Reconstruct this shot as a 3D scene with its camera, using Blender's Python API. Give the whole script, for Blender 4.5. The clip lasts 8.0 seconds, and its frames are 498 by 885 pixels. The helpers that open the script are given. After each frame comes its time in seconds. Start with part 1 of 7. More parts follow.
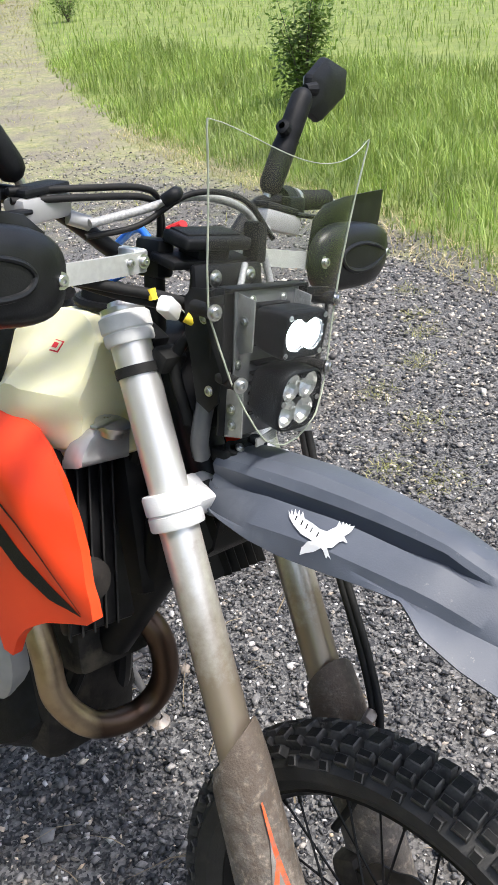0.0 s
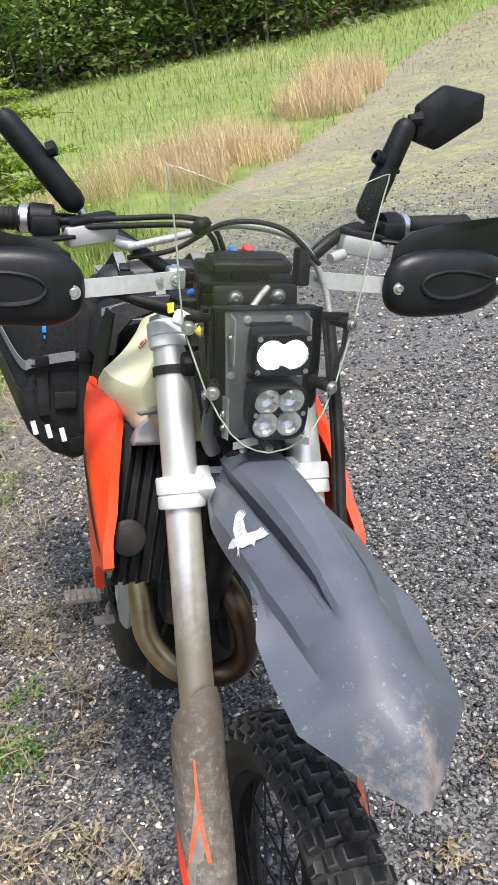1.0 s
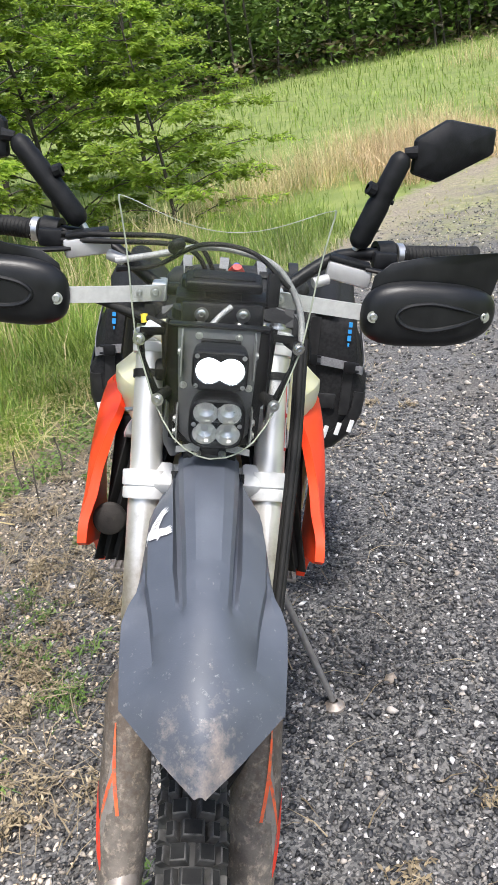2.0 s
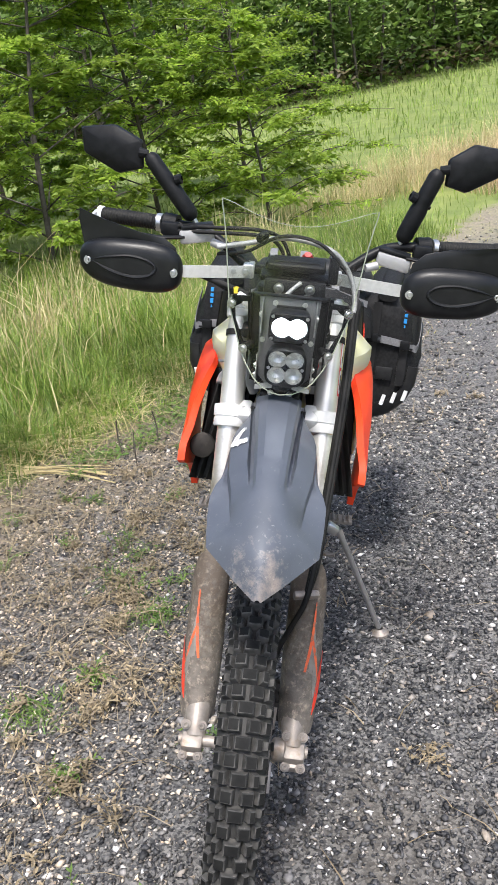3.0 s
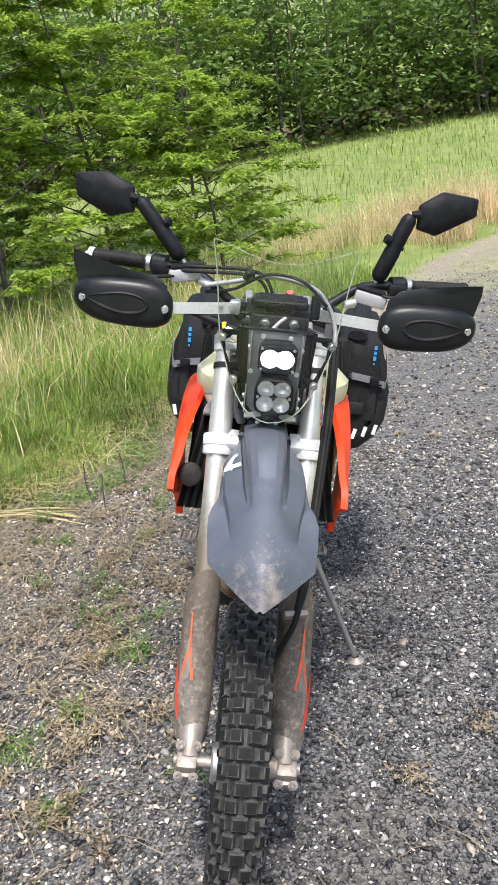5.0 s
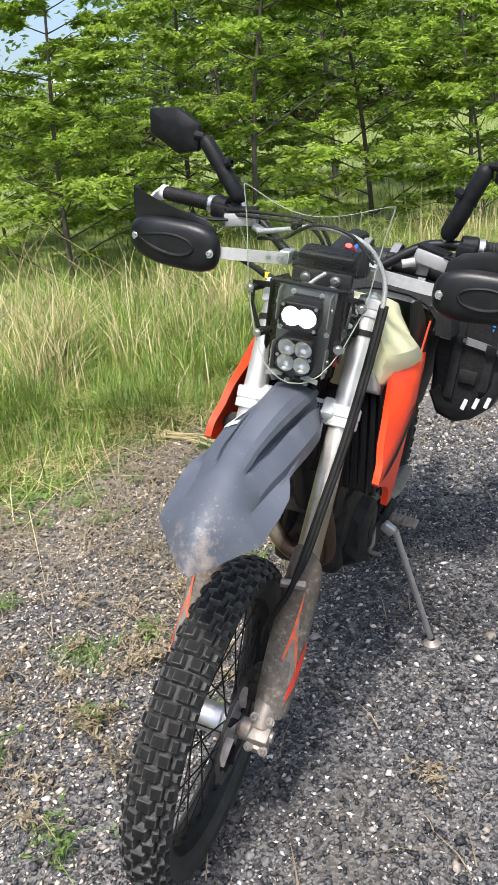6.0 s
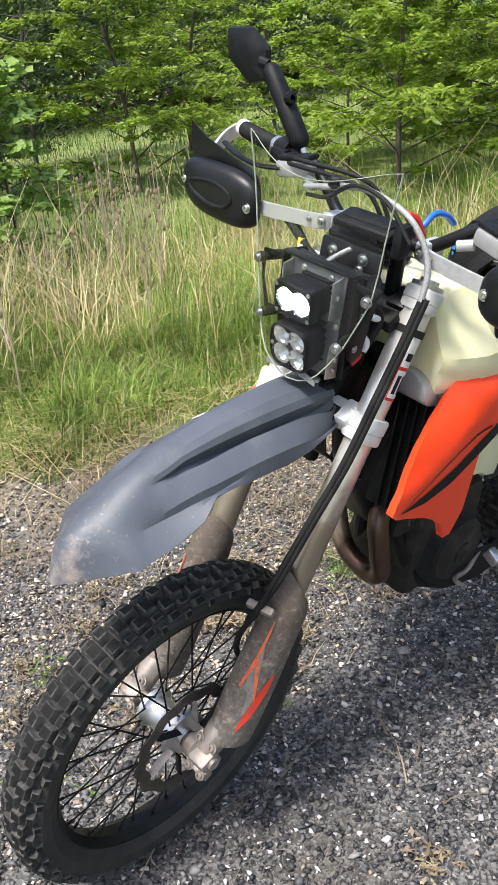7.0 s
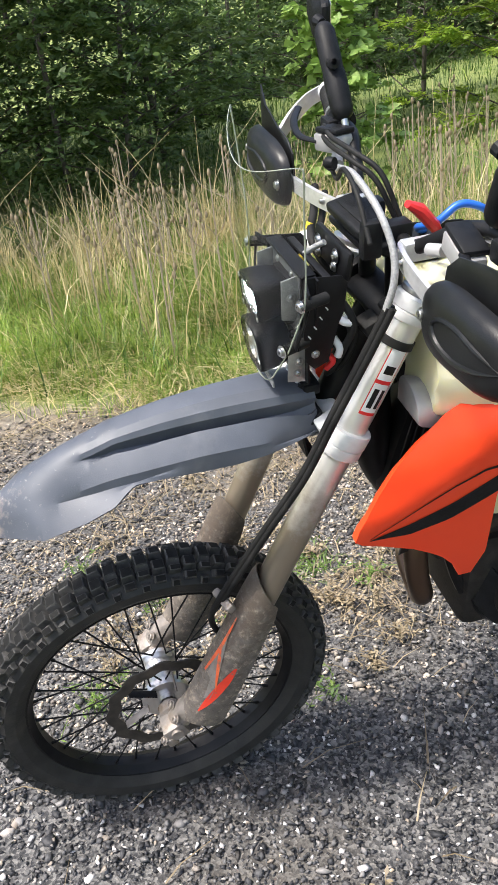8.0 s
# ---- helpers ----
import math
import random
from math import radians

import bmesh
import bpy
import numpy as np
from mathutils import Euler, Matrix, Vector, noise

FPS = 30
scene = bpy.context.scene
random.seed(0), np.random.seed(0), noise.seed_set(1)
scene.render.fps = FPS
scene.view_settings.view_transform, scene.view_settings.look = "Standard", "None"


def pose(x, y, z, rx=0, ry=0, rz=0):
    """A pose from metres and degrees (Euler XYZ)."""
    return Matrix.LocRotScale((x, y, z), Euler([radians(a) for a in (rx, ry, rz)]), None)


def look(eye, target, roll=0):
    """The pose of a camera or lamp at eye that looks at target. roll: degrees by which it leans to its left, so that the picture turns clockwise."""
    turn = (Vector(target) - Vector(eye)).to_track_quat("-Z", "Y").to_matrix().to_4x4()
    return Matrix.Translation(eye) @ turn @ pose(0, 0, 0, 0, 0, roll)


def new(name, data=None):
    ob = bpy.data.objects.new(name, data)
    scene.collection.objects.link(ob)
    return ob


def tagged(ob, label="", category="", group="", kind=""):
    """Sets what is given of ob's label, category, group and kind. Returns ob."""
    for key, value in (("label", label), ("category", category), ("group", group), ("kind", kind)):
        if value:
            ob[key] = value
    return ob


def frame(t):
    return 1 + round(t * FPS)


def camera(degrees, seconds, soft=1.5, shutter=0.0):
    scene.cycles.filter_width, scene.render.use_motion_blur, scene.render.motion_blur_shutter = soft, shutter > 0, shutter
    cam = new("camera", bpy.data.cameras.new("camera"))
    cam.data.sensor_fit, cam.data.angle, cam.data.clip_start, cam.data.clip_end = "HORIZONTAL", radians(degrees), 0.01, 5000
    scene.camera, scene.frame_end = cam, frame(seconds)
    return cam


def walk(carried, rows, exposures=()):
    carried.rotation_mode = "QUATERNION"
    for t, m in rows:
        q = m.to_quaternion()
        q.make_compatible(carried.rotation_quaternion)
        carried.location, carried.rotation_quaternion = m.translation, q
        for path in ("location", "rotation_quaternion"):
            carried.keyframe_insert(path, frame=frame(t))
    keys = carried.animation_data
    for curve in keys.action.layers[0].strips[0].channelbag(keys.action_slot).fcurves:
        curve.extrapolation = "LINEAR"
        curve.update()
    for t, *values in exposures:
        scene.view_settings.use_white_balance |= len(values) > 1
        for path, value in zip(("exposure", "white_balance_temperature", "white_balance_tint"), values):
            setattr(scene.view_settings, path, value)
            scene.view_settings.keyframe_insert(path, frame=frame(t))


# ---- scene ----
cam = camera(33.7, 8.0)
PATH = [
    (0, (-0.751, -0.734, 1.513), (0.538, 0.485, 0.588), -5.3),
    (0.5, (-0.562, -0.961, 1.51), (0.348, 0.597, 0.646), -6.9),
    (1, (-0.327, -1.139, 1.499), (0.117, 0.641, 0.701), -10.1),
    (1.2, (-0.219, -1.223, 1.495), (0.046, 0.598, 0.712), -10.7),
    (2.3, (0.064, -1.33, 1.527), (-0.063, 0.522, 0.783), -8.7),
    (2.5, (0.075, -1.435, 1.543), (-0.134, 0.41, 0.801), -8.9),
    (3, (0.073, -1.732, 1.544), (-0.157, 0.122, 0.829), -8.3),
    (3.5, (-0.025, -1.889, 1.557), (-0.033, -0.005, 0.887), -6.8),
    (4, (-0.064, -1.926, 1.556), (-0.035, -0.027, 0.93), -7.7),
    (4.2, (-0.069, -1.933, 1.555), (-0.037, -0.03, 0.939), -7.8),
    (5.3, (0.091, -1.799, 1.526), (-0.159, 0.089, 0.917), -7.7),
    (5.5, (0.232, -1.793, 1.519), (-0.157, 0.076, 0.923), -7.7),
    (6, (0.489, -1.67, 1.499), (-0.233, 0.064, 0.811), -6.2),
    (6.3, (0.566, -1.487, 1.485), (-0.342, 0.114, 0.7), -5.7),
    (6.5, (0.659, -1.363, 1.477), (-0.412, 0.129, 0.684), -4.5),
    (7, (0.89, -1.072, 1.49), (-0.475, 0.149, 0.688), -5.2),
    (7.5, (1.156, -0.802, 1.502), (-0.477, 0.009, 0.679), -6.7),
    (8, (1.146, -0.458, 1.495), (-0.606, -0.028, 0.633), -7.4),
]
walk(cam, [(t, look(eye, target, roll)) for t, eye, target, roll in PATH],
     exposures=[(0, 0.98, 6250, 10), (1.2, 0.92, 6150, 10), (2.5, 0.9, 6200, 10), (4.2, 0.95, 6200, 10), (6.5, 1.0, 6250, 10), (7, 1.0, 6300, 10), (8, 1.17, 6400, 10)])

# ---- daylight: thin cloud, a veiled sun ----
world = bpy.data.worlds.new("sky")
scene.world = world
world.use_nodes = True
SUN_EL, SUN_AZ = 64.0, 170.0   # degrees; azimuth from +y, clockwise seen from above
nt = world.node_tree
sky = nt.nodes.new("ShaderNodeTexSky")
sky.sky_type, sky.sun_disc = "NISHITA", False
sky.sun_elevation, sky.sun_rotation = radians(SUN_EL), radians(SUN_AZ)
sky.air_density, sky.dust_density, sky.ozone_density = 1.0, 4.0, 1.0
bg = nt.nodes["Background"]
bg.inputs["Strength"].default_value = 0.13
nt.links.new(sky.outputs["Color"], bg.inputs["Color"])
sun = new("sun", bpy.data.lights.new("sun", "SUN"))
sun.data.energy, sun.data.angle, sun.data.color = 2.5, radians(9), (1.0, 0.95, 0.88)
sdir = Vector((math.sin(radians(SUN_AZ)) * math.cos(radians(SUN_EL)), math.cos(radians(SUN_AZ)) * math.cos(radians(SUN_EL)), math.sin(radians(SUN_EL))))
sun.matrix_world = look(sdir * 50, (0, 0, 0))


# ---- materials ----
def mat(name, c1, c2=None, rough=0.5, metal=0.0, scale=30.0, spots=None, spot_scale=6.0, spot_at=0.6, bump=0.0, bump_scale=200.0,
        rand=0.0, coat=0.0, trans=0.0, ior=1.45, rough_var=0.08, sheen=0.0, sss=0.0, spot_soft=0.1):
    """A surface: two base tones by fine noise, stains or dirt of their own shape by coarse noise, grain by bump."""
    m = bpy.data.materials.new(name)
    m.use_nodes = True
    n, l = m.node_tree.nodes, m.node_tree.links
    b = n["Principled BSDF"]
    co = n.new("ShaderNodeTexCoord")
    tex = n.new("ShaderNodeTexNoise")
    tex.inputs["Scale"].default_value, tex.inputs["Detail"].default_value = scale, 5
    l.new(co.outputs["Object"], tex.inputs["Vector"])
    mix = n.new("ShaderNodeMix")
    mix.data_type = "RGBA"
    mix.inputs["A"].default_value = (*c1, 1)
    mix.inputs["B"].default_value = (*(c2 or c1), 1)
    ramp = n.new("ShaderNodeMapRange")
    ramp.inputs["From Min"].default_value, ramp.inputs["From Max"].default_value = 0.35, 0.65
    l.new(tex.outputs["Fac"], ramp.inputs["Value"])
    l.new(ramp.outputs["Result"], mix.inputs["Factor"])
    colour = mix.outputs["Result"]
    if spots:
        t2 = n.new("ShaderNodeTexNoise")
        t2.inputs["Scale"].default_value, t2.inputs["Detail"].default_value, t2.inputs["Roughness"].default_value = spot_scale, 8, 0.65
        l.new(co.outputs["Object"], t2.inputs["Vector"])
        r2 = n.new("ShaderNodeMapRange")
        r2.inputs["From Min"].default_value, r2.inputs["From Max"].default_value = spot_at, spot_at + spot_soft
        l.new(t2.outputs["Fac"], r2.inputs["Value"])
        m2 = n.new("ShaderNodeMix")
        m2.data_type = "RGBA"
        m2.inputs["B"].default_value = (*spots, 1)
        l.new(r2.outputs["Result"], m2.inputs["Factor"])
        l.new(colour, m2.inputs["A"])
        colour = m2.outputs["Result"]
    if rand:
        info = n.new("ShaderNodeNewGeometry")
        hsv = n.new("ShaderNodeHueSaturation")
        rr = n.new("ShaderNodeMapRange")
        rr.inputs["To Min"].default_value, rr.inputs["To Max"].default_value = 1 - rand, 1 + rand
        l.new(info.outputs["Random Per Island"], rr.inputs["Value"])
        l.new(rr.outputs["Result"], hsv.inputs["Value"])
        l.new(colour, hsv.inputs["Color"])
        colour = hsv.outputs["Color"]
    l.new(colour, b.inputs["Base Color"])
    rv = n.new("ShaderNodeMapRange")
    rv.inputs["To Min"].default_value, rv.inputs["To Max"].default_value = max(rough - rough_var, 0.02), min(rough + rough_var, 1)
    l.new(tex.outputs["Fac"], rv.inputs["Value"])
    l.new(rv.outputs["Result"], b.inputs["Roughness"])
    b.inputs["Metallic"].default_value = metal
    b.inputs["Coat Weight"].default_value = coat
    b.inputs["Transmission Weight"].default_value = trans
    b.inputs["IOR"].default_value = ior
    if sss:
        b.inputs["Subsurface Weight"].default_value = sss
        b.inputs["Subsurface Radius"].default_value = (0.03, 0.03, 0.015)
    if bump:
        t3 = n.new("ShaderNodeTexNoise")
        t3.inputs["Scale"].default_value, t3.inputs["Detail"].default_value = bump_scale, 4
        l.new(co.outputs["Object"], t3.inputs["Vector"])
        bp = n.new("ShaderNodeBump")
        bp.inputs["Strength"].default_value, bp.inputs["Distance"].default_value = bump, 0.002
        l.new(t3.outputs["Fac"], bp.inputs["Height"])
        l.new(bp.outputs["Normal"], b.inputs["Normal"])
    return m


BLACK_PLASTIC = mat("black_plastic", (0.006, 0.0063, 0.007), (0.012, 0.0125, 0.014), 0.5, scale=60, bump=0.25, bump_scale=700, spots=(0.09, 0.085, 0.075), spot_at=0.72, spot_scale=14)
BLACK_GUARD = mat("black_guard", (0.007, 0.0073, 0.008), (0.012, 0.0125, 0.013), 0.36, scale=40, bump=0.15, bump_scale=500, spots=(0.16, 0.16, 0.15), spot_at=0.76, spot_scale=60, spot_soft=0.03)
BLACK_METAL = mat("black_coated_metal", (0.006, 0.006, 0.0065), (0.011, 0.011, 0.012), 0.42, 0.0, bump=0.1)
BLACK_RUBBER = mat("black_rubber", (0.009, 0.009, 0.009), (0.02, 0.0195, 0.0185), 0.62, scale=25, bump=0.2, bump_scale=300)
TYRE = mat("tyre_rubber", (0.01, 0.01, 0.01), (0.019, 0.019, 0.018), 0.72, scale=40, spots=(0.05, 0.046, 0.042), spot_at=0.7, spot_scale=25, bump=0.3, bump_scale=250)
TYRE.node_tree.nodes["Principled BSDF"].inputs["Specular IOR Level"].default_value = 0.15
TYRE_SIDE = mat("tyre_sidewall", (0.02, 0.02, 0.019), (0.034, 0.033, 0.031), 0.65, scale=30, spots=(0.075, 0.068, 0.058), spot_at=0.55, spot_scale=12, bump=0.3, bump_scale=250, spot_soft=0.25)
TYRE_GROOVE = mat("tyre_groove", (0.028, 0.028, 0.027), (0.085, 0.082, 0.077), 0.75, scale=50, spots=(0.2, 0.19, 0.175), spot_at=0.58, spot_scale=30, bump=0.3)
GUARD_PALE = mat("muddy_pale_field", (0.2, 0.18, 0.16), (0.28, 0.255, 0.23), 0.6, scale=50, spots=(0.13, 0.105, 0.08), spot_at=0.56, spot_scale=24, bump=0.3, bump_scale=500, spot_soft=0.12)
DULL_METAL = mat("dull_metal", (0.36, 0.355, 0.35), (0.44, 0.435, 0.43), 0.46, 0.35, scale=25, bump=0.1)
TYRE_DUST = mat("dusty_rubber", (0.022, 0.0215, 0.02), (0.09, 0.086, 0.08), 0.7, scale=45, spots=(0.02, 0.02, 0.02), spot_at=0.52, spot_scale=34, bump=0.3)
DARK_ENGINE = mat("dark_engine", (0.02, 0.019, 0.018), (0.045, 0.04, 0.036), 0.6, 0.3, scale=30, spots=(0.1, 0.085, 0.065), spot_at=0.58, bump=0.3)
FENDER_GREY = mat("grey_fender_plastic", (0.07, 0.079, 0.099), (0.084, 0.094, 0.117), 0.5, scale=20, spots=(0.16, 0.165, 0.18), spot_at=0.6, spot_scale=7, bump=0.12, bump_scale=500, spot_soft=0.3)
SILVER = mat("silver_anodised", (0.62, 0.61, 0.6), (0.7, 0.69, 0.68), 0.33, 0.9, scale=80, bump=0.06, bump_scale=400)
FORK_TUBE = mat("fork_tube", (0.66, 0.64, 0.6), (0.76, 0.74, 0.7), 0.34, 0.6, scale=12, spots=(0.33, 0.26, 0.19), spot_at=0.6, spot_scale=9, bump=0.05, spot_soft=0.25)
CLAMP = mat("cast_clamp", (0.62, 0.62, 0.61), (0.7, 0.7, 0.69), 0.6, 0.08, scale=60, bump=0.12, bump_scale=500)
ALU = mat("brushed_aluminium", (0.66, 0.66, 0.65), (0.76, 0.76, 0.75), 0.36, 0.6, scale=90, bump=0.1)
STEEL = mat("steel_bolt", (0.5, 0.5, 0.49), (0.6, 0.6, 0.58), 0.3, 1.0)
DIRTY_ALU = mat("dirty_aluminium", (0.24, 0.21, 0.185), (0.36, 0.32, 0.285), 0.5, 0.4, scale=40, spots=(0.25, 0.19, 0.14), spot_at=0.56, spot_scale=20, bump=0.3)
GUARD_GREY = mat("muddy_fork_guard", (0.115, 0.1, 0.086), (0.19, 0.165, 0.14), 0.65, scale=50, spots=(0.36, 0.3, 0.235), spot_at=0.52, spot_scale=85, bump=0.6, bump_scale=260, spot_soft=0.16)
ORANGE = mat("orange_plastic", (0.93, 0.058, 0.012), (0.95, 0.07, 0.016), 0.4, scale=8, bump=0.06, bump_scale=60, spots=(0.75, 0.2, 0.1), spot_at=0.66, spot_scale=30, spot_soft=0.2)
ORANGE_FLASH = mat("orange_decal", (0.72, 0.1, 0.035), (0.8, 0.16, 0.05), 0.5, scale=40, spots=(0.2, 0.15, 0.11), spot_at=0.5, spot_scale=55, spot_soft=0.14)
RED_FLASH = mat("red_orange_decal", (0.72, 0.045, 0.02), (0.8, 0.06, 0.03), 0.5, scale=40, spots=(0.2, 0.15, 0.11), spot_at=0.53, spot_scale=50, spot_soft=0.14)
RED = mat("red_plastic", (0.6, 0.02, 0.02), (0.7, 0.03, 0.03), 0.4)
BLUE = mat("blue_hose", (0.02, 0.12, 0.55), (0.03, 0.16, 0.65), 0.35)
BLUE_PRINT = mat("blue_print", (0.03, 0.25, 0.6), (0.04, 0.3, 0.7), 0.5)
YELLOW = mat("yellow_plastic", (0.8, 0.6, 0.03), (0.85, 0.65, 0.05), 0.4)
WHITE = mat("white_vinyl", (0.75, 0.76, 0.76), (0.8, 0.8, 0.8), 0.4)
TANK = mat("cream_tank", (0.76, 0.73, 0.47), (0.8, 0.78, 0.54), 0.38, scale=5, spots=(0.72, 0.68, 0.42), spot_at=0.55, spot_scale=4, spot_soft=0.3, bump=0.08, sss=0.6)
TITANIUM = mat("heat_tinted_pipe", (0.42, 0.31, 0.19), (0.5, 0.39, 0.26), 0.34, 0.85, scale=7, spots=(0.13, 0.08, 0.065), spot_at=0.5, spot_scale=5, spot_soft=0.3, bump=0.1)
BAG = mat("bag_fabric", (0.011, 0.011, 0.012), (0.022, 0.022, 0.023), 0.7, scale=120, bump=0.5, bump_scale=600)
BAG_SMOOTH = mat("coated_fabric", (0.014, 0.014, 0.015), (0.026, 0.026, 0.027), 0.45, scale=40, bump=0.3, bump_scale=90)
WEBBING = mat("grey_webbing", (0.16, 0.16, 0.17), (0.22, 0.22, 0.23), 0.7, scale=200, bump=0.4, bump_scale=900)
GREY_HOSE = mat("grey_braided_hose", (0.3, 0.3, 0.3), (0.45, 0.45, 0.44), 0.45, 0.3, scale=300, bump=0.5, bump_scale=900)
SEAT = mat("seat_cover", (0.014, 0.015, 0.017), (0.02, 0.021, 0.024), 0.55, scale=50, bump=0.3, bump_scale=800)
DISC = mat("dark_disc_steel", (0.05, 0.046, 0.043), (0.1, 0.09, 0.08), 0.4, 0.6, scale=40, spots=(0.2, 0.15, 0.11), spot_at=0.6, spot_scale=30)
CHROME = mat("reflector", (0.74, 0.71, 0.66), (0.84, 0.81, 0.76), 0.3, 1.0, scale=200)
EAR = mat("folded_sheet", (0.34, 0.34, 0.33), (0.44, 0.44, 0.43), 0.45, 0.6, scale=90, bump=0.1)


for m, level in ((BLACK_PLASTIC, 0.24), (BLACK_GUARD, 0.4), (BLACK_RUBBER, 0.25), (BLACK_METAL, 0.26), (FENDER_GREY, 0.6), (BAG, 0.2), (BAG_SMOOTH, 0.35), (DARK_ENGINE, 0.3)):
    m.node_tree.nodes["Principled BSDF"].inputs["Specular IOR Level"].default_value = level


def smear(m, axis, clean, dirty, colour, scale=30.0, ragged=1.2, amount=1.0):
    """Lays dried mud over a surface: none at 'clean' along the axis, most at 'dirty', with a ragged, spotty edge."""
    n, l = m.node_tree.nodes, m.node_tree.links
    b = n["Principled BSDF"]
    old = b.inputs["Base Color"].links[0].from_socket
    co, sep, tex, mr, ad, cl, mx = (n.new("ShaderNode" + k) for k in ("TexCoord", "SeparateXYZ", "TexNoise", "MapRange", "Math", "MapRange", "Mix"))
    l.new(co.outputs["Object"], sep.inputs["Vector"])
    l.new(sep.outputs["XYZ".index(axis)], mr.inputs["Value"])
    mr.inputs["From Min"].default_value, mr.inputs["From Max"].default_value = clean, dirty
    tex.inputs["Scale"].default_value, tex.inputs["Detail"].default_value, tex.inputs["Roughness"].default_value = scale, 10, 0.72
    l.new(co.outputs["Object"], tex.inputs["Vector"])
    ad.operation = "MULTIPLY_ADD"
    l.new(tex.outputs["Fac"], ad.inputs[0])
    ad.inputs[1].default_value = ragged * 2
    l.new(mr.outputs["Result"], ad.inputs[2])
    cl.inputs["From Min"].default_value, cl.inputs["From Max"].default_value, cl.inputs["To Max"].default_value = ragged + 0.45, ragged + 0.85, amount
    l.new(ad.outputs[0], cl.inputs["Value"])
    mx.data_type = "RGBA"
    l.new(cl.outputs["Result"], mx.inputs["Factor"])
    l.new(old, mx.inputs["A"])
    mx.inputs["B"].default_value = (*colour, 1)
    l.new(mx.outputs["Result"], b.inputs["Base Color"])


smear(FENDER_GREY, "Y", -0.47, -0.69, (0.42, 0.34, 0.28), 26, 1.0, 0.6)
smear(FENDER_GREY, "Y", -0.3, -1.7, (0.5, 0.48, 0.45), 120, 1.5, 0.45)
smear(FORK_TUBE, "Z", 1.06, 0.72, (0.27, 0.21, 0.145), 18, 0.4, 0.88)
smear(TITANIUM, "X", -0.1, -0.03, (0.085, 0.05, 0.038), 9, 0.35, 0.92)
smear(GUARD_GREY, "Z", 0.3, 0.72, (0.1, 0.075, 0.055), 60, 1.2, 0.8)


def glass_mat(name, tint=(1, 1, 1), rough=0.02, clear=0.9):
    """Thin clear sheet: mostly let through, with a sheen."""
    m = bpy.data.materials.new(name)
    m.use_nodes = True
    n, l = m.node_tree.nodes, m.node_tree.links
    n.remove(n["Principled BSDF"])
    tr, gl, mx, fr = n.new("ShaderNodeBsdfTransparent"), n.new("ShaderNodeBsdfGlossy"), n.new("ShaderNodeMixShader"), n.new("ShaderNodeLayerWeight")
    pw = n.new("ShaderNodeMath")
    pw.operation = "POWER"
    pw.inputs[1].default_value = 4.0
    sc = n.new("ShaderNodeMath")
    sc.operation = "MULTIPLY_ADD"
    sc.inputs[1].default_value, sc.inputs[2].default_value = 0.25, 0.038
    tr.inputs["Color"].default_value = (*tint, 1)
    gl.inputs["Roughness"].default_value = rough
    l.new(fr.outputs["Facing"], pw.inputs[0])
    l.new(pw.outputs[0], sc.inputs[0])
    l.new(sc.outputs[0], mx.inputs["Fac"])
    l.new(tr.outputs["BSDF"], mx.inputs[1])
    l.new(gl.outputs["BSDF"], mx.inputs[2])
    l.new(mx.outputs["Shader"], n["Material Output"].inputs["Surface"])
    return m


PLATE_DARK = mat("grey_coated_plate", (0.13, 0.132, 0.138), (0.17, 0.172, 0.178), 0.45, 0.4, scale=30, bump=0.1)
SCREEN = glass_mat("clear_acrylic", (0.96, 0.97, 0.96), 0.05)
LENS = glass_mat("lamp_lens", (0.97, 0.98, 1.0), 0.02)
SCREEN_EDGE = mat("acrylic_edge", (0.3, 0.33, 0.26), (0.45, 0.48, 0.38), 0.25)
LIT = bpy.data.materials.new("lit_lamp")
LIT.use_nodes = True
LIT.node_tree.nodes["Principled BSDF"].inputs["Emission Color"].default_value = (0.93, 0.97, 1.0, 1)
LIT.node_tree.nodes["Principled BSDF"].inputs["Emission Strength"].default_value = 11.0


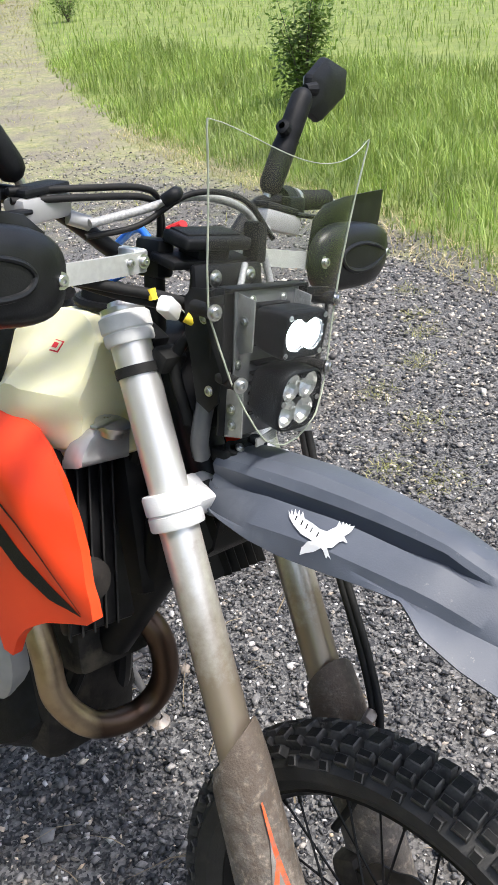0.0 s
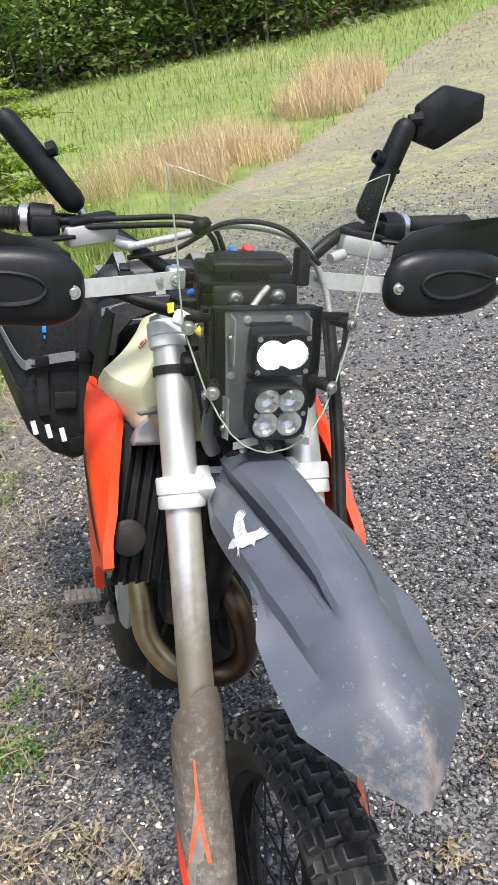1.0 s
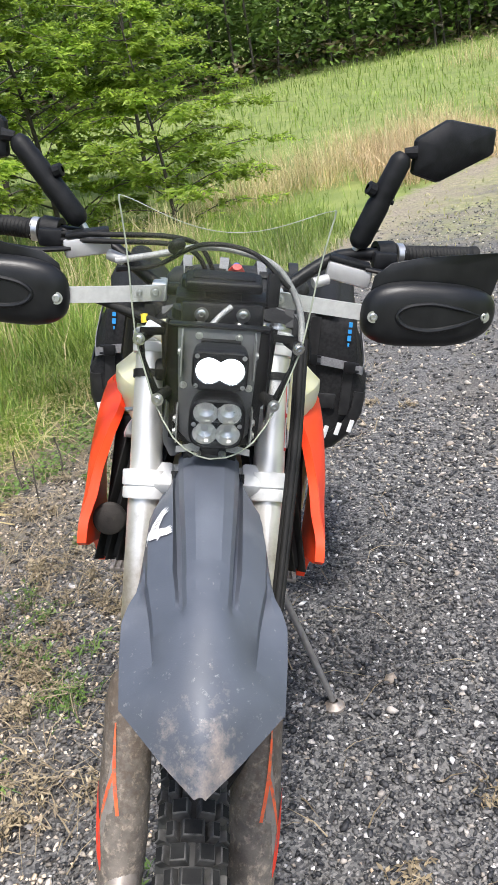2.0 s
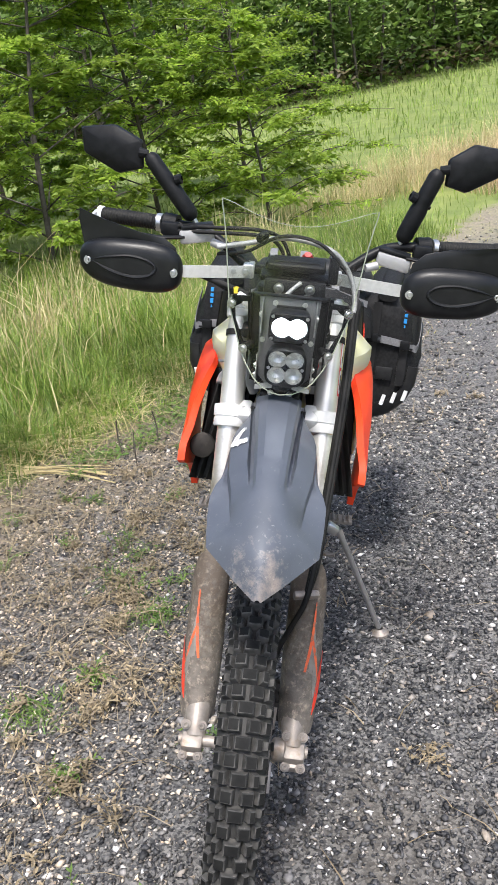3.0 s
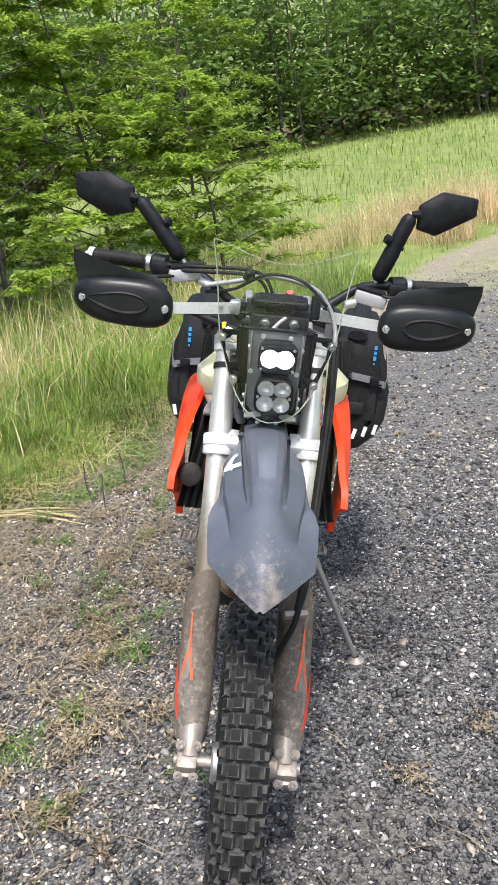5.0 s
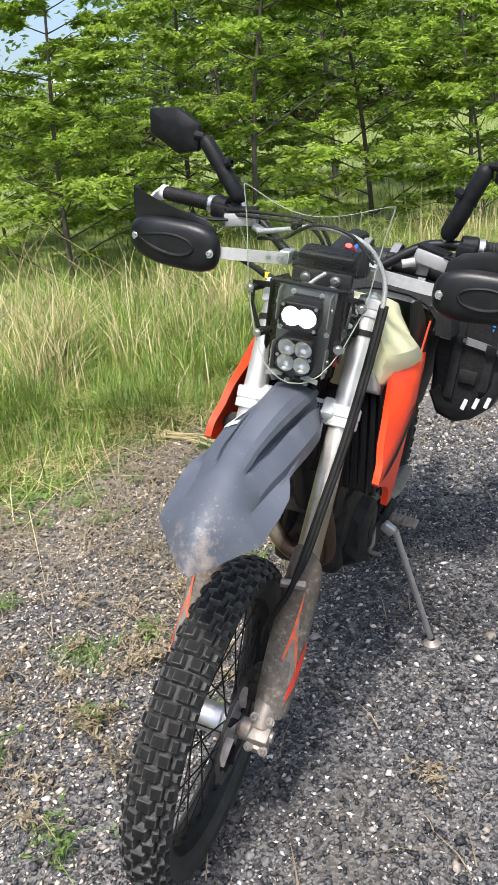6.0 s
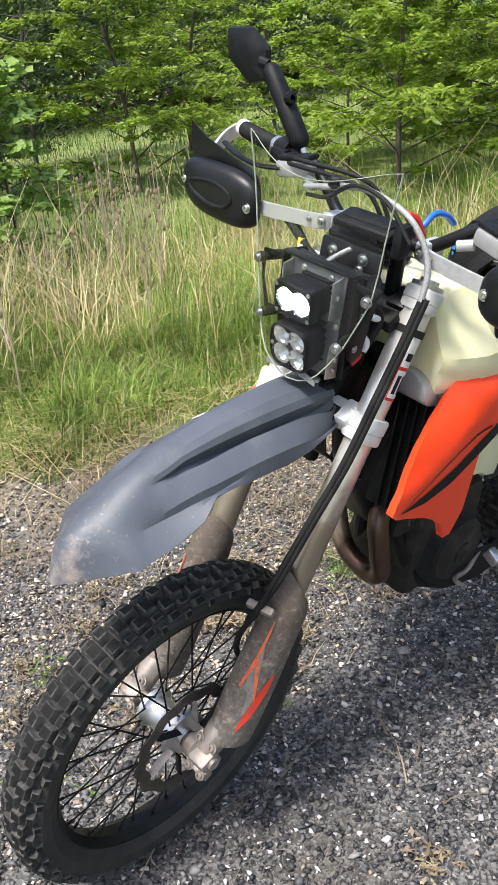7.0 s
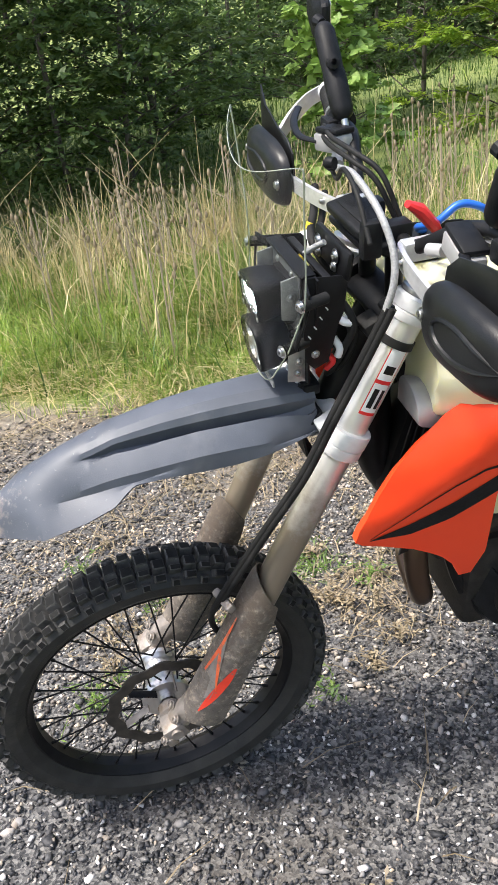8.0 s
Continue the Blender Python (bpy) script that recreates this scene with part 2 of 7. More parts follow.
def leaf_mat(name, c1, c2, rand=0.35, rough=0.5, glow=0.35):
    """Foliage: diffuse and light let through, each leaf of its own tone."""
    m = bpy.data.materials.new(name)
    m.use_nodes = True
    n, l = m.node_tree.nodes, m.node_tree.links
    b = n["Principled BSDF"]
    geo, mix, hsv, mr = n.new("ShaderNodeNewGeometry"), n.new("ShaderNodeMix"), n.new("ShaderNodeHueSaturation"), n.new("ShaderNodeMapRange")
    mix.data_type = "RGBA"
    mix.inputs["A"].default_value, mix.inputs["B"].default_value = (*c1, 1), (*c2, 1)
    l.new(geo.outputs["Random Per Island"], mix.inputs["Factor"])
    co, tex = n.new("ShaderNodeTexCoord"), n.new("ShaderNodeTexNoise")
    tex.inputs["Scale"].default_value = 1.3
    l.new(co.outputs["Object"], tex.inputs["Vector"])
    mr.inputs["From Min"].default_value, mr.inputs["From Max"].default_value = 0.3, 0.7
    mr.inputs["To Min"].default_value, mr.inputs["To Max"].default_value = 1 - rand, 1 + rand
    l.new(tex.outputs["Fac"], mr.inputs["Value"])
    l.new(mr.outputs["Result"], hsv.inputs["Value"])
    l.new(mix.outputs["Result"], hsv.inputs["Color"])
    b.inputs["Roughness"].default_value = rough
    l.new(hsv.outputs["Color"], b.inputs["Base Color"])
    tl, mx = n.new("ShaderNodeBsdfTranslucent"), n.new("ShaderNodeMixShader")
    l.new(hsv.outputs["Color"], tl.inputs["Color"])
    mx.inputs["Fac"].default_value = glow
    l.new(b.outputs["BSDF"], mx.inputs[1])
    l.new(tl.outputs["BSDF"], mx.inputs[2])
    l.new(mx.outputs["Shader"], n["Material Output"].inputs["Surface"])
    return m


LEAF = leaf_mat("locust_leaves", (0.16, 0.26, 0.029), (0.375, 0.49, 0.067), glow=0.55)
LEAF_PALE = leaf_mat("pale_leaves", (0.22, 0.36, 0.07), (0.36, 0.5, 0.13), rand=0.15)
LEAF_DARK = leaf_mat("wood_leaves", (0.08, 0.145, 0.027), (0.175, 0.26, 0.055), glow=0.45)
BRUSH = leaf_mat("brown_brush", (0.06, 0.05, 0.025), (0.15, 0.12, 0.06), glow=0.3)
# LEAF and LEAF_DARK again, with shade put into the colour
LEAF_SHADE = leaf_mat("shade_toned_leaves", (0.1, 0.165, 0.045), (0.19, 0.26, 0.075), glow=0.5)
LEAF_WOOD_SHADE = leaf_mat("shade_toned_wood_leaves", (0.065, 0.115, 0.035), (0.115, 0.175, 0.053), glow=0.5)
GRASS = leaf_mat("grass_blades", (0.095, 0.185, 0.02), (0.335, 0.42, 0.09), rand=0.42, glow=0.4)
GRASS_DARK = leaf_mat("dark_grass", (0.045, 0.1, 0.015), (0.115, 0.185, 0.04), rand=0.3, glow=0.35)
GRASS_FIELD = leaf_mat("meadow_grass", (0.17, 0.265, 0.045), (0.34, 0.42, 0.105), rand=0.38, glow=0.4)
WEED = leaf_mat("green_weeds", (0.08, 0.16, 0.03), (0.19, 0.28, 0.06), rand=0.25, glow=0.3)
STRAW = leaf_mat("dry_straw", (0.47, 0.38, 0.185), (0.71, 0.61, 0.355), rand=0.2, glow=0.3)
DEAD_STEM = leaf_mat("dead_stems", (0.3, 0.24, 0.17), (0.48, 0.4, 0.29), rand=0.2, glow=0.1)
PAMPAS = leaf_mat("tan_dry_grass", (0.5, 0.37, 0.2), (0.72, 0.56, 0.35), rand=0.2, glow=0.25)
STRAW_DULL = leaf_mat("dull_litter", (0.15, 0.115, 0.07), (0.36, 0.29, 0.18), rand=0.2, glow=0.1)
TURF = leaf_mat("short_turf", (0.22, 0.24, 0.075), (0.4, 0.37, 0.15), rand=0.25, glow=0.3)
BARK = mat("bark", (0.06, 0.05, 0.04), (0.11, 0.095, 0.08), 0.85, scale=14, bump=0.6, bump_scale=40)


def stone_mat(name="gravel_stones", tint=(1, 1, 1), white=1.0):
    m = bpy.data.materials.new(name)
    m.use_nodes = True
    n, l = m.node_tree.nodes, m.node_tree.links
    b = n["Principled BSDF"]
    geo, ramp, co, tex, mx = n.new("ShaderNodeNewGeometry"), n.new("ShaderNodeValToRGB"), n.new("ShaderNodeTexCoord"), n.new("ShaderNodeTexNoise"), n.new("ShaderNodeMix")
    e = ramp.color_ramp.elements
    e[0].position, e[0].color = 0.0, (0.024, 0.0245, 0.027, 1)
    e[1].position, e[1].color = 1.0, (0.85 * white, 0.83 * white, 0.8 * white, 1)
    for p, c in ((0.26, (0.05, 0.051, 0.055)), (0.52, (0.105, 0.105, 0.107)), (0.72, (0.205, 0.2, 0.194)), (0.85, (0.36, 0.347, 0.33)), (0.91, (0.4, 0.34, 0.27)), (0.945, (0.7 * white, 0.68 * white, 0.66 * white))):
        k = e.new(p)
        k.color = (*c, 1)
    l.new(geo.outputs["Random Per Island"], ramp.inputs["Fac"])
    tex.inputs["Scale"].default_value, tex.inputs["Detail"].default_value = 120, 5
    l.new(co.outputs["Object"], tex.inputs["Vector"])
    mx.data_type, mx.blend_type = "RGBA", "MULTIPLY"
    mx.inputs["Factor"].default_value = 0.5
    l.new(ramp.outputs["Color"], mx.inputs["A"])
    l.new(tex.outputs["Fac"], mx.inputs["B"])
    tn = n.new("ShaderNodeMix")
    tn.data_type, tn.blend_type = "RGBA", "MULTIPLY"
    tn.inputs["Factor"].default_value = 1.0
    tn.inputs["B"].default_value = (*tint, 1)
    l.new(mx.outputs["Result"], tn.inputs["A"])
    l.new(tn.outputs["Result"], b.inputs["Base Color"])
    b.inputs["Roughness"].default_value = 0.6
    bp = n.new("ShaderNodeBump")
    bp.inputs["Strength"].default_value, bp.inputs["Distance"].default_value = 0.5, 0.003
    l.new(tex.outputs["Fac"], bp.inputs["Height"])
    l.new(bp.outputs["Normal"], b.inputs["Normal"])
    return m


STONE = stone_mat(tint=(1.04, 1.02, 1.02))
# warm pale tint; partly paints in how gravel brightens at a grazing view
STONE_PALE = stone_mat("far_gravel_stones", (1.8, 1.7, 1.55), 0.55)
STONE_DUSTY = stone_mat("dusty_gravel_stones", (2.15, 1.9, 1.6), 0.62)


def ground_mat():
    """Gravel grit, moss and thin grass: blended by the ground's own cover (attribute) and noise."""
    m = bpy.data.materials.new("ground")
    m.use_nodes = True
    n, l = m.node_tree.nodes, m.node_tree.links
    b = n["Principled BSDF"]
    co = n.new("ShaderNodeTexCoord")

    def noise_node(scale, detail=6, rough=0.6):
        t = n.new("ShaderNodeTexNoise")
        t.inputs["Scale"].default_value, t.inputs["Detail"].default_value, t.inputs["Roughness"].default_value = scale, detail, rough
        l.new(co.outputs["Object"], t.inputs["Vector"])
        return t.outputs["Fac"]

    def mix(fac, a, c):
        x = n.new("ShaderNodeMix")
        x.data_type = "RGBA"
        l.new(fac, x.inputs["Factor"])
        for key, v in (("A", a), ("B", c)):
            if isinstance(v, tuple):
                x.inputs[key].default_value = (*v, 1)
            else:
                l.new(v, x.inputs[key])
        return x.outputs["Result"]

    def rng(v, a, c):
        r = n.new("ShaderNodeMapRange")
        r.inputs["From Min"].default_value, r.inputs["From Max"].default_value = a, c
        l.new(v, r.inputs["Value"])
        return r.outputs["Result"]

    vor = n.new("ShaderNodeTexVoronoi")
    vor.inputs["Scale"].default_value = 140
    l.new(co.outputs["Object"], vor.inputs["Vector"])
    sep = n.new("ShaderNodeSeparateColor")
    l.new(vor.outputs["Color"], sep.inputs["Color"])
    grit = mix(rng(sep.outputs["Red"], 0.2, 1.0), (0.04, 0.04, 0.042), (0.21, 0.203, 0.192))
    grit = mix(rng(noise_node(1.2), 0.5, 0.8), grit, (0.11, 0.096, 0.078))
    moss = mix(rng(noise_node(9), 0.35, 0.65), (0.16, 0.18, 0.07), (0.33, 0.31, 0.17))
    moss = mix(rng(noise_node(1.1, 8, 0.7), 0.43, 0.6), moss, mix(rng(noise_node(40), 0.3, 0.7), (0.12, 0.108, 0.085), (0.27, 0.24, 0.175)))
    attr = n.new("ShaderNodeAttribute")
    attr.attribute_name = "moss"
    att2 = n.new("ShaderNodeAttribute")
    att2.attribute_name = "turf"
    add = n.new("ShaderNodeMath")
    add.operation = "MULTIPLY_ADD"
    l.new(noise_node(3.0, 8, 0.7), add.inputs[0])
    add.inputs[1].default_value = 1.6
    add.inputs[2].default_value = -0.8
    sm = n.new("ShaderNodeMath")
    l.new(add.outputs[0], sm.inputs[0])
    l.new(attr.outputs["Fac"], sm.inputs[1])
    col = mix(rng(sm.outputs[0], 0.3, 0.75), grit, moss)
    turf = mix(rng(noise_node(2.0), 0.3, 0.7), (0.11, 0.155, 0.034), (0.23, 0.265, 0.075))
    att3 = n.new("ShaderNodeAttribute")
    att3.attribute_name = "soil"
    sm3 = n.new("ShaderNodeMath")
    l.new(add.outputs[0], sm3.inputs[0])
    l.new(att3.outputs["Fac"], sm3.inputs[1])
    col = mix(rng(sm3.outputs[0], 0.25, 0.8), col, mix(rng(noise_node(30), 0.35, 0.65), (0.14, 0.118, 0.09), (0.33, 0.285, 0.22)))
    sm2 = n.new("ShaderNodeMath")
    l.new(add.outputs[0], sm2.inputs[0])
    l.new(att2.outputs["Fac"], sm2.inputs[1])
    col = mix(rng(sm2.outputs[0], 0.4, 0.7), col, turf)
    l.new(col, b.inputs["Base Color"])
    b.inputs["Roughness"].default_value = 0.9
    bp = n.new("ShaderNodeBump")
    bp.inputs["Strength"].default_value, bp.inputs["Distance"].default_value = 0.5, 0.005
    l.new(vor.outputs["Distance"], bp.inputs["Height"])
    l.new(bp.outputs["Normal"], b.inputs["Normal"])
    return m


GROUND = ground_mat()


# ---- helpers for shapes ----
def finish(name, me, material, parent=None, label="", smooth=30, m=None):
    if smooth:
        me.polygons.foreach_set("use_smooth", [True] * len(me.polygons))
        me.set_sharp_from_angle(angle=radians(smooth))
    for x in material if isinstance(material, (list, tuple)) else (material,):
        me.materials.append(x)
    ob = new(name, me)
    if parent:
        ob.parent = parent
    if m:
        ob.matrix_basis = m
    if label:
        ob["label"] = label
    return ob


def part(name, bm, material, parent=None, label="", smooth=35, m=None):
    """Links a bmesh as one mesh object under a thing or a part."""
    bmesh.ops.recalc_face_normals(bm, faces=bm.faces)
    me = bpy.data.meshes.new(name)
    bm.to_mesh(me)
    bm.free()
    return finish(name, me, material, parent, label, smooth, m)


def raw(name, verts, faces, material, parent=None, label="", smooth=0):
    """A mesh from numpy arrays of vertices and faces (all of one corner count)."""
    me = bpy.data.meshes.new(name)
    verts, faces = np.asarray(verts, np.float32), np.asarray(faces, np.int32)
    k = faces.shape[1]
    me.vertices.add(len(verts))
    me.vertices.foreach_set("co", verts.ravel())
    me.loops.add(faces.size)
    me.loops.foreach_set("vertex_index", faces.ravel())
    me.polygons.add(len(faces))
    me.polygons.foreach_set("loop_start", np.arange(0, faces.size, k, dtype=np.int32))
    me.update(calc_edges=True)
    return finish(name, me, material, parent, label, smooth)


def spline(pts, n=8):
    """Points along a smooth curve through pts."""
    p = [Vector(q) for q in pts]
    p = [2 * p[0] - p[1]] + p + [2 * p[-1] - p[-2]]
    out = []
    for i in range(1, len(p) - 2):
        for k in range(n):
            t = k / n
            a, b, c, d = p[i - 1], p[i], p[i + 1], p[i + 2]
            out.append(0.5 * (2 * b + (c - a) * t + (2 * a - 5 * b + 4 * c - d) * t * t + (3 * b - a - 3 * c + d) * t ** 3))
    return out + [p[-2]]


def sweep(bm, pts, r, seg=12, flat=1.0, cap=True):
    """A tube along pts; r: one radius or one a point; flat: its second axis against the first."""
    pts = [Vector(p) for p in pts]
    rs = r if isinstance(r, (list, tuple)) else [r] * len(pts)
    side, rings = None, []
    for i, p in enumerate(pts):
        d = (pts[min(i + 1, len(pts) - 1)] - pts[max(i - 1, 0)]).normalized()
        if side is None:
            side = d.cross(Vector((0, 0, 1)) if abs(d.z) < 0.9 else Vector((0, 1, 0))).normalized()
        side = (side - d * side.dot(d)).normalized()
        up = d.cross(side)
        rings.append([bm.verts.new(p + rs[i] * (side * math.cos(a) + flat * up * math.sin(a))) for a in (2 * math.pi * k / seg for k in range(seg))])
    for a, b in zip(rings, rings[1:]):
        for k in range(seg):
            bm.faces.new((a[k], a[(k + 1) % seg], b[(k + 1) % seg], b[k]))
    if cap:
        bm.faces.new(rings[0][::-1])
        bm.faces.new(rings[-1])
    return rings


def cyl(bm, p, q, r, r2=None, seg=20):
    return sweep(bm, [p, q], [r, r if r2 is None else r2], seg)


def lathe(bm, axis_p, axis_d, profile, seg=32):
    """Turned shape: profile of (distance along axis, radius)."""
    p, d = Vector(axis_p), Vector(axis_d).normalized()
    s = d.cross(Vector((0, 0, 1)) if abs(d.z) < 0.9 else Vector((0, 1, 0))).normalized()
    u = d.cross(s)
    rings = [[bm.verts.new(p + d * h + r * (s * math.cos(a) + u * math.sin(a))) for a in (2 * math.pi * k / seg for k in range(seg))] for h, r in profile]
    for a, b in zip(rings, rings[1:]):
        for k in range(seg):
            bm.faces.new((a[k], a[(k + 1) % seg], b[(k + 1) % seg], b[k]))
    return rings


def box(bm, c, size, bevel=0.003, rot=(0, 0, 0), seg=2):
    """A box with rounded edges."""
    m = Matrix.LocRotScale(c, Euler([radians(a) for a in rot]), size)
    g = bmesh.ops.create_cube(bm, size=1.0, matrix=m)
    if bevel:
        es = list({e for v in g["verts"] for e in v.link_edges})
        bmesh.ops.bevel(bm, geom=es, offset=bevel, segments=seg, affect="EDGES", profile=0.5)


def plate(bm, outline, thick, place, bevel=0.0):
    """A flat plate: outline in 2D, placed by a function (u, v, w) -> point, w from 0 to thick."""
    a = [bm.verts.new(place(u, v, 0)) for u, v in outline]
    b = [bm.verts.new(place(u, v, thick)) for u, v in outline]
    f = [bm.faces.new(a[::-1]), bm.faces.new(b)]
    for i in range(len(a)):
        j = (i + 1) % len(a)
        f.append(bm.faces.new((a[i], a[j], b[j], b[i])))
    if bevel:
        bmesh.ops.bevel(bm, geom=list({e for e in f[0].edges} | {e for e in f[1].edges}), offset=bevel, segments=2, affect="EDGES", profile=0.5)


def skin(bm, rows, close=False, cap=False):
    """Faces between rows of points of equal count."""
    vs = [[bm.verts.new(p) for p in row] for row in rows]
    for a, b in zip(vs, vs[1:]):
        for k in range(len(a) - (0 if close else 1)):
            j = (k + 1) % len(a)
            bm.faces.new((a[k], a[j], b[j], b[k]))
    if cap:
        bm.faces.new(vs[0][::-1])
        bm.faces.new(vs[-1])
    return vs


def thicken(bm, t):
    """Gives an open sheet a thickness."""
    bmesh.ops.recalc_face_normals(bm, faces=bm.faces)
    bmesh.ops.solidify(bm, geom=bm.faces[:], thickness=t)


def bolt(bm, p, d, r=0.006, h=0.005):
    """A hex-socket bolt head with a washer."""
    d = Vector(d).normalized()
    p = Vector(p)
    rings = lathe(bm, p, d, [(0, r * 1.5), (0.0012, r * 1.5), (0.0012, r), (h * 0.8, r), (h, r * 0.8), (h, r * 0.45), (h * 0.4, r * 0.4)], 14)
    bm.faces.new(rings[-1])


# ---- land ----
rng = np.random.default_rng(5)
LEFT_Y = [-30, -6, -0.7, 0.6, 2.0, 2.4, 3.6, 6, 10, 10.7, 12.5, 14.3, 18.2, 22.3, 26.5, 31.4, 35.5, 60, 90]
LEFT_X = [-9, -4.5, -2.95, -2.15, -1.75, -1.45, -0.85, 0.3, 2.3, 2.9, 4.8, 6.8, 9.4, 12.6, 16.4, 20.7, 24.6, 48, 78]
RIGHT_Y = [-30, -6, 0, 1.4, 3.2, 5.0, 8.1, 11.3, 14.3, 17.2, 22, 25, 30.5, 40, 60, 90]
RIGHT_X = [5, 3.5, 3.6, 3.9, 5.0, 5.9, 7.3, 8.7, 10.4, 12.2, 15.6, 17.8, 22.2, 30.5, 52, 82]


def gravel_side(x, y):
    """Metres inside the gravelled ground (minus: in the grass)."""
    return np.minimum(x - np.interp(y, LEFT_Y, LEFT_X), np.interp(y, RIGHT_Y, RIGHT_X) - x)


def height(x, y):
    """The land's height: level round the bike, a meadow that climbs behind it."""
    x, y = np.asarray(x, float), np.asarray(y, float)
    r = np.hypot(x, y)
    az = np.degrees(np.arctan2(x, y))
    slope = np.interp(az, [-180, -75, -45, -15, 10, 40, 75, 120, 180], [0, 0, 0.03, 0.07, 0.085, 0.085, 0.05, 0.0, 0])
    up = slope * np.clip(r - 8, 0, 60) * np.clip((r - 8) / 8, 0, 1)
    hill = np.interp(az, [-180, -110, -60, -42, -33, -24, -10, 60, 120, 180], [0, 0.25, 0.25, 0.1, 0.0, 0.12, 0.3, 0.3, 0.1, 0])
    up = up + hill * np.clip(r - 50, 0, 120)
    bank = 0.10 * np.clip(-gravel_side(x, y) / 1.5, 0, 1)
    return up + bank * np.clip(1 - r / 30, 0, 1)


def land():
    u = np.linspace(-1, 1, 221)
    c = np.sign(u) * (np.abs(u) * 9 + (np.exp(np.abs(u) * 5.2) - 1) * 2.2)
    X, Y = np.meshgrid(c, c + 1.0, indexing="ij")
    Z = height(X, Y)
    n = len(c)
    i = np.arange((n - 1) * n).reshape(n - 1, n)[:, :-1].ravel()
    ob = raw("ground", np.stack([X, Y, Z], -1).reshape(-1, 3), np.stack([i, i + n, i + n + 1, i + 1], 1), GROUND, smooth=60)
    tagged(ob, "grey gravel ground with moss, running into rough meadow", "ground", kind="structure")
    g = gravel_side(X, Y).ravel()
    d = np.hypot(X, Y).ravel()
    moss = np.clip((d - 3.5) / 6, 0, 1) * 0.75 + np.clip(1 - g / 0.9, 0, 1) * 0.35
    turf = np.clip(0.5 - g / 0.8, 0, 1)
    soil = 0.8 * np.clip(1.0 - (X.ravel() - np.interp(Y.ravel(), LEFT_Y, LEFT_X)) / 1.6, 0, 1)
    for key, v in (("moss", moss), ("turf", turf), ("soil", soil)):
        a = ob.data.attributes.new(key, "FLOAT", "POINT")
        a.data.foreach_set("value", v.astype(np.float32))


land()

t = (1 + 5 ** 0.5) / 2
ICO_V = np.array([(-1, t, 0), (1, t, 0), (-1, -t, 0), (1, -t, 0), (0, -1, t), (0, 1, t), (0, -1, -t), (0, 1, -t), (t, 0, -1), (t, 0, 1), (-t, 0, -1), (-t, 0, 1)], float) / 1.9
ICO_F = np.array([(0, 11, 5), (0, 5, 1), (0, 1, 7), (0, 7, 10), (0, 10, 11), (1, 5, 9), (5, 11, 4), (11, 10, 2), (10, 7, 6), (7, 1, 8), (3, 9, 4), (3, 4, 2), (3, 2, 6), (3, 6, 8), (3, 8, 9), (4, 9, 5), (2, 4, 11), (6, 2, 10), (8, 6, 7), (9, 8, 1)])


OCT_V = np.array([(1, 0.2, 0), (-1, -0.2, 0), (0.15, 1, 0), (-0.15, -1, 0), (0.1, 0, 1), (0, 0, -1)], float)
OCT_F = np.array([(0, 2, 4), (2, 1, 4), (1, 3, 4), (3, 0, 4), (2, 0, 5), (1, 2, 5), (3, 1, 5), (0, 3, 5)])


def stones(name, x, y, size, label, base=(ICO_V, ICO_F), lift=0.16, material=None):
    """Broken angular gravel, lying loose: one joined mesh."""
    n, (bv, bf) = len(x), base
    m = len(bv)
    v = bv[None] * (1 + rng.uniform(-0.42, 0.36, (n, m, 1)))
    v = v * (size[:, None] * rng.uniform((0.75, 0.5, 0.3), (1.25, 0.95, 0.75), (n, 3)))[:, None, :] * 0.55
    a, b = rng.uniform(0, 2 * np.pi, n), rng.normal(0, 0.45, n)
    ca, sa, cb, sb = np.cos(a)[:, None], np.sin(a)[:, None], np.cos(b)[:, None], np.sin(b)[:, None]
    vx, vy, vz = v[..., 0], v[..., 1] * cb - v[..., 2] * sb, v[..., 1] * sb + v[..., 2] * cb
    vx, vy = vx * ca - vy * sa, vx * sa + vy * ca
    z = height(x, y) + size * rng.uniform(0.0, lift, n)
    verts = np.stack([vx + x[:, None], vy + y[:, None], vz + z[:, None]], -1).reshape(-1, 3)
    faces = (bf[None] + m * np.arange(n)[:, None, None]).reshape(-1, 3)
    return tagged(raw(name, verts, faces, material or STONE), label, "gravel", kind="stuff")


def scatter(n, x0, x1, y0, y1, keep):
    x, y = rng.uniform(x0, x1, n), rng.uniform(y0, y1, n)
    k = keep(x, y)
    return x[k], y[k]


def patchy(x, y, s=1.7):
    return np.array([noise.noise(Vector((a * s, b * s, 3.1))) for a, b in zip(x, y)])


OCT = (OCT_V, OCT_F)
x, y = scatter(10000, -2.6, 2.2, -1.35, 2.6, lambda x, y: gravel_side(x, y) > rng.uniform(-0.15, 0.5, len(x)))
stones("gravel", x, y, rng.lognormal(-4.2, 0.36, len(x)).clip(0.009, 0.036), "loose grey and white broken gravel stones", lift=0.3)
x, y = scatter(56000, -1.5, 1.3, -1.25, 1.5, lambda x, y: gravel_side(x, y) > rng.uniform(-0.2, 0.4, len(x)))
size = rng.lognormal(-4.5, 0.36, len(x)).clip(0.005, 0.024)
k = x + 0.45 - 0.12 * y < rng.normal(0, 0.22, len(x))
stones("fine_gravel", x[~k], y[~k], size[~k], "small broken grey stones between the larger ones", OCT, 0.5)
stones("dusty_gravel", x[k], y[k], size[k], "small broken stones browned by dust and litter", OCT, 0.5, STONE_DUSTY)
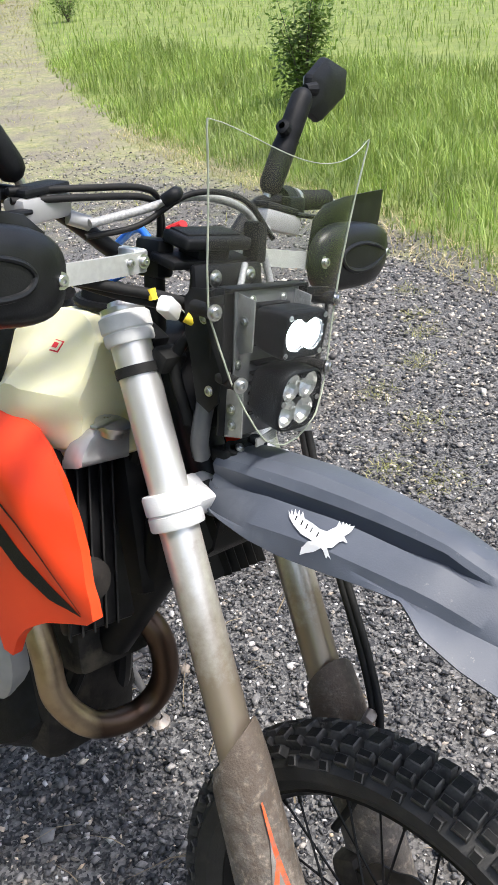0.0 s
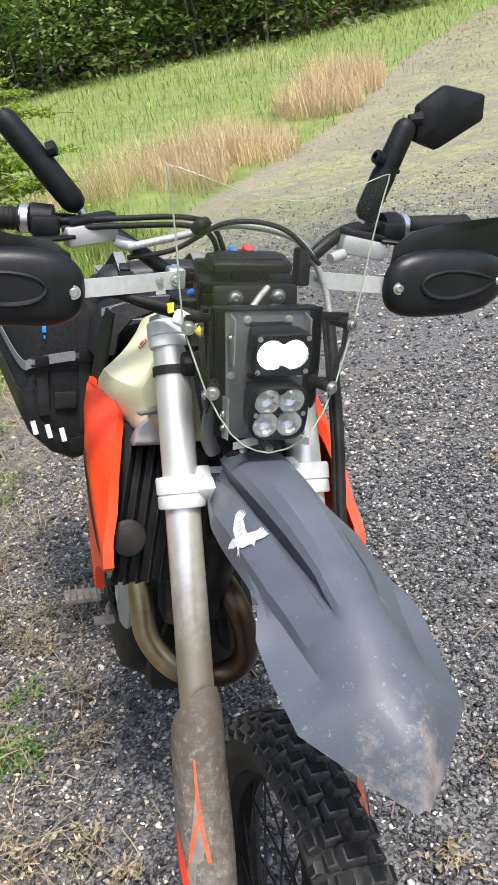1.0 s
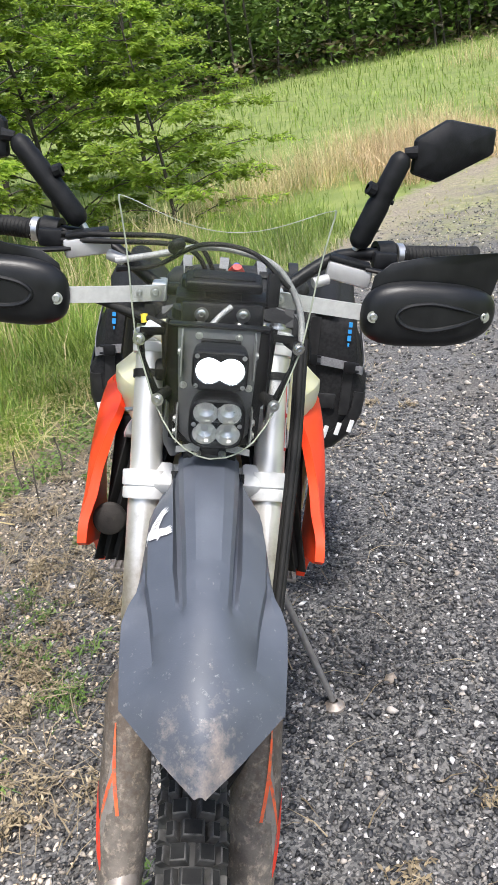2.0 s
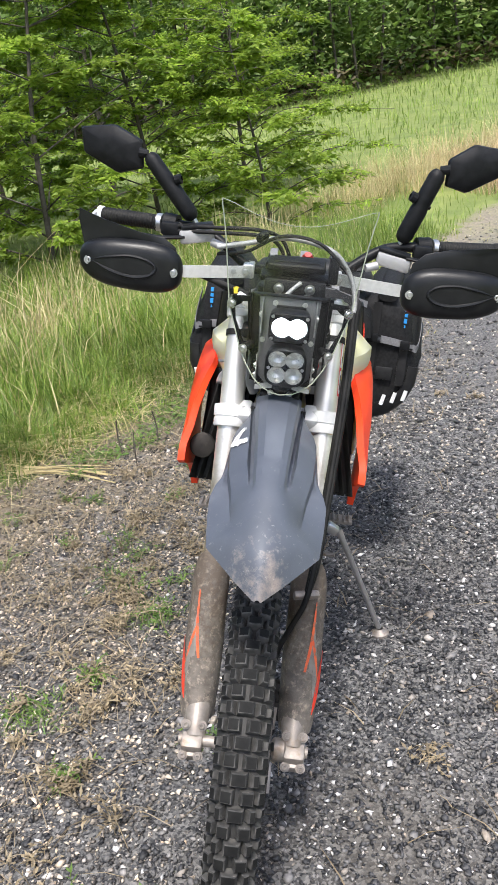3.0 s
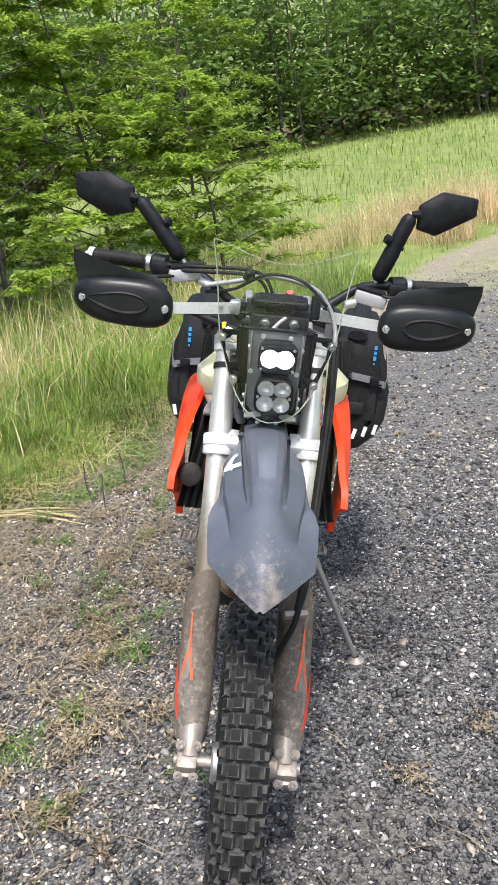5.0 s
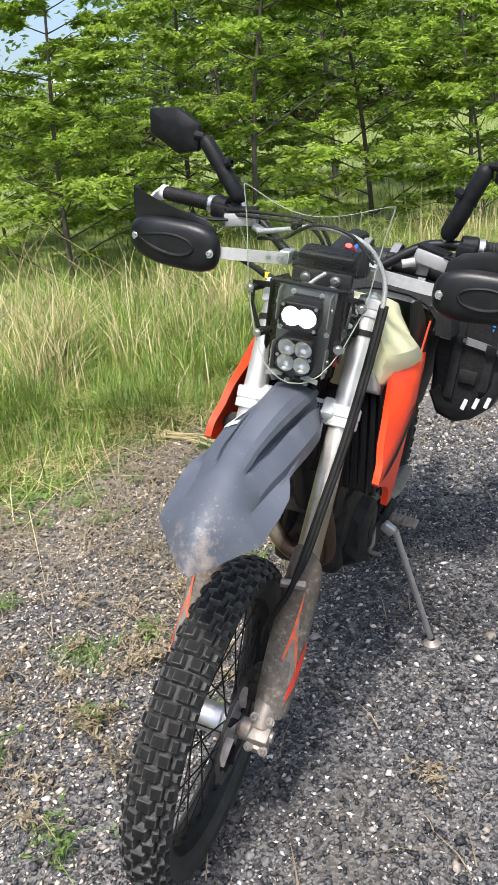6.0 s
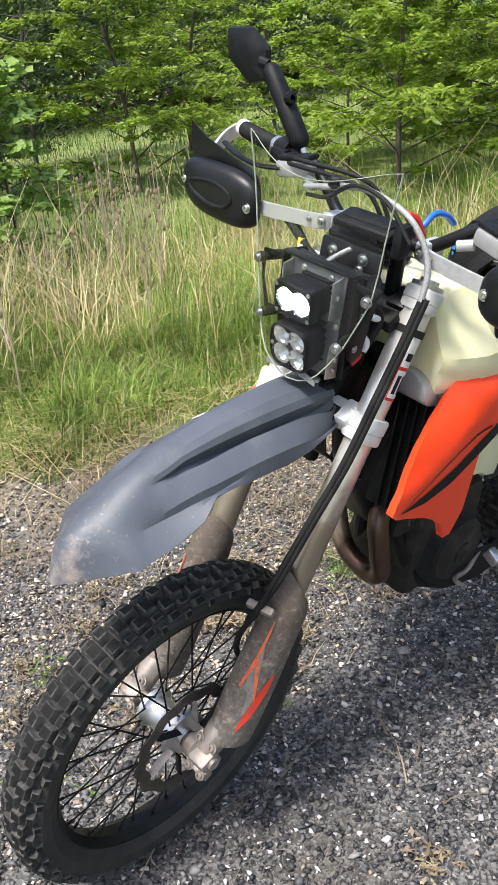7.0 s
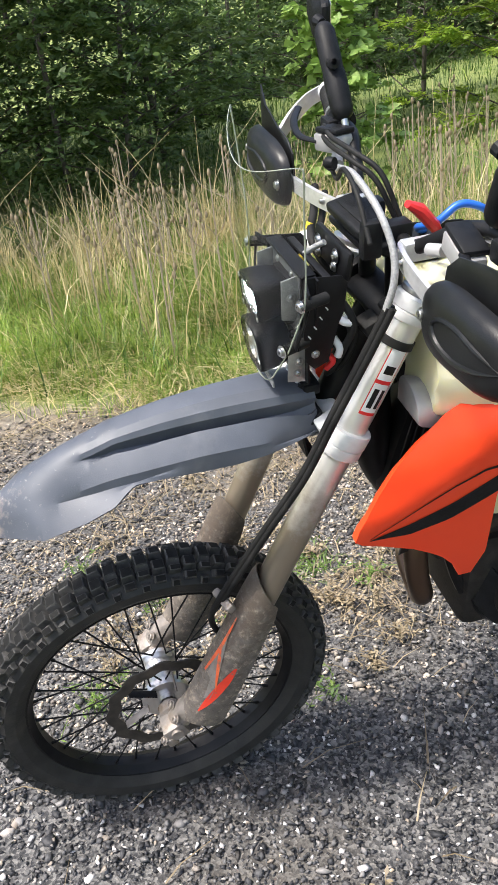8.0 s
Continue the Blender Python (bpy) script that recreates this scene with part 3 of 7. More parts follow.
x, y = scatter(62000, -2.7, 2.2, -1.35, 2.6, lambda x, y: (gravel_side(x, y) > rng.uniform(-0.2, 0.4, len(x))) & ((x < -1.5) | (x > 1.3) | (y > 1.5)))
size = rng.lognormal(-4.3, 0.38, len(x)).clip(0.006, 0.028)
k = x + 0.45 - 0.12 * y < rng.normal(0, 0.22, len(x))
# stones farther off get the tint with grazing-view brightness in it
outermost = ~k & (np.hypot(x, y) > rng.normal(1.5, 0.3, len(x)))
k2 = ~k & ~outermost
stones("fine_gravel", x[k2], y[k2], size[k2], "small broken grey stones between the larger ones", OCT, 0.5)
stones("fine_gravel", x[outermost], y[outermost], size[outermost], "small pale stones away from the wheels, partly brightened as at a grazing view", OCT, 0.5, STONE_PALE)
stones("dusty_gravel", x[k], y[k], size[k], "small broken stones browned by dust and litter", OCT, 0.5, STONE_DUSTY)
x, y = scatter(12000, -5, 4.6, -6, -1.25, lambda x, y: (gravel_side(x, y) > rng.uniform(-0.2, 0.4, len(x))) & (rng.uniform(0, 1, len(x)) < 1.25 + 0.2 * y))
stones("gravel", x, y, rng.lognormal(-3.9, 0.36, len(x)).clip(0.01, 0.05), "loose grey gravel stones", OCT, 0.3)
x, y = scatter(44000, -1.5, 6.5, 2.6, 9.0, lambda x, y: (gravel_side(x, y) > rng.uniform(-0.1, 0.9, len(x))) & (rng.uniform(0, 1, len(x)) < 1.2 - y / 9))
stones("gravel", x, y, rng.lognormal(-3.95, 0.38, len(x)).clip(0.008, 0.045), "grey gravel stones thinning into moss", OCT, 0.3, STONE_PALE)
x, y = scatter(22000, 2.2, 5.0, -1.5, 2.6, lambda x, y: gravel_side(x, y) > rng.uniform(0, 0.6, len(x)))
stones("gravel", x, y, rng.lognormal(-3.95, 0.35, len(x)).clip(0.008, 0.045), "grey gravel stones beside the verge", OCT, 0.3, STONE_PALE)


def blades(name, x, y, length, width, lean, material, label, category="grass", z0=None):
    """Grass blades that bend over: two-step strips, one joined mesh."""
    n = len(x)
    a = rng.uniform(0, 2 * np.pi, n)
    d = np.stack([np.cos(a), np.sin(a)], 1)
    s = np.stack([-np.sin(a), np.cos(a)], 1)
    z = height(x, y) - 0.01 if z0 is None else z0
    rows = []
    for f, w in ((0.0, 1.0), (0.55, 0.8), (1.0, 0.12)):
        off = d * (lean * length * f ** 2)[:, None]
        h = length * (f - 0.35 * lean * f ** 2)
        for sg in (-1, 1):
            p = off + s * (sg * width * w * 0.5)[:, None]
            rows.append(np.stack([x + p[:, 0], y + p[:, 1], z + h], 1))
    v = np.stack(rows, 1).reshape(-1, 3)
    q = np.array([(0, 1, 3, 2), (2, 3, 5, 4)])
    faces = (q[None] + 6 * np.arange(n)[:, None, None]).reshape(-1, 4)
    return tagged(raw(name, v, faces, material), label, category, kind="stuff")


def verge_points(n, near, far, x0, x1, y0, y1):
    return scatter(n, x0, x1, y0, y1, lambda x, y: (gravel_side(x, y) < -near) & (gravel_side(x, y) > -far))


def lumpy(x, y, s=0.9):
    """0 to 1: the uneven growth of the grass."""
    return np.clip(0.5 + 0.9 * patchy(x, y, s), 0, 1)


# the tall verge on the tree side, in tussocks, thick near the gravel
cx, cy = verge_points(5200, -0.12, 5.0, -9, 2.5, -5, 9)
k = rng.integers(0, len(cx), 42000)
x, y = cx[k] + rng.normal(0, 0.055, len(k)), cy[k] + rng.normal(0, 0.055, len(k))
g = -gravel_side(x, y)
grow = lumpy(x, y)
L = rng.uniform(0.2, 0.55, len(x)) * np.clip(0.3 + 1.1 * g, 0.22, 1.0) * (0.6 + 0.7 * grow) * np.interp(y, [0.3, 2.2], [0.68, 1.0])
blades("verge_grass", x, y, L, rng.uniform(0.004, 0.008, len(x)), rng.uniform(0.15, 0.9, len(x)), GRASS, "tall green verge grass in tussocks, bending over")
# dry stems among it, thickest in a belt before the trees
cx, cy = verge_points(3600, 0.05, 4.2, -9, 2.5, -5, 9)
k = rng.integers(0, len(cx), 42000)
x, y = cx[k] + rng.normal(0, 0.06, len(k)), cy[k] + rng.normal(0, 0.06, len(k))
g = -gravel_side(x, y)
k = rng.uniform(0, 1, len(x)) < np.clip(np.interp(g, [0, 0.7, 1.4, 2.0, 3.0, 4], [0.04, 0.18, 0.68, 1.0, 0.7, 0.05]) * np.interp(y, [-5, 3, 5, 9], [1, 1, 0.4, 0.3]) * (0.05 + 1.5 * lumpy(x, y, 1.1) ** 1.6), 0, 1)
x, y, g = x[k], y[k], g[k]
blades("dry_grass", x, y, (0.3 + 0.55 * rng.uniform(0, 1, len(x)) ** 1.7) * np.clip(0.4 + g * 0.45, 0.4, 1), rng.uniform(0.004, 0.010, len(x)), rng.uniform(0.05, 1.25, len(x)), STRAW, "dry straw-coloured grass stems among the green")
# thick close tussocks over the verge's foot, straw between them
cx, cy = scatter(1500, -5.2, 0.6, -2.2, 5.6, lambda x, y: (gravel_side(x, y) < 0.03) & (gravel_side(x, y) > -2.0))
k = rng.integers(0, len(cx), 44000)
x, y = cx[k] + rng.normal(0, 0.075, len(k)), cy[k] + rng.normal(0, 0.075, len(k))
g = -gravel_side(x, y)
n = len(x)
L, W, B = rng.uniform(0.1, 0.3, n) * np.clip(0.75 + 0.7 * g, 0.65, 1.25) * (0.65 + 0.6 * lumpy(x, y, 1.6)), rng.uniform(0.005, 0.009, n), rng.uniform(0.3, 1.5, n)
k = rng.uniform(0, 1, n) < np.interp(g, [0, 0.4, 1.0], [0.5, 0.72, 0.85])
blades("tussock_grass", x[k], y[k], L[k], W[k], B[k], GRASS, "close green tussocks along the verge's foot")
blades("tussock_straw", x[~k], y[~k], L[~k] * 0.9, W[~k] * 0.8, B[~k] + 0.7, STRAW, "dead straw lying in the tussocks")
# short mixed growth that hides the verge's foot
x, y = scatter(60000, -5, 2.5, -5, 8, lambda x, y: (np.abs(gravel_side(x, y) + 0.22) < 0.42))
k = rng.uniform(0, 1, len(x)) < 0.7
n = len(x)
L, W, B = rng.uniform(0.05, 0.2, n), rng.uniform(0.003, 0.006, n), rng.uniform(0.3, 1.3, n)
blades("edge_grass", x[k], y[k], L[k], W[k], B[k], GRASS, "short green grass at the verge's foot")
blades("edge_straw", x[~k], y[~k], L[~k], W[~k], B[~k] + 0.5, STRAW, "short dry straw at the verge's foot")
x, y = scatter(60000, 2.5, 9, -2.5, 9, lambda x, y: np.abs(gravel_side(x, y) - 0.1) < 0.35)
k = rng.uniform(0, 1, len(x)) < 0.75
n = len(x)
L, W, B = rng.uniform(0.03, 0.11, n), rng.uniform(0.004, 0.008, n), rng.uniform(0.3, 1.5, n)
blades("edge_grass", x[k], y[k], L[k], W[k], B[k], TURF, "short yellow-green grass at the gravel's edge")
blades("edge_straw", x[~k], y[~k], L[~k] * 1.4, W[~k], B[~k] + 0.4, STRAW, "short dry straw at the gravel's edge")
# flattened straw along the gravel's edge
x, y = scatter(4200, -4, 1, -3, 6, lambda x, y: np.abs(gravel_side(x, y) + 0.05) < 0.3)
n = len(x)
blades("fallen_straw", x, y, rng.uniform(0.1, 0.4, n), rng.uniform(0.003, 0.006, n), rng.uniform(2.2, 2.8, n), STRAW, "flattened dry straw at the edge of the gravel", z0=height(x, y) + 0.012)
# litter and small weeds on the weedy side of the gravel
x, y = scatter(60000, -2.6, 0.8, -1.2, 5, lambda x, y: (gravel_side(x, y) > -0.1) & (rng.uniform(0, 1, len(x)) < np.clip(1.15 - gravel_side(x, y) / 1.9, 0.02, 1) * lumpy(x, y, 2.0)))
n = len(x)
blades("dry_litter", x, y, rng.uniform(0.02, 0.09, n), rng.uniform(0.002, 0.005, n), rng.uniform(1.4, 2.6, n), STRAW_DULL, "brown dead weeds and litter over the gravel", z0=height(x, y) + 0.008)
cx, cy = scatter(520, -2.6, 5.0, -1.2, 8, lambda x, y: (gravel_side(x, y) > -0.2) & (rng.uniform(0, 1, len(x)) < np.where(x < -0.6, 0.6, 0.0) * (y > 0.2) * (0.25 + lumpy(x, y, 0.8))))
k = rng.integers(0, len(cx), 3600)
x, y = cx[k] + rng.normal(0, 0.05, len(k)), cy[k] + rng.normal(0, 0.05, len(k))
n = len(x)
blades("low_weeds", x, y, rng.uniform(0.015, 0.05, n), rng.uniform(0.003, 0.007, n), rng.uniform(0.3, 1.6, n), WEED, "small green weeds growing through the gravel")
cx = np.array([2.76, 2.4, 1.86, 1.47, 1.5, 2.02, 2.94, 2.6, 3.1, 3.3])
cy = np.array([1.3, 1.11, 0.77, 0.69, 0.49, 1.08, 1.45, 1.9, 0.9, 1.7])
k = rng.integers(0, len(cx), 1500)
x, y = cx[k] + rng.normal(0, 0.06, len(k)), cy[k] + rng.normal(0, 0.05, len(k))
n = len(x)
blades("thin_weeds", x, y, rng.uniform(0.015, 0.05, n), rng.uniform(0.002, 0.005, n), rng.uniform(0.5, 1.8, n), TURF, "thin yellow-green weeds in the open gravel")
# short turf over the far gravel and the track
x, y = scatter(105000, -1, 26, 2.5, 42, lambda x, y: (gravel_side(x, y) > -0.3) & (rng.uniform(0, 1, len(x)) < np.clip((np.hypot(x, y) - 3) / 5, 0, 1) * (0.15 + 0.85 * lumpy(x, y, 0.5))))
r = np.hypot(x, y)
n = len(x)
blades("short_turf", x, y, rng.uniform(0.02, 0.07, n) * (1 + r / 30), rng.uniform(0.005, 0.009, n) * (1 + r / 18), rng.uniform(0.6, 1.8, n), TURF, "short yellow-green turf on the gravel track")
# the near meadow on the open side
x, y = scatter(90000, 2.4, 13, -3, 15, lambda x, y: (gravel_side(x, y) < 0.15) & (y < 1.9 + 1.35 * x) & (rng.uniform(0, 1, len(x)) < np.clip(7.5 / np.hypot(x, y), 0, 1)))
n = len(x)
g = np.clip(0.35 - gravel_side(x, y), 0.25, 1)
blades("meadow_grass", x, y, rng.uniform(0.16, 0.5, n) * g * (0.6 + 0.6 * lumpy(x, y, 0.6)), rng.uniform(0.005, 0.009, n) * (1 + np.hypot(x, y) / 14), rng.uniform(0.1, 0.8, n), GRASS_FIELD, "tall light green meadow grass")
# the meadow
x, y = verge_points(165000, 0.0, 45, -34, 34, -6, 44)
r = np.hypot(x, y)
k = rng.uniform(0, 1, len(x)) < np.clip(9 / r, 0.26, 1)
x, y, r = x[k], y[k], r[k]
L, W, B = rng.uniform(0.14, 0.36, len(x)) * (0.7 + 0.6 * lumpy(x, y, 0.35)), rng.uniform(0.004, 0.008, len(x)) * (1 + r / 11), rng.uniform(0.1, 1.0, len(x))
k = np.degrees(np.arctan2(x, y)) < -50 + rng.normal(0, 6, len(x))
blades("meadow_grass", x[~k], y[~k], L[~k], W[~k], B[~k], GRASS_FIELD, "tall light green meadow grass")
blades("dark_grass", x[k], y[k], L[k] * 1.15, W[k], B[k], GRASS_DARK, "longer dark green grass before the woods")


def tuft_patch(name, cx, cy, rx, ry, n, h, material, label):
    a, q = rng.uniform(0, 6.28, n), np.sqrt(rng.uniform(0, 1, n))
    x, y = cx + rx * q * np.cos(a), cy + ry * q * np.sin(a)
    r = np.hypot(x, y)
    blades(name, x, y, h * rng.uniform(0.45, 1.0, n), rng.uniform(0.0025, 0.005, n) * (1 + r / 14), rng.uniform(0.05, 1.2, n), material, label, "dry grass")


for cx, cy, rx, ry, n, h in ((0.3, 10.9, 0.8, 0.5, 420, 0.85), (1.2, 11.8, 0.9, 0.5, 620, 0.9), (2.3, 13.0, 0.9, 0.6, 560, 0.9), (3.8, 14.2, 0.8, 0.7, 420, 0.9), (-0.6, 7.4, 0.5, 0.6, 130, 0.75), (9, 27, 1.6, 1.4, 160, 1.1)):
    tuft_patch("dry_tuft", cx, cy, rx, ry, n, h, STRAW, "pale dry grass standing in the meadow")
for cx, cy, rx, ry, n, h in ((2.7, 11.5, 0.6, 0.7, 800, 0.75), (4.1, 12.6, 0.7, 0.8, 1000, 0.8), (6.3, 15.0, 0.9, 0.9, 1300, 0.95), (7.7, 17.0, 0.9, 1.1, 1500, 1.15), (3.0, 12.9, 1.0, 0.8, 700, 0.85)):
    tuft_patch("plume_grass", cx, cy, rx, ry, n, h, PAMPAS, "tan dry plume grass beside the track")


def stalks():
    """Long bare stems that lean over the verge, and teasels with their dark heads."""
    r = np.random.default_rng(21)
    for k in range(150):
        x = r.uniform(-5.2, -1.6)
        y = r.uniform(-1.6, 5.0)
        g = float(-gravel_side(x, y))
        if g < 0.35:
            continue
        z = float(height(x, y))
        h, a, le = r.uniform(0.6, 1.25), r.uniform(0, 6.28), r.uniform(0.05, 0.75)
        bm = bmesh.new()
        d = Vector((math.cos(a), math.sin(a), 0))
        sweep(bm, spline([(x, y, z), Vector((x, y, z + h * 0.5)) + d * le * 0.25 * h, Vector((x, y, z + h * (1 - le * 0.3))) + d * le * h], 4), [0.0034, 0.0032, 0.003, 0.0028, 0.0026, 0.0023, 0.002, 0.0016, 0.001], 4, cap=False)
        tagged(part("dry_stem", bm, STRAW, None, smooth=60), "long bare dry grass stem leaning over the verge", "grass stem", group="long dry stems")
    for k in range(64):
        x, y = (r.uniform(-6.2, -3.4), r.uniform(-1.2, 3.8)) if k < 26 else (r.uniform(-4.4, -2.7), r.uniform(-1.6, 2.4))
        if gravel_side(x, y) > -0.45:
            continue
        z = float(height(x, y))
        h = r.uniform(0.6, 0.98)
        t = new("teasel")
        t.location = (x, y, z)
        tagged(t, "dead brown teasel with spiny seed heads", "teasel", group="teasels in the verge")
        bm = bmesh.new()
        bm2 = bmesh.new()
        tips = [(0, 0, h)] + [(r.normal(0, 0.09), r.normal(0, 0.09), h * r.uniform(0.72, 0.97)) for _ in range(int(r.integers(2, 6)))]
        sweep(bm, [(0, 0, 0), (r.normal(0, 0.02), 0, h * 0.5), tips[0]], [0.0055, 0.005, 0.0035], 5, cap=False)
        for p in tips[1:]:
            sweep(bm, spline([(0, 0, p[2] * 0.68), (p[0] * 0.7, p[1] * 0.7, p[2] * 0.8), p], 3), 0.0026, 4, cap=False)
        part("stem", bm, DEAD_STEM, t, smooth=60)
        for p in tips:
            bm2 = bmesh.new()
            lathe(bm2, Vector(p) - Vector((0, 0, 0.022)), (0, 0, 1), [(0, 0.003), (0.007, 0.009), (0.018, 0.0115), (0.032, 0.009), (0.042, 0.003)], 8)
            part("seed_head", bm2, STRAW_DULL, t, smooth=60)


stalks()


# ---- trees ----
def leaf_quads(c, d, up, length, width):
    """Pointed leaves: centre, direction, normal-ish up; returns vertices (n, 4, 3)."""
    d = d / np.linalg.norm(d, axis=1, keepdims=True)
    s = np.cross(d, up)
    s /= np.linalg.norm(s, axis=1, keepdims=True) + 1e-9
    L, W = length[:, None], width[:, None]
    return np.stack([c, c + d * L * 0.45 + s * W * 0.5, c + d * L, c + d * L * 0.45 - s * W * 0.5], 1)


def tree(x, y, h, spread, leaves, material, label, seed, tiers=13, droop=0.15, leaf=0.088, start=0.04, name="tree", broad=0.42, dense=1.45):
    """A young tree with level, layered boughs: a tapered trunk with limbs, a crown of many small leaves."""
    r = np.random.default_rng(seed)
    z = float(height(x, y))
    top = new(name)
    top.location = (x, y, z)
    tagged(top, label, "tree", group="young trees behind the verge")
    bm = bmesh.new()
    sway = r.normal(0, 0.09 * h, 2)
    trunk = spline([(0, 0, -0.1), (sway[0] * 0.2, sway[1] * 0.2, h * 0.35), (sway[0] * 0.7, sway[1] * 0.7, h * 0.7), (sway[0], sway[1], h)], 6)
    r0 = 0.0062 * h + 0.01
    sweep(bm, trunk, [r0 * (1 - 0.88 * i / (len(trunk) - 1)) for i in range(len(trunk))], 7)
    C, D = [], []
    az = r.uniform(0, 6.28)
    n_l = tiers * 3
    for k in range(n_l):
        f = start + (0.97 - start) * (k + r.uniform(0, 0.8)) / n_l
        base = np.array(trunk[min(int(f * (len(trunk) - 1)), len(trunk) - 1)])
        az += 2.4 + r.normal(0, 0.3)
        ln = spread * (1.05 - f ** 1.6) * r.uniform(0.65, 1.1) + 0.15
        d = np.array([math.cos(az), math.sin(az), 0.0])
        rise = 0.32 - 0.25 * f + r.normal(0, 0.06)
        p1 = base + d * ln * 0.5 + np.array([0, 0, ln * rise * 0.7])
        p2 = base + d * ln + np.array([0, 0, ln * (rise - droop)])
        limb = spline([base, p1, p2], 4)
        sweep(bm, limb, [0.34 * r0 * (1 - f * 0.5) * (1 - 0.8 * i / (len(limb) - 1)) for i in range(len(limb))], 4)
        n_t = max(3, int(ln * 7))
        for j in range(n_t):
            q = np.array(limb[int(r.uniform(0.2, 1) * (len(limb) - 1))])
            ta = az + r.choice([-1, 1]) * r.uniform(0.3, 1.2)
            tl = r.uniform(0.18, 0.5) * min(1.0, 0.5 + ln * 0.4)
            td = np.array([math.cos(ta), math.sin(ta), r.normal(0.02, 0.12)])
            sweep(bm, [Vector(q), Vector(q + td * tl)], [0.005, 0.002], 3, cap=False)
            m = max(4, int(dense * leaves * tl / (n_l * n_t * 0.26)))
            u = r.uniform(0.05, 1.05, m)
            side = r.choice([-1, 1], m) * r.uniform(0.6, 1.5, m)
            C.append(q + td * (u * tl)[:, None] + r.normal(0, 0.02, (m, 3)))
            la = ta + side
            D.append(np.stack([np.cos(la), np.sin(la), r.normal(-0.25, 0.3, m)], 1))
    part("trunk", bm, BARK, top, smooth=60)
    C, D = np.concatenate(C), np.concatenate(D)
    n = len(C)
    up = np.stack([r.normal(0, 0.75, n), r.normal(0, 0.75, n), np.ones(n)], 1)
    v = leaf_quads(C, D, up, leaf * r.uniform(0.7, 1.5, n), leaf * broad * r.uniform(0.8, 1.3, n))
    raw("crown", v.reshape(-1, 3), np.arange(4 * n).reshape(n, 4), material, top)
    return top


LOCUST = "young locust tree with level layered boughs of bright green leaves"
for i, (x, y, h, s, n) in enumerate([(-0.6, 9.6, 2.9, 1.25, 7000), (-2.2, 10.3, 4.6, 2.0, 12000), (-3.3, 8.4, 4.9, 2.2, 15000), (-4.9, 10.0, 5.6, 2.3, 14000),
                                     (-5.6, 7.6, 4.4, 2.0, 13000), (-7.9, 9.4, 2.9, 1.3, 7000), (-7.4, 12.0, 3.1, 1.7, 8000), (-9.6, 6.6, 4.4, 2.0, 12000),
                                     (-11.6, 9.3, 5.2, 2.4, 10000), (-12.6, 5.0, 5.2, 2.2, 11000), (-1.2, 13.5, 5.0, 2.3, 9000), (-3.6, 13.6, 6.5, 2.7, 11000),
                                     (-9.3, 14.0, 3.3, 1.8, 7000), (-15.0, 8.0, 6.8, 2.8, 11000), (-5.8, 14.0, 6.4, 2.7, 10000), (-13.0, 13.0, 6.5, 2.7, 9000)]):
    # trees beyond x = -12 carry the shade in their leaf colour
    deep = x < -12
    tree(x, y, h, s * 1.12, n, LEAF_WOOD_SHADE if deep else LEAF, "young tree with layered boughs, shade put into its leaf colour" if deep else LOCUST, 100 + i)
# a left-hand group, coloured as leaves standing in shade
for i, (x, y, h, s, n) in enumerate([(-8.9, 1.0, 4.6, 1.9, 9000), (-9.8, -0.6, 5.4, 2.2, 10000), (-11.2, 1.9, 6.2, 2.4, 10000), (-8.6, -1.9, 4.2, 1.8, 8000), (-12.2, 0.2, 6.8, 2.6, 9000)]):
    tree(x, y, h, s, n, LEAF_SHADE, "young tree with layered boughs, shade put into its leaf colour", 140 + i)
tree(-5.6, 2.35, 1.85, 0.27, 2400, LEAF_PALE, "slender young tree with broad pale green leaves", 77, tiers=9, leaf=0.085, droop=0.02, start=0.14, broad=0.85, dense=1.0)


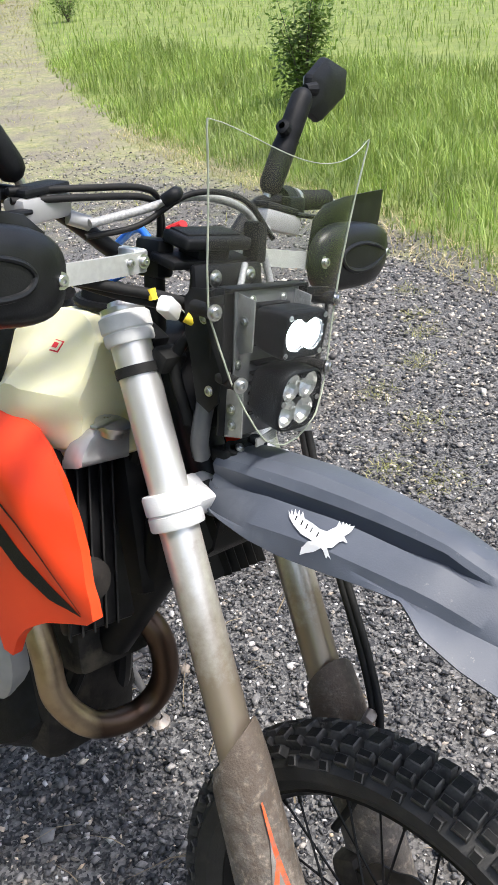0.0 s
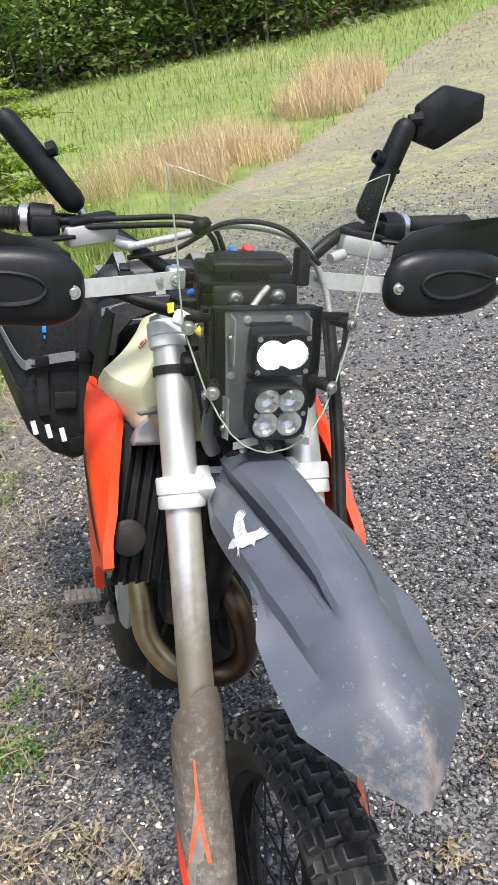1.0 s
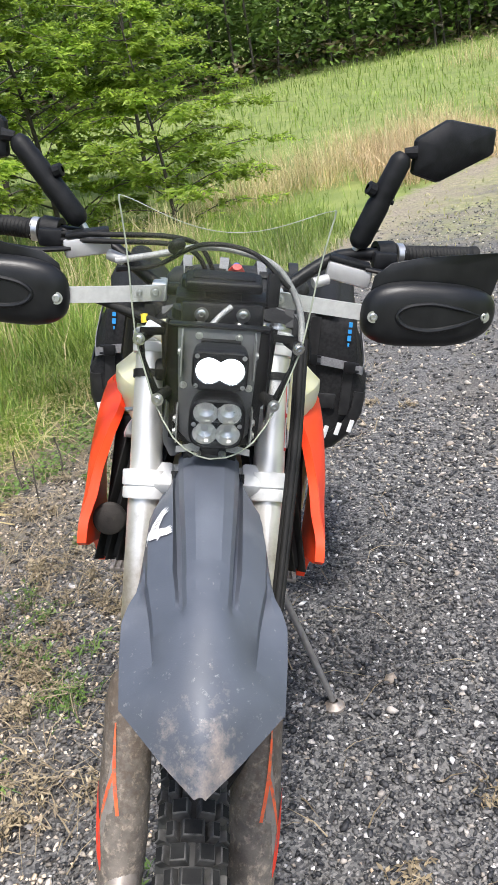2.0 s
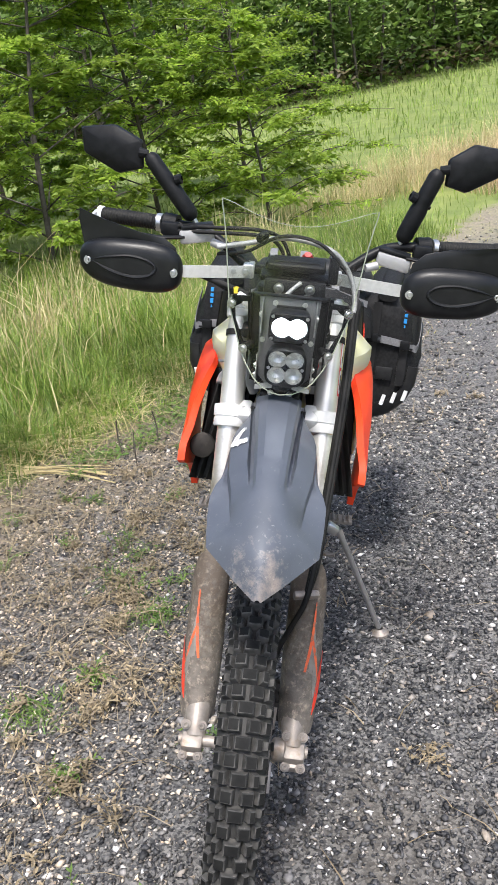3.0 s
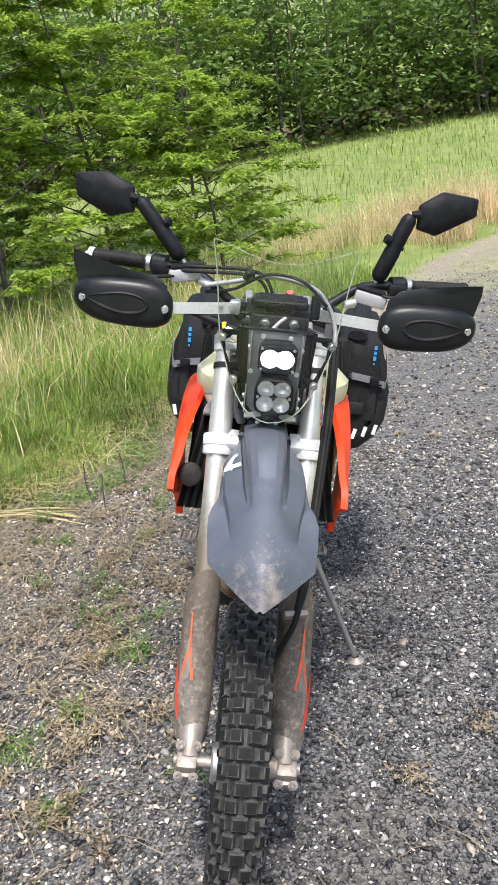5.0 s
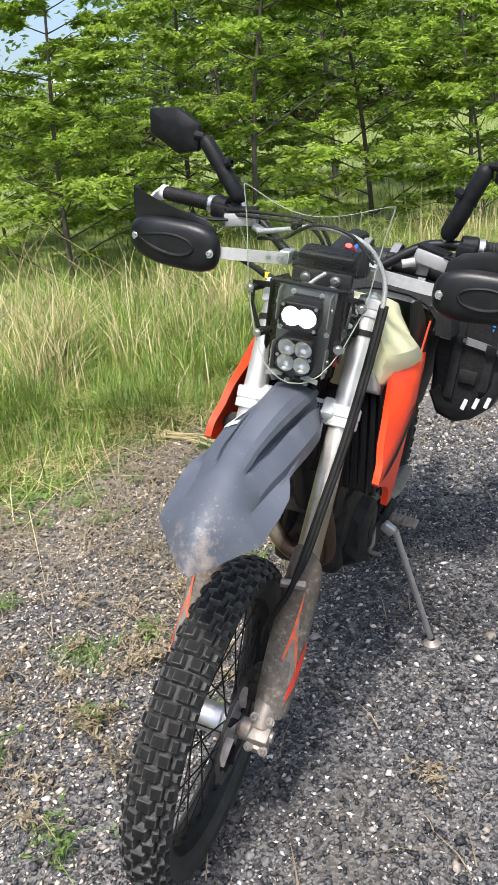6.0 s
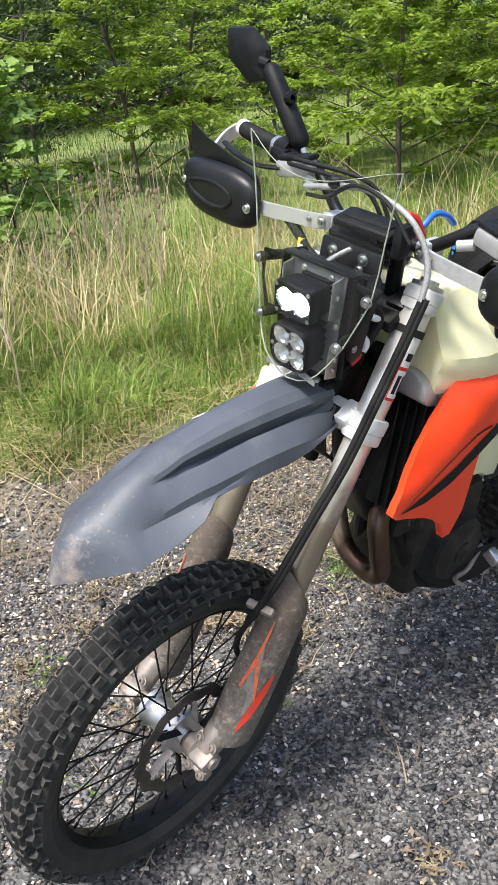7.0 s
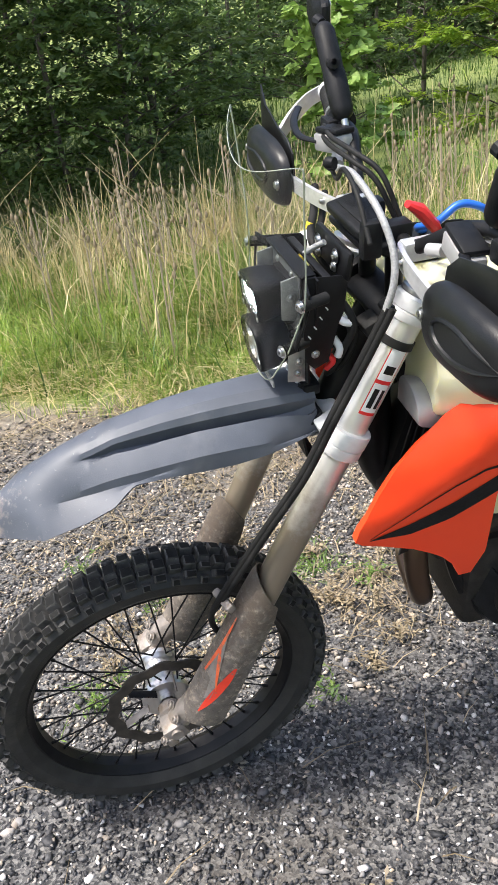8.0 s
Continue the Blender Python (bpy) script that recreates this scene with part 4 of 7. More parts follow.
def woods():
    """The far wood's edge: trunks and clumped foliage, one joined mesh each."""
    r = np.random.default_rng(9)
    bm = bmesh.new()
    C = []
    for az in np.arange(-118, 42, 1.3):
        near = np.interp(az, [-125, -84, -81, -79, -76, -50, -20, 0, 20, 40], [7, 7.6, 8.6, 13, 27, 31, 32, 34, 42, 60])
        for row in range(4):
            a = radians(az + r.uniform(-0.8, 0.8))
            d = near + row * 3.6 + r.uniform(-1.5, 1.5)
            x, y = d * math.sin(a), d * math.cos(a)
            z = float(height(x, y))
            h = r.uniform(7, 11) * (0.3 if -40 < az < -28 else 1)
            if row < 3 and r.uniform() < (0.7 if az > -76 else 0.05):
                sweep(bm, [(x, y, z - 0.3), (x + r.normal(0, 0.3), y, z + h * 0.5), (x + r.normal(0, 0.5), y, z + h)], [0.06, 0.05, 0.015] if d > 16 else [0.032, 0.026, 0.01], 5, cap=False)
            for k in range(20):
                f = r.uniform(0.0, 0.85)
                sp = (1.5 + 0.6 * math.sin(math.pi * f)) * (1 if d > 16 else 0.5)
                c = np.array([x + r.normal(0, sp * 0.7), y + r.normal(0, sp * 0.7), z + h * f])
                m = 24 if d > 16 else 52
                C.append(c + r.normal(0, 1, (m, 3)) * ((0.6, 0.6, 0.22) if d > 16 else (0.42, 0.42, 0.07)))
    C = np.concatenate(C)
    n = len(C)
    a = r.uniform(0, 6.28, n)
    D = np.stack([np.cos(a), np.sin(a), r.normal(-0.3, 0.35, n)], 1)
    near_by = np.hypot(C[:, 0], C[:, 1]) < 17
    up = np.stack([r.normal(0, 1, n) * np.where(near_by, 0.3, 0.5), r.normal(0, 1, n) * np.where(near_by, 0.3, 0.5), np.ones(n)], 1)
    far = np.hypot(C[:, 0], C[:, 1]) / 34
    big = np.where(near_by, far.clip(0.3, 1.5) * 0.85, far.clip(0.24, 1.5) * 0.92)
    v = leaf_quads(C, D, up, r.uniform(0.22, 0.5, n) * big, r.uniform(0.11, 0.24, n) * big)
    w = new("far_woods")
    tagged(w, "dense dark green woods beyond the meadow", "woods", kind="stuff")
    part("trunks", bm, BARK, w, smooth=60)
    # left of -58 degrees the wood's shade is painted into its leaves
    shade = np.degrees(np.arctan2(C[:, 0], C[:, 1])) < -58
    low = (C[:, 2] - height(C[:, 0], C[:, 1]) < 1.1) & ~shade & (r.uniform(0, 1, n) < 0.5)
    for k, material in ((shade, LEAF_WOOD_SHADE), (low, BRUSH), (~shade & ~low, LEAF_DARK)):
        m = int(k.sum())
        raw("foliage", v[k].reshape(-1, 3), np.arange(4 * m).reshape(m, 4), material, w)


woods()


def shrub(x, y, h, w, n, material, seed, label="low leafy bush in the meadow"):
    """A rounded bush: stems from one root and a loose mass of leaves."""
    r = np.random.default_rng(seed)
    top = new("bush")
    top.location = (x, y, float(height(x, y)))
    tagged(top, label, "bush")
    bm = bmesh.new()
    C = []
    for k in range(14):
        a = r.uniform(0, 6.28)
        tip = np.array([math.cos(a) * w * r.uniform(0.2, 0.9), math.sin(a) * w * r.uniform(0.2, 0.9), h * r.uniform(0.55, 1.0)])
        sweep(bm, [(0, 0, -0.05), Vector(tip * (0.4, 0.4, 0.55)), Vector(tip)], [0.012, 0.009, 0.003], 4, cap=False)
        m = n // 14
        u = r.uniform(0.25, 1.05, m)[:, None]
        C.append(tip * u * np.array([1, 1, 1]) + r.normal(0, 0.16 * w, (m, 3)))
    part("stem", bm, BARK, top, smooth=60)
    C = np.concatenate(C)
    C[:, 2] = np.abs(C[:, 2])
    m = len(C)
    a = r.uniform(0, 6.28, m)
    D = np.stack([np.cos(a), np.sin(a), r.normal(0, 0.4, m)], 1)
    up = np.stack([r.normal(0, 0.5, m), r.normal(0, 0.5, m), np.ones(m)], 1)
    v = leaf_quads(C, D, up, r.uniform(0.05, 0.11, m), r.uniform(0.03, 0.06, m))
    raw("leaves", v.reshape(-1, 3), np.arange(4 * m).reshape(m, 4), material, top)


shrub(9.2, 7.0, 1.7, 0.7, 3000, LEAF_DARK, 3, "young evergreen-dark bush standing in the tall meadow grass")
shrub(17.0, 22.0, 1.0, 0.7, 900, LEAF_DARK, 5)


def hut():
    """A small white hut far off beyond the gap in the trees."""
    a = radians(-32.0)
    d = 60.0
    x, y = 0.8 + d * math.sin(a), -1.2 + d * math.cos(a)
    z = float(height(x, y))
    top = new("hut")
    top.matrix_basis = pose(x, y, z, 0, 0, 30)
    tagged(top, "small white hut with a grey roof beyond the trees", "hut")
    bm = bmesh.new()
    box(bm, (0, 0, 2.0), (2.1, 2.6, 5.2), 0.02)
    part("wall", bm, WHITE, top)
    bm = bmesh.new()
    plate(bm, [(-1.3, 4.55), (0, 5.3), (1.3, 4.55)], 3.0, lambda u, v, w: Vector((u, w - 1.5, v)))
    part("roof", bm, GREY_HOSE, top, "grey sheet roof")
    bm = bmesh.new()
    box(bm, (0.2, -1.31, 3.2), (0.7, 0.04, 0.9), 0.0)
    part("window", bm, BLACK_PLASTIC, top)


hut()


# ---- low growth on the weedy side of the gravel ----
def clover():
    """Broad-leaved green weeds in mats along the foot of the verge."""
    r = np.random.default_rng(31)
    cx, cy = scatter(620, -2.3, 0.6, -0.5, 5.5, lambda x, y: (gravel_side(x, y) > -0.15) & (gravel_side(x, y) < 0.5) & (r.uniform(0, 1, len(x)) < 1.1 - 1.3 * gravel_side(x, y)) & (patchy(x, y, 1.3) > -0.08))
    k = r.integers(0, len(cx), 8500)
    x, y = cx[k] + r.normal(0, 0.06, len(k)), cy[k] + r.normal(0, 0.06, len(k))
    n = len(x)
    C = np.stack([x, y, height(x, y) + 0.01 + 0.035 * r.uniform(0, 1, n) ** 2], 1)
    a = r.uniform(0, 6.28, n)
    D = np.stack([np.cos(a), np.sin(a), r.normal(0.1, 0.3, n)], 1)
    up = np.stack([r.normal(0, 0.35, n), r.normal(0, 0.35, n), np.ones(n)], 1)
    v = leaf_quads(C, D, up, r.uniform(0.014, 0.034, n), r.uniform(0.009, 0.02, n))
    tagged(raw("clover", v.reshape(-1, 3), np.arange(4 * n).reshape(n, 4), WEED), "mats of small broad-leaved green weeds at the verge's foot", "weeds", kind="stuff")


clover()


def dead_weed(x, y, size, seed, material):
    """A withered weed: thin wiry stems from one root with shrivelled leaves."""
    r = np.random.default_rng(seed)
    z = float(height(x, y))
    bm = bmesh.new()
    for k in range(int(r.integers(9, 18))):
        a, ln, le = r.uniform(0, 6.28), size * r.uniform(0.5, 1.1), r.uniform(0.2, 1.3)
        d = Vector((math.cos(a), math.sin(a), 0))
        p0 = Vector((x + r.normal(0, 0.02), y + r.normal(0, 0.02), z))
        pts = [p0, p0 + d * ln * le * 0.35 + Vector((0, 0, ln * 0.5)), p0 + d * ln * le + Vector((0, 0, ln * max(0.9 - 0.5 * le, 0.15)))]
        sweep(bm, spline(pts, 3), 0.0011, 3, cap=False)
        for j in range(5):
            q = pts[0].lerp(pts[1], r.uniform(0.3, 1)) if j < 2 else pts[1].lerp(pts[2], r.uniform(0, 1))
            b = r.uniform(0, 6.28)
            e = Vector((math.cos(b), math.sin(b), r.normal(0.2, 0.4))) * r.uniform(0.01, 0.024)
            w = Vector((-math.sin(b), math.cos(b), 0)) * r.uniform(0.002, 0.005)
            bm.faces.new([bm.verts.new(p) for p in (q, q + e * 0.5 + w, q + e, q + e * 0.5 - w)])
    tagged(part("withered_weed", bm, material, None, smooth=60), "small withered brown weed rooted in the gravel" if material is STRAW_DULL else "small grassy green weed rooted in the gravel", "weed", group="weeds in the gravel")


r = np.random.default_rng(55)
for k in range(96):     # along the strip beside the bike's right
    f = r.uniform(0, 1)
    x, y = -0.62 - 0.3 * abs(r.normal()) + 0.12 * r.normal(), -0.6 + 2.9 * f
    dead_weed(x, y, r.uniform(0.05, 0.13), 300 + k, STRAW_DULL if k % 4 else WEED)
for k, (x, y) in enumerate(((0.21, -0.07), (0.45, 0.1), (0.8, 2.6), (0.63, 2.7), (1.3, 1.4), (0.9, 0.2), (-0.5, 1.3))):
    dead_weed(x, y, r.uniform(0.03, 0.06), 400 + k, STRAW_DULL)
for k in range(9):      # thick pale stalks fallen over the edge
    x, y = -1.62 + r.normal(0, 0.05), 2.15 + r.normal(0, 0.05)
    x1, y1 = -1.1 + r.normal(0, 0.06), 2.03 + r.normal(0, 0.06)
    bm = bmesh.new()
    sweep(bm, spline([(x, y, float(height(x, y)) + 0.03), ((x + x1) / 2, (y + y1) / 2, 0.03 + r.uniform(0, 0.02)), (x1, y1, 0.012 + r.uniform(0, 0.01))], 4), 0.0035, 5)
    tagged(part("fallen_stalk", bm, STRAW, None, smooth=60), "thick pale dry stalk fallen over the gravel's edge", "stalk", group="fallen stalks")
for k, (x, y) in enumerate(((-1.1, 2.26), (-0.93, 2.37), (-0.98, 2.05))):    # dark dock stems
    z = float(height(x, y))
    bm = bmesh.new()
    sweep(bm, spline([(x, y, z), (x + r.normal(0, 0.01), y, z + 0.1), (x + r.normal(0, 0.02), y, z + 0.2)], 4), 0.0035, 5)
    for j in range(26):
        b, h = r.uniform(0, 6.28), r.uniform(0.05, 0.2)
        q = Vector((x, y, z + h))
        e = Vector((math.cos(b), math.sin(b), 0.4)) * 0.012
        w = Vector((-math.sin(b), math.cos(b), 0)) * 0.004
        bm.faces.new([bm.verts.new(p) for p in (q, q + e * 0.5 + w, q + e, q + e * 0.5 - w)])
    tagged(part("dock_stem", bm, BARK, None, smooth=60), "dead dark brown dock stem with seed husks", "weed", group="dock stems")


# ---- the motorcycle: built upright (x to its left, y to its tail, z up from the tyre's contact), then leant on its stand ----
bike = new("motorcycle")
bike.matrix_basis = pose(-0.278, 0, 0, 0, 12.6, 0)
tagged(bike, "muddy orange and grey enduro motorcycle leaning on its side stand", "motorcycle")
BODY = pose(0, 0.05, 0) @ pose(0, 0, 0, 0, 0, -2.2) @ pose(0, -0.05, 0)   # the bars are turned a little
AXLE = Vector((0.0, -0.375, 0.356))
RAKE_D = Vector((0, 0.403, 0.915)).normalized()            # along the fork, upwards


def fork_at(z, x=0.0, ahead=0.0):
    """A point on the fork legs' axis at height z, and so far ahead of it."""
    f = 0.5 + x / 0.205
    return Vector((x, -0.023 + 0.015 * f + (z - 1.0) * (0.444 + 0.038 * f), z)) + ahead * Vector((0, -RAKE_D.z, RAKE_D.y))


def rake(x):
    """Up along the fork leg at x."""
    return (fork_at(1.2, x) - fork_at(0.4, x)).normalized()


def tyre_carcass(radius, half, knob, rim_r):
    """The plain body of an off-road tyre round the x axis, without its blocks."""
    bm = bmesh.new()
    base = radius - knob
    prof = [(-half * 0.46, rim_r - 0.004), (-half * 0.62, rim_r + 0.004), (-half * 0.9, rim_r + 0.022), (-half * 0.98, rim_r + 0.042), (-half * 0.86, base - 0.016),
            (-half * 0.55, base - 0.005), (0, base), (half * 0.55, base - 0.005), (half * 0.86, base - 0.016), (half * 0.98, rim_r + 0.042), (half * 0.9, rim_r + 0.022),
            (half * 0.62, rim_r + 0.004), (half * 0.46, rim_r - 0.004)]
    lathe(bm, (0, 0, 0), (1, 0, 0), prof, 72)
    return bm


def knob(bm, turn, x, w, l, tilt, top, deep):
    """One rubber block at the tyre's top, turned by an angle round the x axis: w across, l along, leant outwards by tilt."""
    vs = []
    spin, lean = Matrix.Rotation(turn, 3, "X"), Matrix.Rotation(-tilt, 3, "Y")
    for dz, sc, rim in ((-deep * 1.15, 1.12, 0), (-0.0016, 0.94, 0), (0.0, 0.9, 0.0012)):
        for i, j in ((-1, -1), (1, -1), (1, 1), (-1, 1)):
            p = lean @ Vector((i * (w / 2 * sc - rim), 0, dz)) + Vector((x, j * (l / 2 * sc - rim), top))
            vs.append(bm.verts.new(spin @ p))
    bm.faces.new(vs[8:12]).material_index = 0
    for k in range(4):
        j = (k + 1) % 4
        bm.faces.new((vs[k], vs[j], vs[4 + j], vs[4 + k])).material_index = 2
        bm.faces.new((vs[4 + k], vs[4 + j], vs[8 + j], vs[8 + k])).material_index = 1


def knob_kinds(radius, half):
    """The blocks of one pitch: (half a pitch on, place across, width, length, lean, radius)."""
    kinds = [(0, 0.0, half * 0.6, 0.0225, 0.0, radius)]
    for s in (-1, 1):
        kinds += [(0, s * half * 0.64, half * 0.26, 0.0215, -s * 0.42, radius - 0.006), (0.5, s * half * 0.4, half * 0.46, 0.0225, -s * 0.22, radius - 0.0025),
                  (0.5, s * half * 0.9, half * 0.3, 0.0215, -s * 0.7, radius - 0.016), (0, s * half * 1.0, half * 0.3, 0.015, -s * 1.15, radius - 0.03)]
    return kinds


def knobs(hub, radius, half, deep, pitches, single):
    """The tread: blocks of their own on the pitches named by single, the rest joined."""
    mats = (TYRE, TYRE_DUST, TYRE_GROOVE)
    rest = bmesh.new()
    for half_on, *kind in knob_kinds(radius, half):
        bm = bmesh.new()
        knob(bm, 0.0, *kind, deep)
        first = part("tyre_knob", bm, mats, hub, smooth=25)
        used = False
        for k in range(pitches):
            turn = 2 * math.pi * (k + half_on) / pitches
            if not single(turn):
                knob(rest, turn, *kind, deep)
                continue
            ob = new("tyre_knob", first.data) if used else first
            ob.parent, ob.matrix_basis, used = hub, Matrix.Rotation(turn, 4, "X"), True
        if not used:
            bpy.data.objects.remove(first)
    tagged(part("tread", rest, mats, hub, "worn rubber blocks of the tread", smooth=25), kind="stuff")


def front_wheel():
    bm = bmesh.new()
    lathe(bm, (-0.055, 0, 0), (1, 0, 0), [(0, 0.016), (0, 0.038), (0.004, 0.043), (0.013, 0.043), (0.02, 0.036), (0.03, 0.033), (0.055, 0.033), (0.076, 0.038), (0.084, 0.05), (0.1, 0.05), (0.1, 0.018), (0.11, 0.018)], 28)
    hub = part("front_wheel", bm, SILVER, bike, "spoked front wheel with a knobbly tyre", m=pose(*AXLE))
    part("tyre", tyre_carcass(0.356, 0.047, 0.0165, 0.274), TYRE_SIDE, hub, "dusty black knobbly off-road tyre", smooth=25)
    bm = bmesh.new()
    rings = lathe(bm, (0, 0, 0), (1, 0, 0), [(-0.026, 0.282), (-0.028, 0.272), (-0.02, 0.267), (-0.012, 0.26), (0.012, 0.26), (0.02, 0.267), (0.028, 0.272), (0.026, 0.282), (0.02, 0.278), (-0.02, 0.278)], 72)
    for k in range(72):
        bm.faces.new((rings[-1][k], rings[-1][(k + 1) % 72], rings[0][(k + 1) % 72], rings[0][k]))
    part("rim", bm, BLACK_METAL, hub, "black aluminium rim")
    for k in range(36):
        s = -1 if k % 2 else 1
        a = 2 * math.pi * k / 36
        b = a + (0.55 if (k // 2) % 2 else -0.55)
        bm = bmesh.new()
        p = Vector((s * 0.037, 0.041 * math.cos(b), 0.041 * math.sin(b)))
        q = Vector((s * 0.004, 0.262 * math.cos(a), 0.262 * math.sin(a)))
        sweep(bm, [p, q], 0.0019, 5)
        sweep(bm, [q + (p - q) * 0.06, q], 0.0034, 6)
        part("spoke", bm, BLACK_METAL, hub, smooth=60)
    bm = bmesh.new()   # wavy brake disc on the bike's left
    n, th = 72, 0.003
    loops = []
    for xx in (0.052, 0.052 + th):
        o = [bm.verts.new((xx, (0.123 + 0.004 * math.cos(12 * a)) * math.cos(a), (0.123 + 0.004 * math.cos(12 * a)) * math.sin(a))) for a in (2 * math.pi * k / n for k in range(n))]
        i = [bm.verts.new((xx, (0.098 + 0.004 * math.cos(12 * a)) * math.cos(a), (0.098 + 0.004 * math.cos(12 * a)) * math.sin(a))) for a in (2 * math.pi * k / n for k in range(n))]
        loops.append((o, i))
    for k in range(n):
        j = (k + 1) % n
        (o0, i0), (o1, i1) = loops
        for f in ((o0[k], o0[j], i0[j], i0[k]), (o1[k], o1[j], i1[j], i1[k]), (o0[k], o0[j], o1[j], o1[k]), (i0[k], i0[j], i1[j], i1[k])):
            bm.faces.new(f)
    disc = part("brake_disc", bm, DISC, hub, "thin wavy brake disc")
    for k in range(6):
        bm = bmesh.new()
        a = 2 * math.pi * k / 6
        sweep(bm, [(0.0535, 0.04 * math.cos(a), 0.04 * math.sin(a)), (0.0535, 0.095 * math.cos(a + 0.35), 0.095 * math.sin(a + 0.35))], 0.009, 8, flat=0.2)
        part("disc_arm", bm, DIRTY_ALU if k % 2 else BLACK_METAL, hub)
    bm = bmesh.new()       # caliper behind the left leg
    box(bm, (0.066, 0.1, 0.045), (0.042, 0.045, 0.085), 0.012, (-25, 0, 0))
    cyl(bm, (0.05, 0.095, 0.06), (0.098, 0.095, 0.06), 0.017, seg=16)
    part("brake_caliper", bm, DARK_ENGINE, hub, "dusty dark brake caliper")
    bm = bmesh.new()
    cyl(bm, (-0.135, 0, 0), (0.135, 0, 0), 0.012)
    lathe(bm, (0.06, 0, 0), (1, 0, 0), [(0, 0.02), (0.005, 0.024), (0.025, 0.024), (0.03, 0.017)], 20)
    part("axle", bm, DIRTY_ALU, hub)
    return hub


FRONT_HUB = front_wheel()


def fork_leg(s):
    """One fork leg: tube, collar, cap, muddy guard and axle foot. s: +1 the bike's left, -1 its right."""
    x = 0.1025 * s
    bm = bmesh.new()
    lathe(bm, fork_at(0.628, x), rake(x), [(0, 0.022), (0, 0.0258), (0.012, 0.0264), (0.33, 0.0266), (0.6, 0.0266), (0.6, 0.02)], 32)
    leg = part("fork_leg", bm, FORK_TUBE, bike, "brushed aluminium upside-down fork leg")
    bm = bmesh.new()
    lathe(bm, fork_at(0.614, x), rake(x), [(0, 0.0225), (0, 0.0272), (0.012, 0.0272), (0.016, 0.024)], 28)
    part("dust_seal", bm, RED, leg, "red fork seal ring")
    bm = bmesh.new()
    lathe(bm, fork_at(1.192, x), rake(x), [(-0.004, 0.024), (0.004, 0.0285), (0.010, 0.0285), (0.012, 0.018), (0.018, 0.017), (0.019, 0.004)], 28)
    part("fork_cap", bm, SILVER, leg)
    bm = bmesh.new()      # stanchion inside the guard
    cyl(bm, fork_at(0.44, x), fork_at(0.63, x), 0.0215, seg=20)
    part("stanchion", bm, STEEL, leg)
    # guard: a shell that wraps the front and outside of the stanchion
    bm = bmesh.new()
    rows = []
    for z, w, dep in ((0.70, 0.034, 0.040), (0.69, 0.037, 0.043), (0.65, 0.040, 0.046), (0.58, 0.040, 0.047), (0.50, 0.042, 0.050), (0.43, 0.041, 0.053), (0.385, 0.038, 0.056), (0.366, 0.035, 0.056)):
        c = fork_at(z, x)
        row = []
        for k in range(15):
            a = radians((-118 + 236 * k / 14) * (1 if z < 0.6 else 0.96))
            c = fork_at(z - (0.028 * (1 - math.cos(a)) + 0.012 * s * math.sin(a) if z > 0.64 else 0.0) * (1 if z > 0.68 else 0.4), x)
            row.append(c + Vector((w * math.sin(a) + s * 0.004, 0, 0)) + dep * math.cos(a) * Vector((0, -RAKE_D.z, RAKE_D.y)))
        rows.append(row)
    skin(bm, rows)
    thicken(bm, 0.0025)
    part("fork_guard", bm, GUARD_GREY, leg, "mud-spattered grey plastic fork guard", smooth=60)
    # orange flashes on the guard's outer face
    def on_guard(u, z, out=0.0034):
        a = u
        c = fork_at(z, x)
        w, dep = 0.0405 + out, 0.0468 + out
        return c + Vector((w * math.sin(a) + s * 0.004, 0, 0)) + dep * math.cos(a) * Vector((0, -RAKE_D.z, RAKE_D.y))
    # a forked orange line over a broad red stroke
    for line, w, material in (([(0.42, 0.615), (0.4, 0.57), (0.33, 0.53), (0.12, 0.475), (0.02, 0.435)], 0.0028, ORANGE_FLASH), ([(0.36, 0.55), (0.62, 0.515), (1.0, 0.46)], 0.0028, ORANGE_FLASH), ([(1.32, 0.52), (1.2, 0.485), (0.95, 0.435), (0.75, 0.402)], 0.0075, RED_FLASH), ([(0.0, 0.46), (-0.02, 0.43), (-0.08, 0.405)], 0.0045, RED_FLASH)):
        bm = bmesh.new()
        pts = spline([(a, 0, z) for a, z in line], 6)
        n = len(pts)
        row = []
        for i, p in enumerate(pts):
            f = i / (n - 1)
            wd = w * math.sin(math.pi * min(0.06 + f * 0.92, 1)) + 0.0006
            row.append((on_guard(s * (p.x + wd / 0.045), p.z), on_guard(s * (p.x - wd / 0.045), p.z)))
        skin(bm, row)
        part("decal", bm, material, leg, "orange flash decal", smooth=0)
    bm = bmesh.new()       # pale grey field between the lines
    rows = []
    for z in (0.405, 0.42, 0.44, 0.46, 0.48, 0.5, 0.52, 0.54, 0.56, 0.575):
        a0 = float(np.interp(z, [0.4, 0.43, 0.475, 0.53, 0.585], [0.3, 0.05, 0.14, 0.34, 0.38]))
        a1 = float(np.interp(z, [0.4, 0.44, 0.47, 0.585], [0.6, 0.95, 0.95, 0.39]))
        rows.append([on_guard(s * (a0 + (a1 - a0) * f), z, 0.0030) for f in (0, 0.25, 0.5, 0.75, 1)])
    skin(bm, rows)
    part("decal_field", bm, GUARD_PALE, leg, "pale grey decal field under mud", smooth=60)
    # foot
    bm = bmesh.new()
    c = Vector((x, AXLE.y, AXLE.z))
    up = fork_at(0.43, x)
    sweep(bm, [up, (x, -0.335, 0.395), (x, AXLE.y + 0.006, AXLE.z + 0.005)], [0.024, 0.027, 0.022], 14)
    box(bm, (x + s * 0.004, AXLE.y, AXLE.z - 0.004), (0.046, 0.046, 0.042), 0.008, (25, 0, 0))
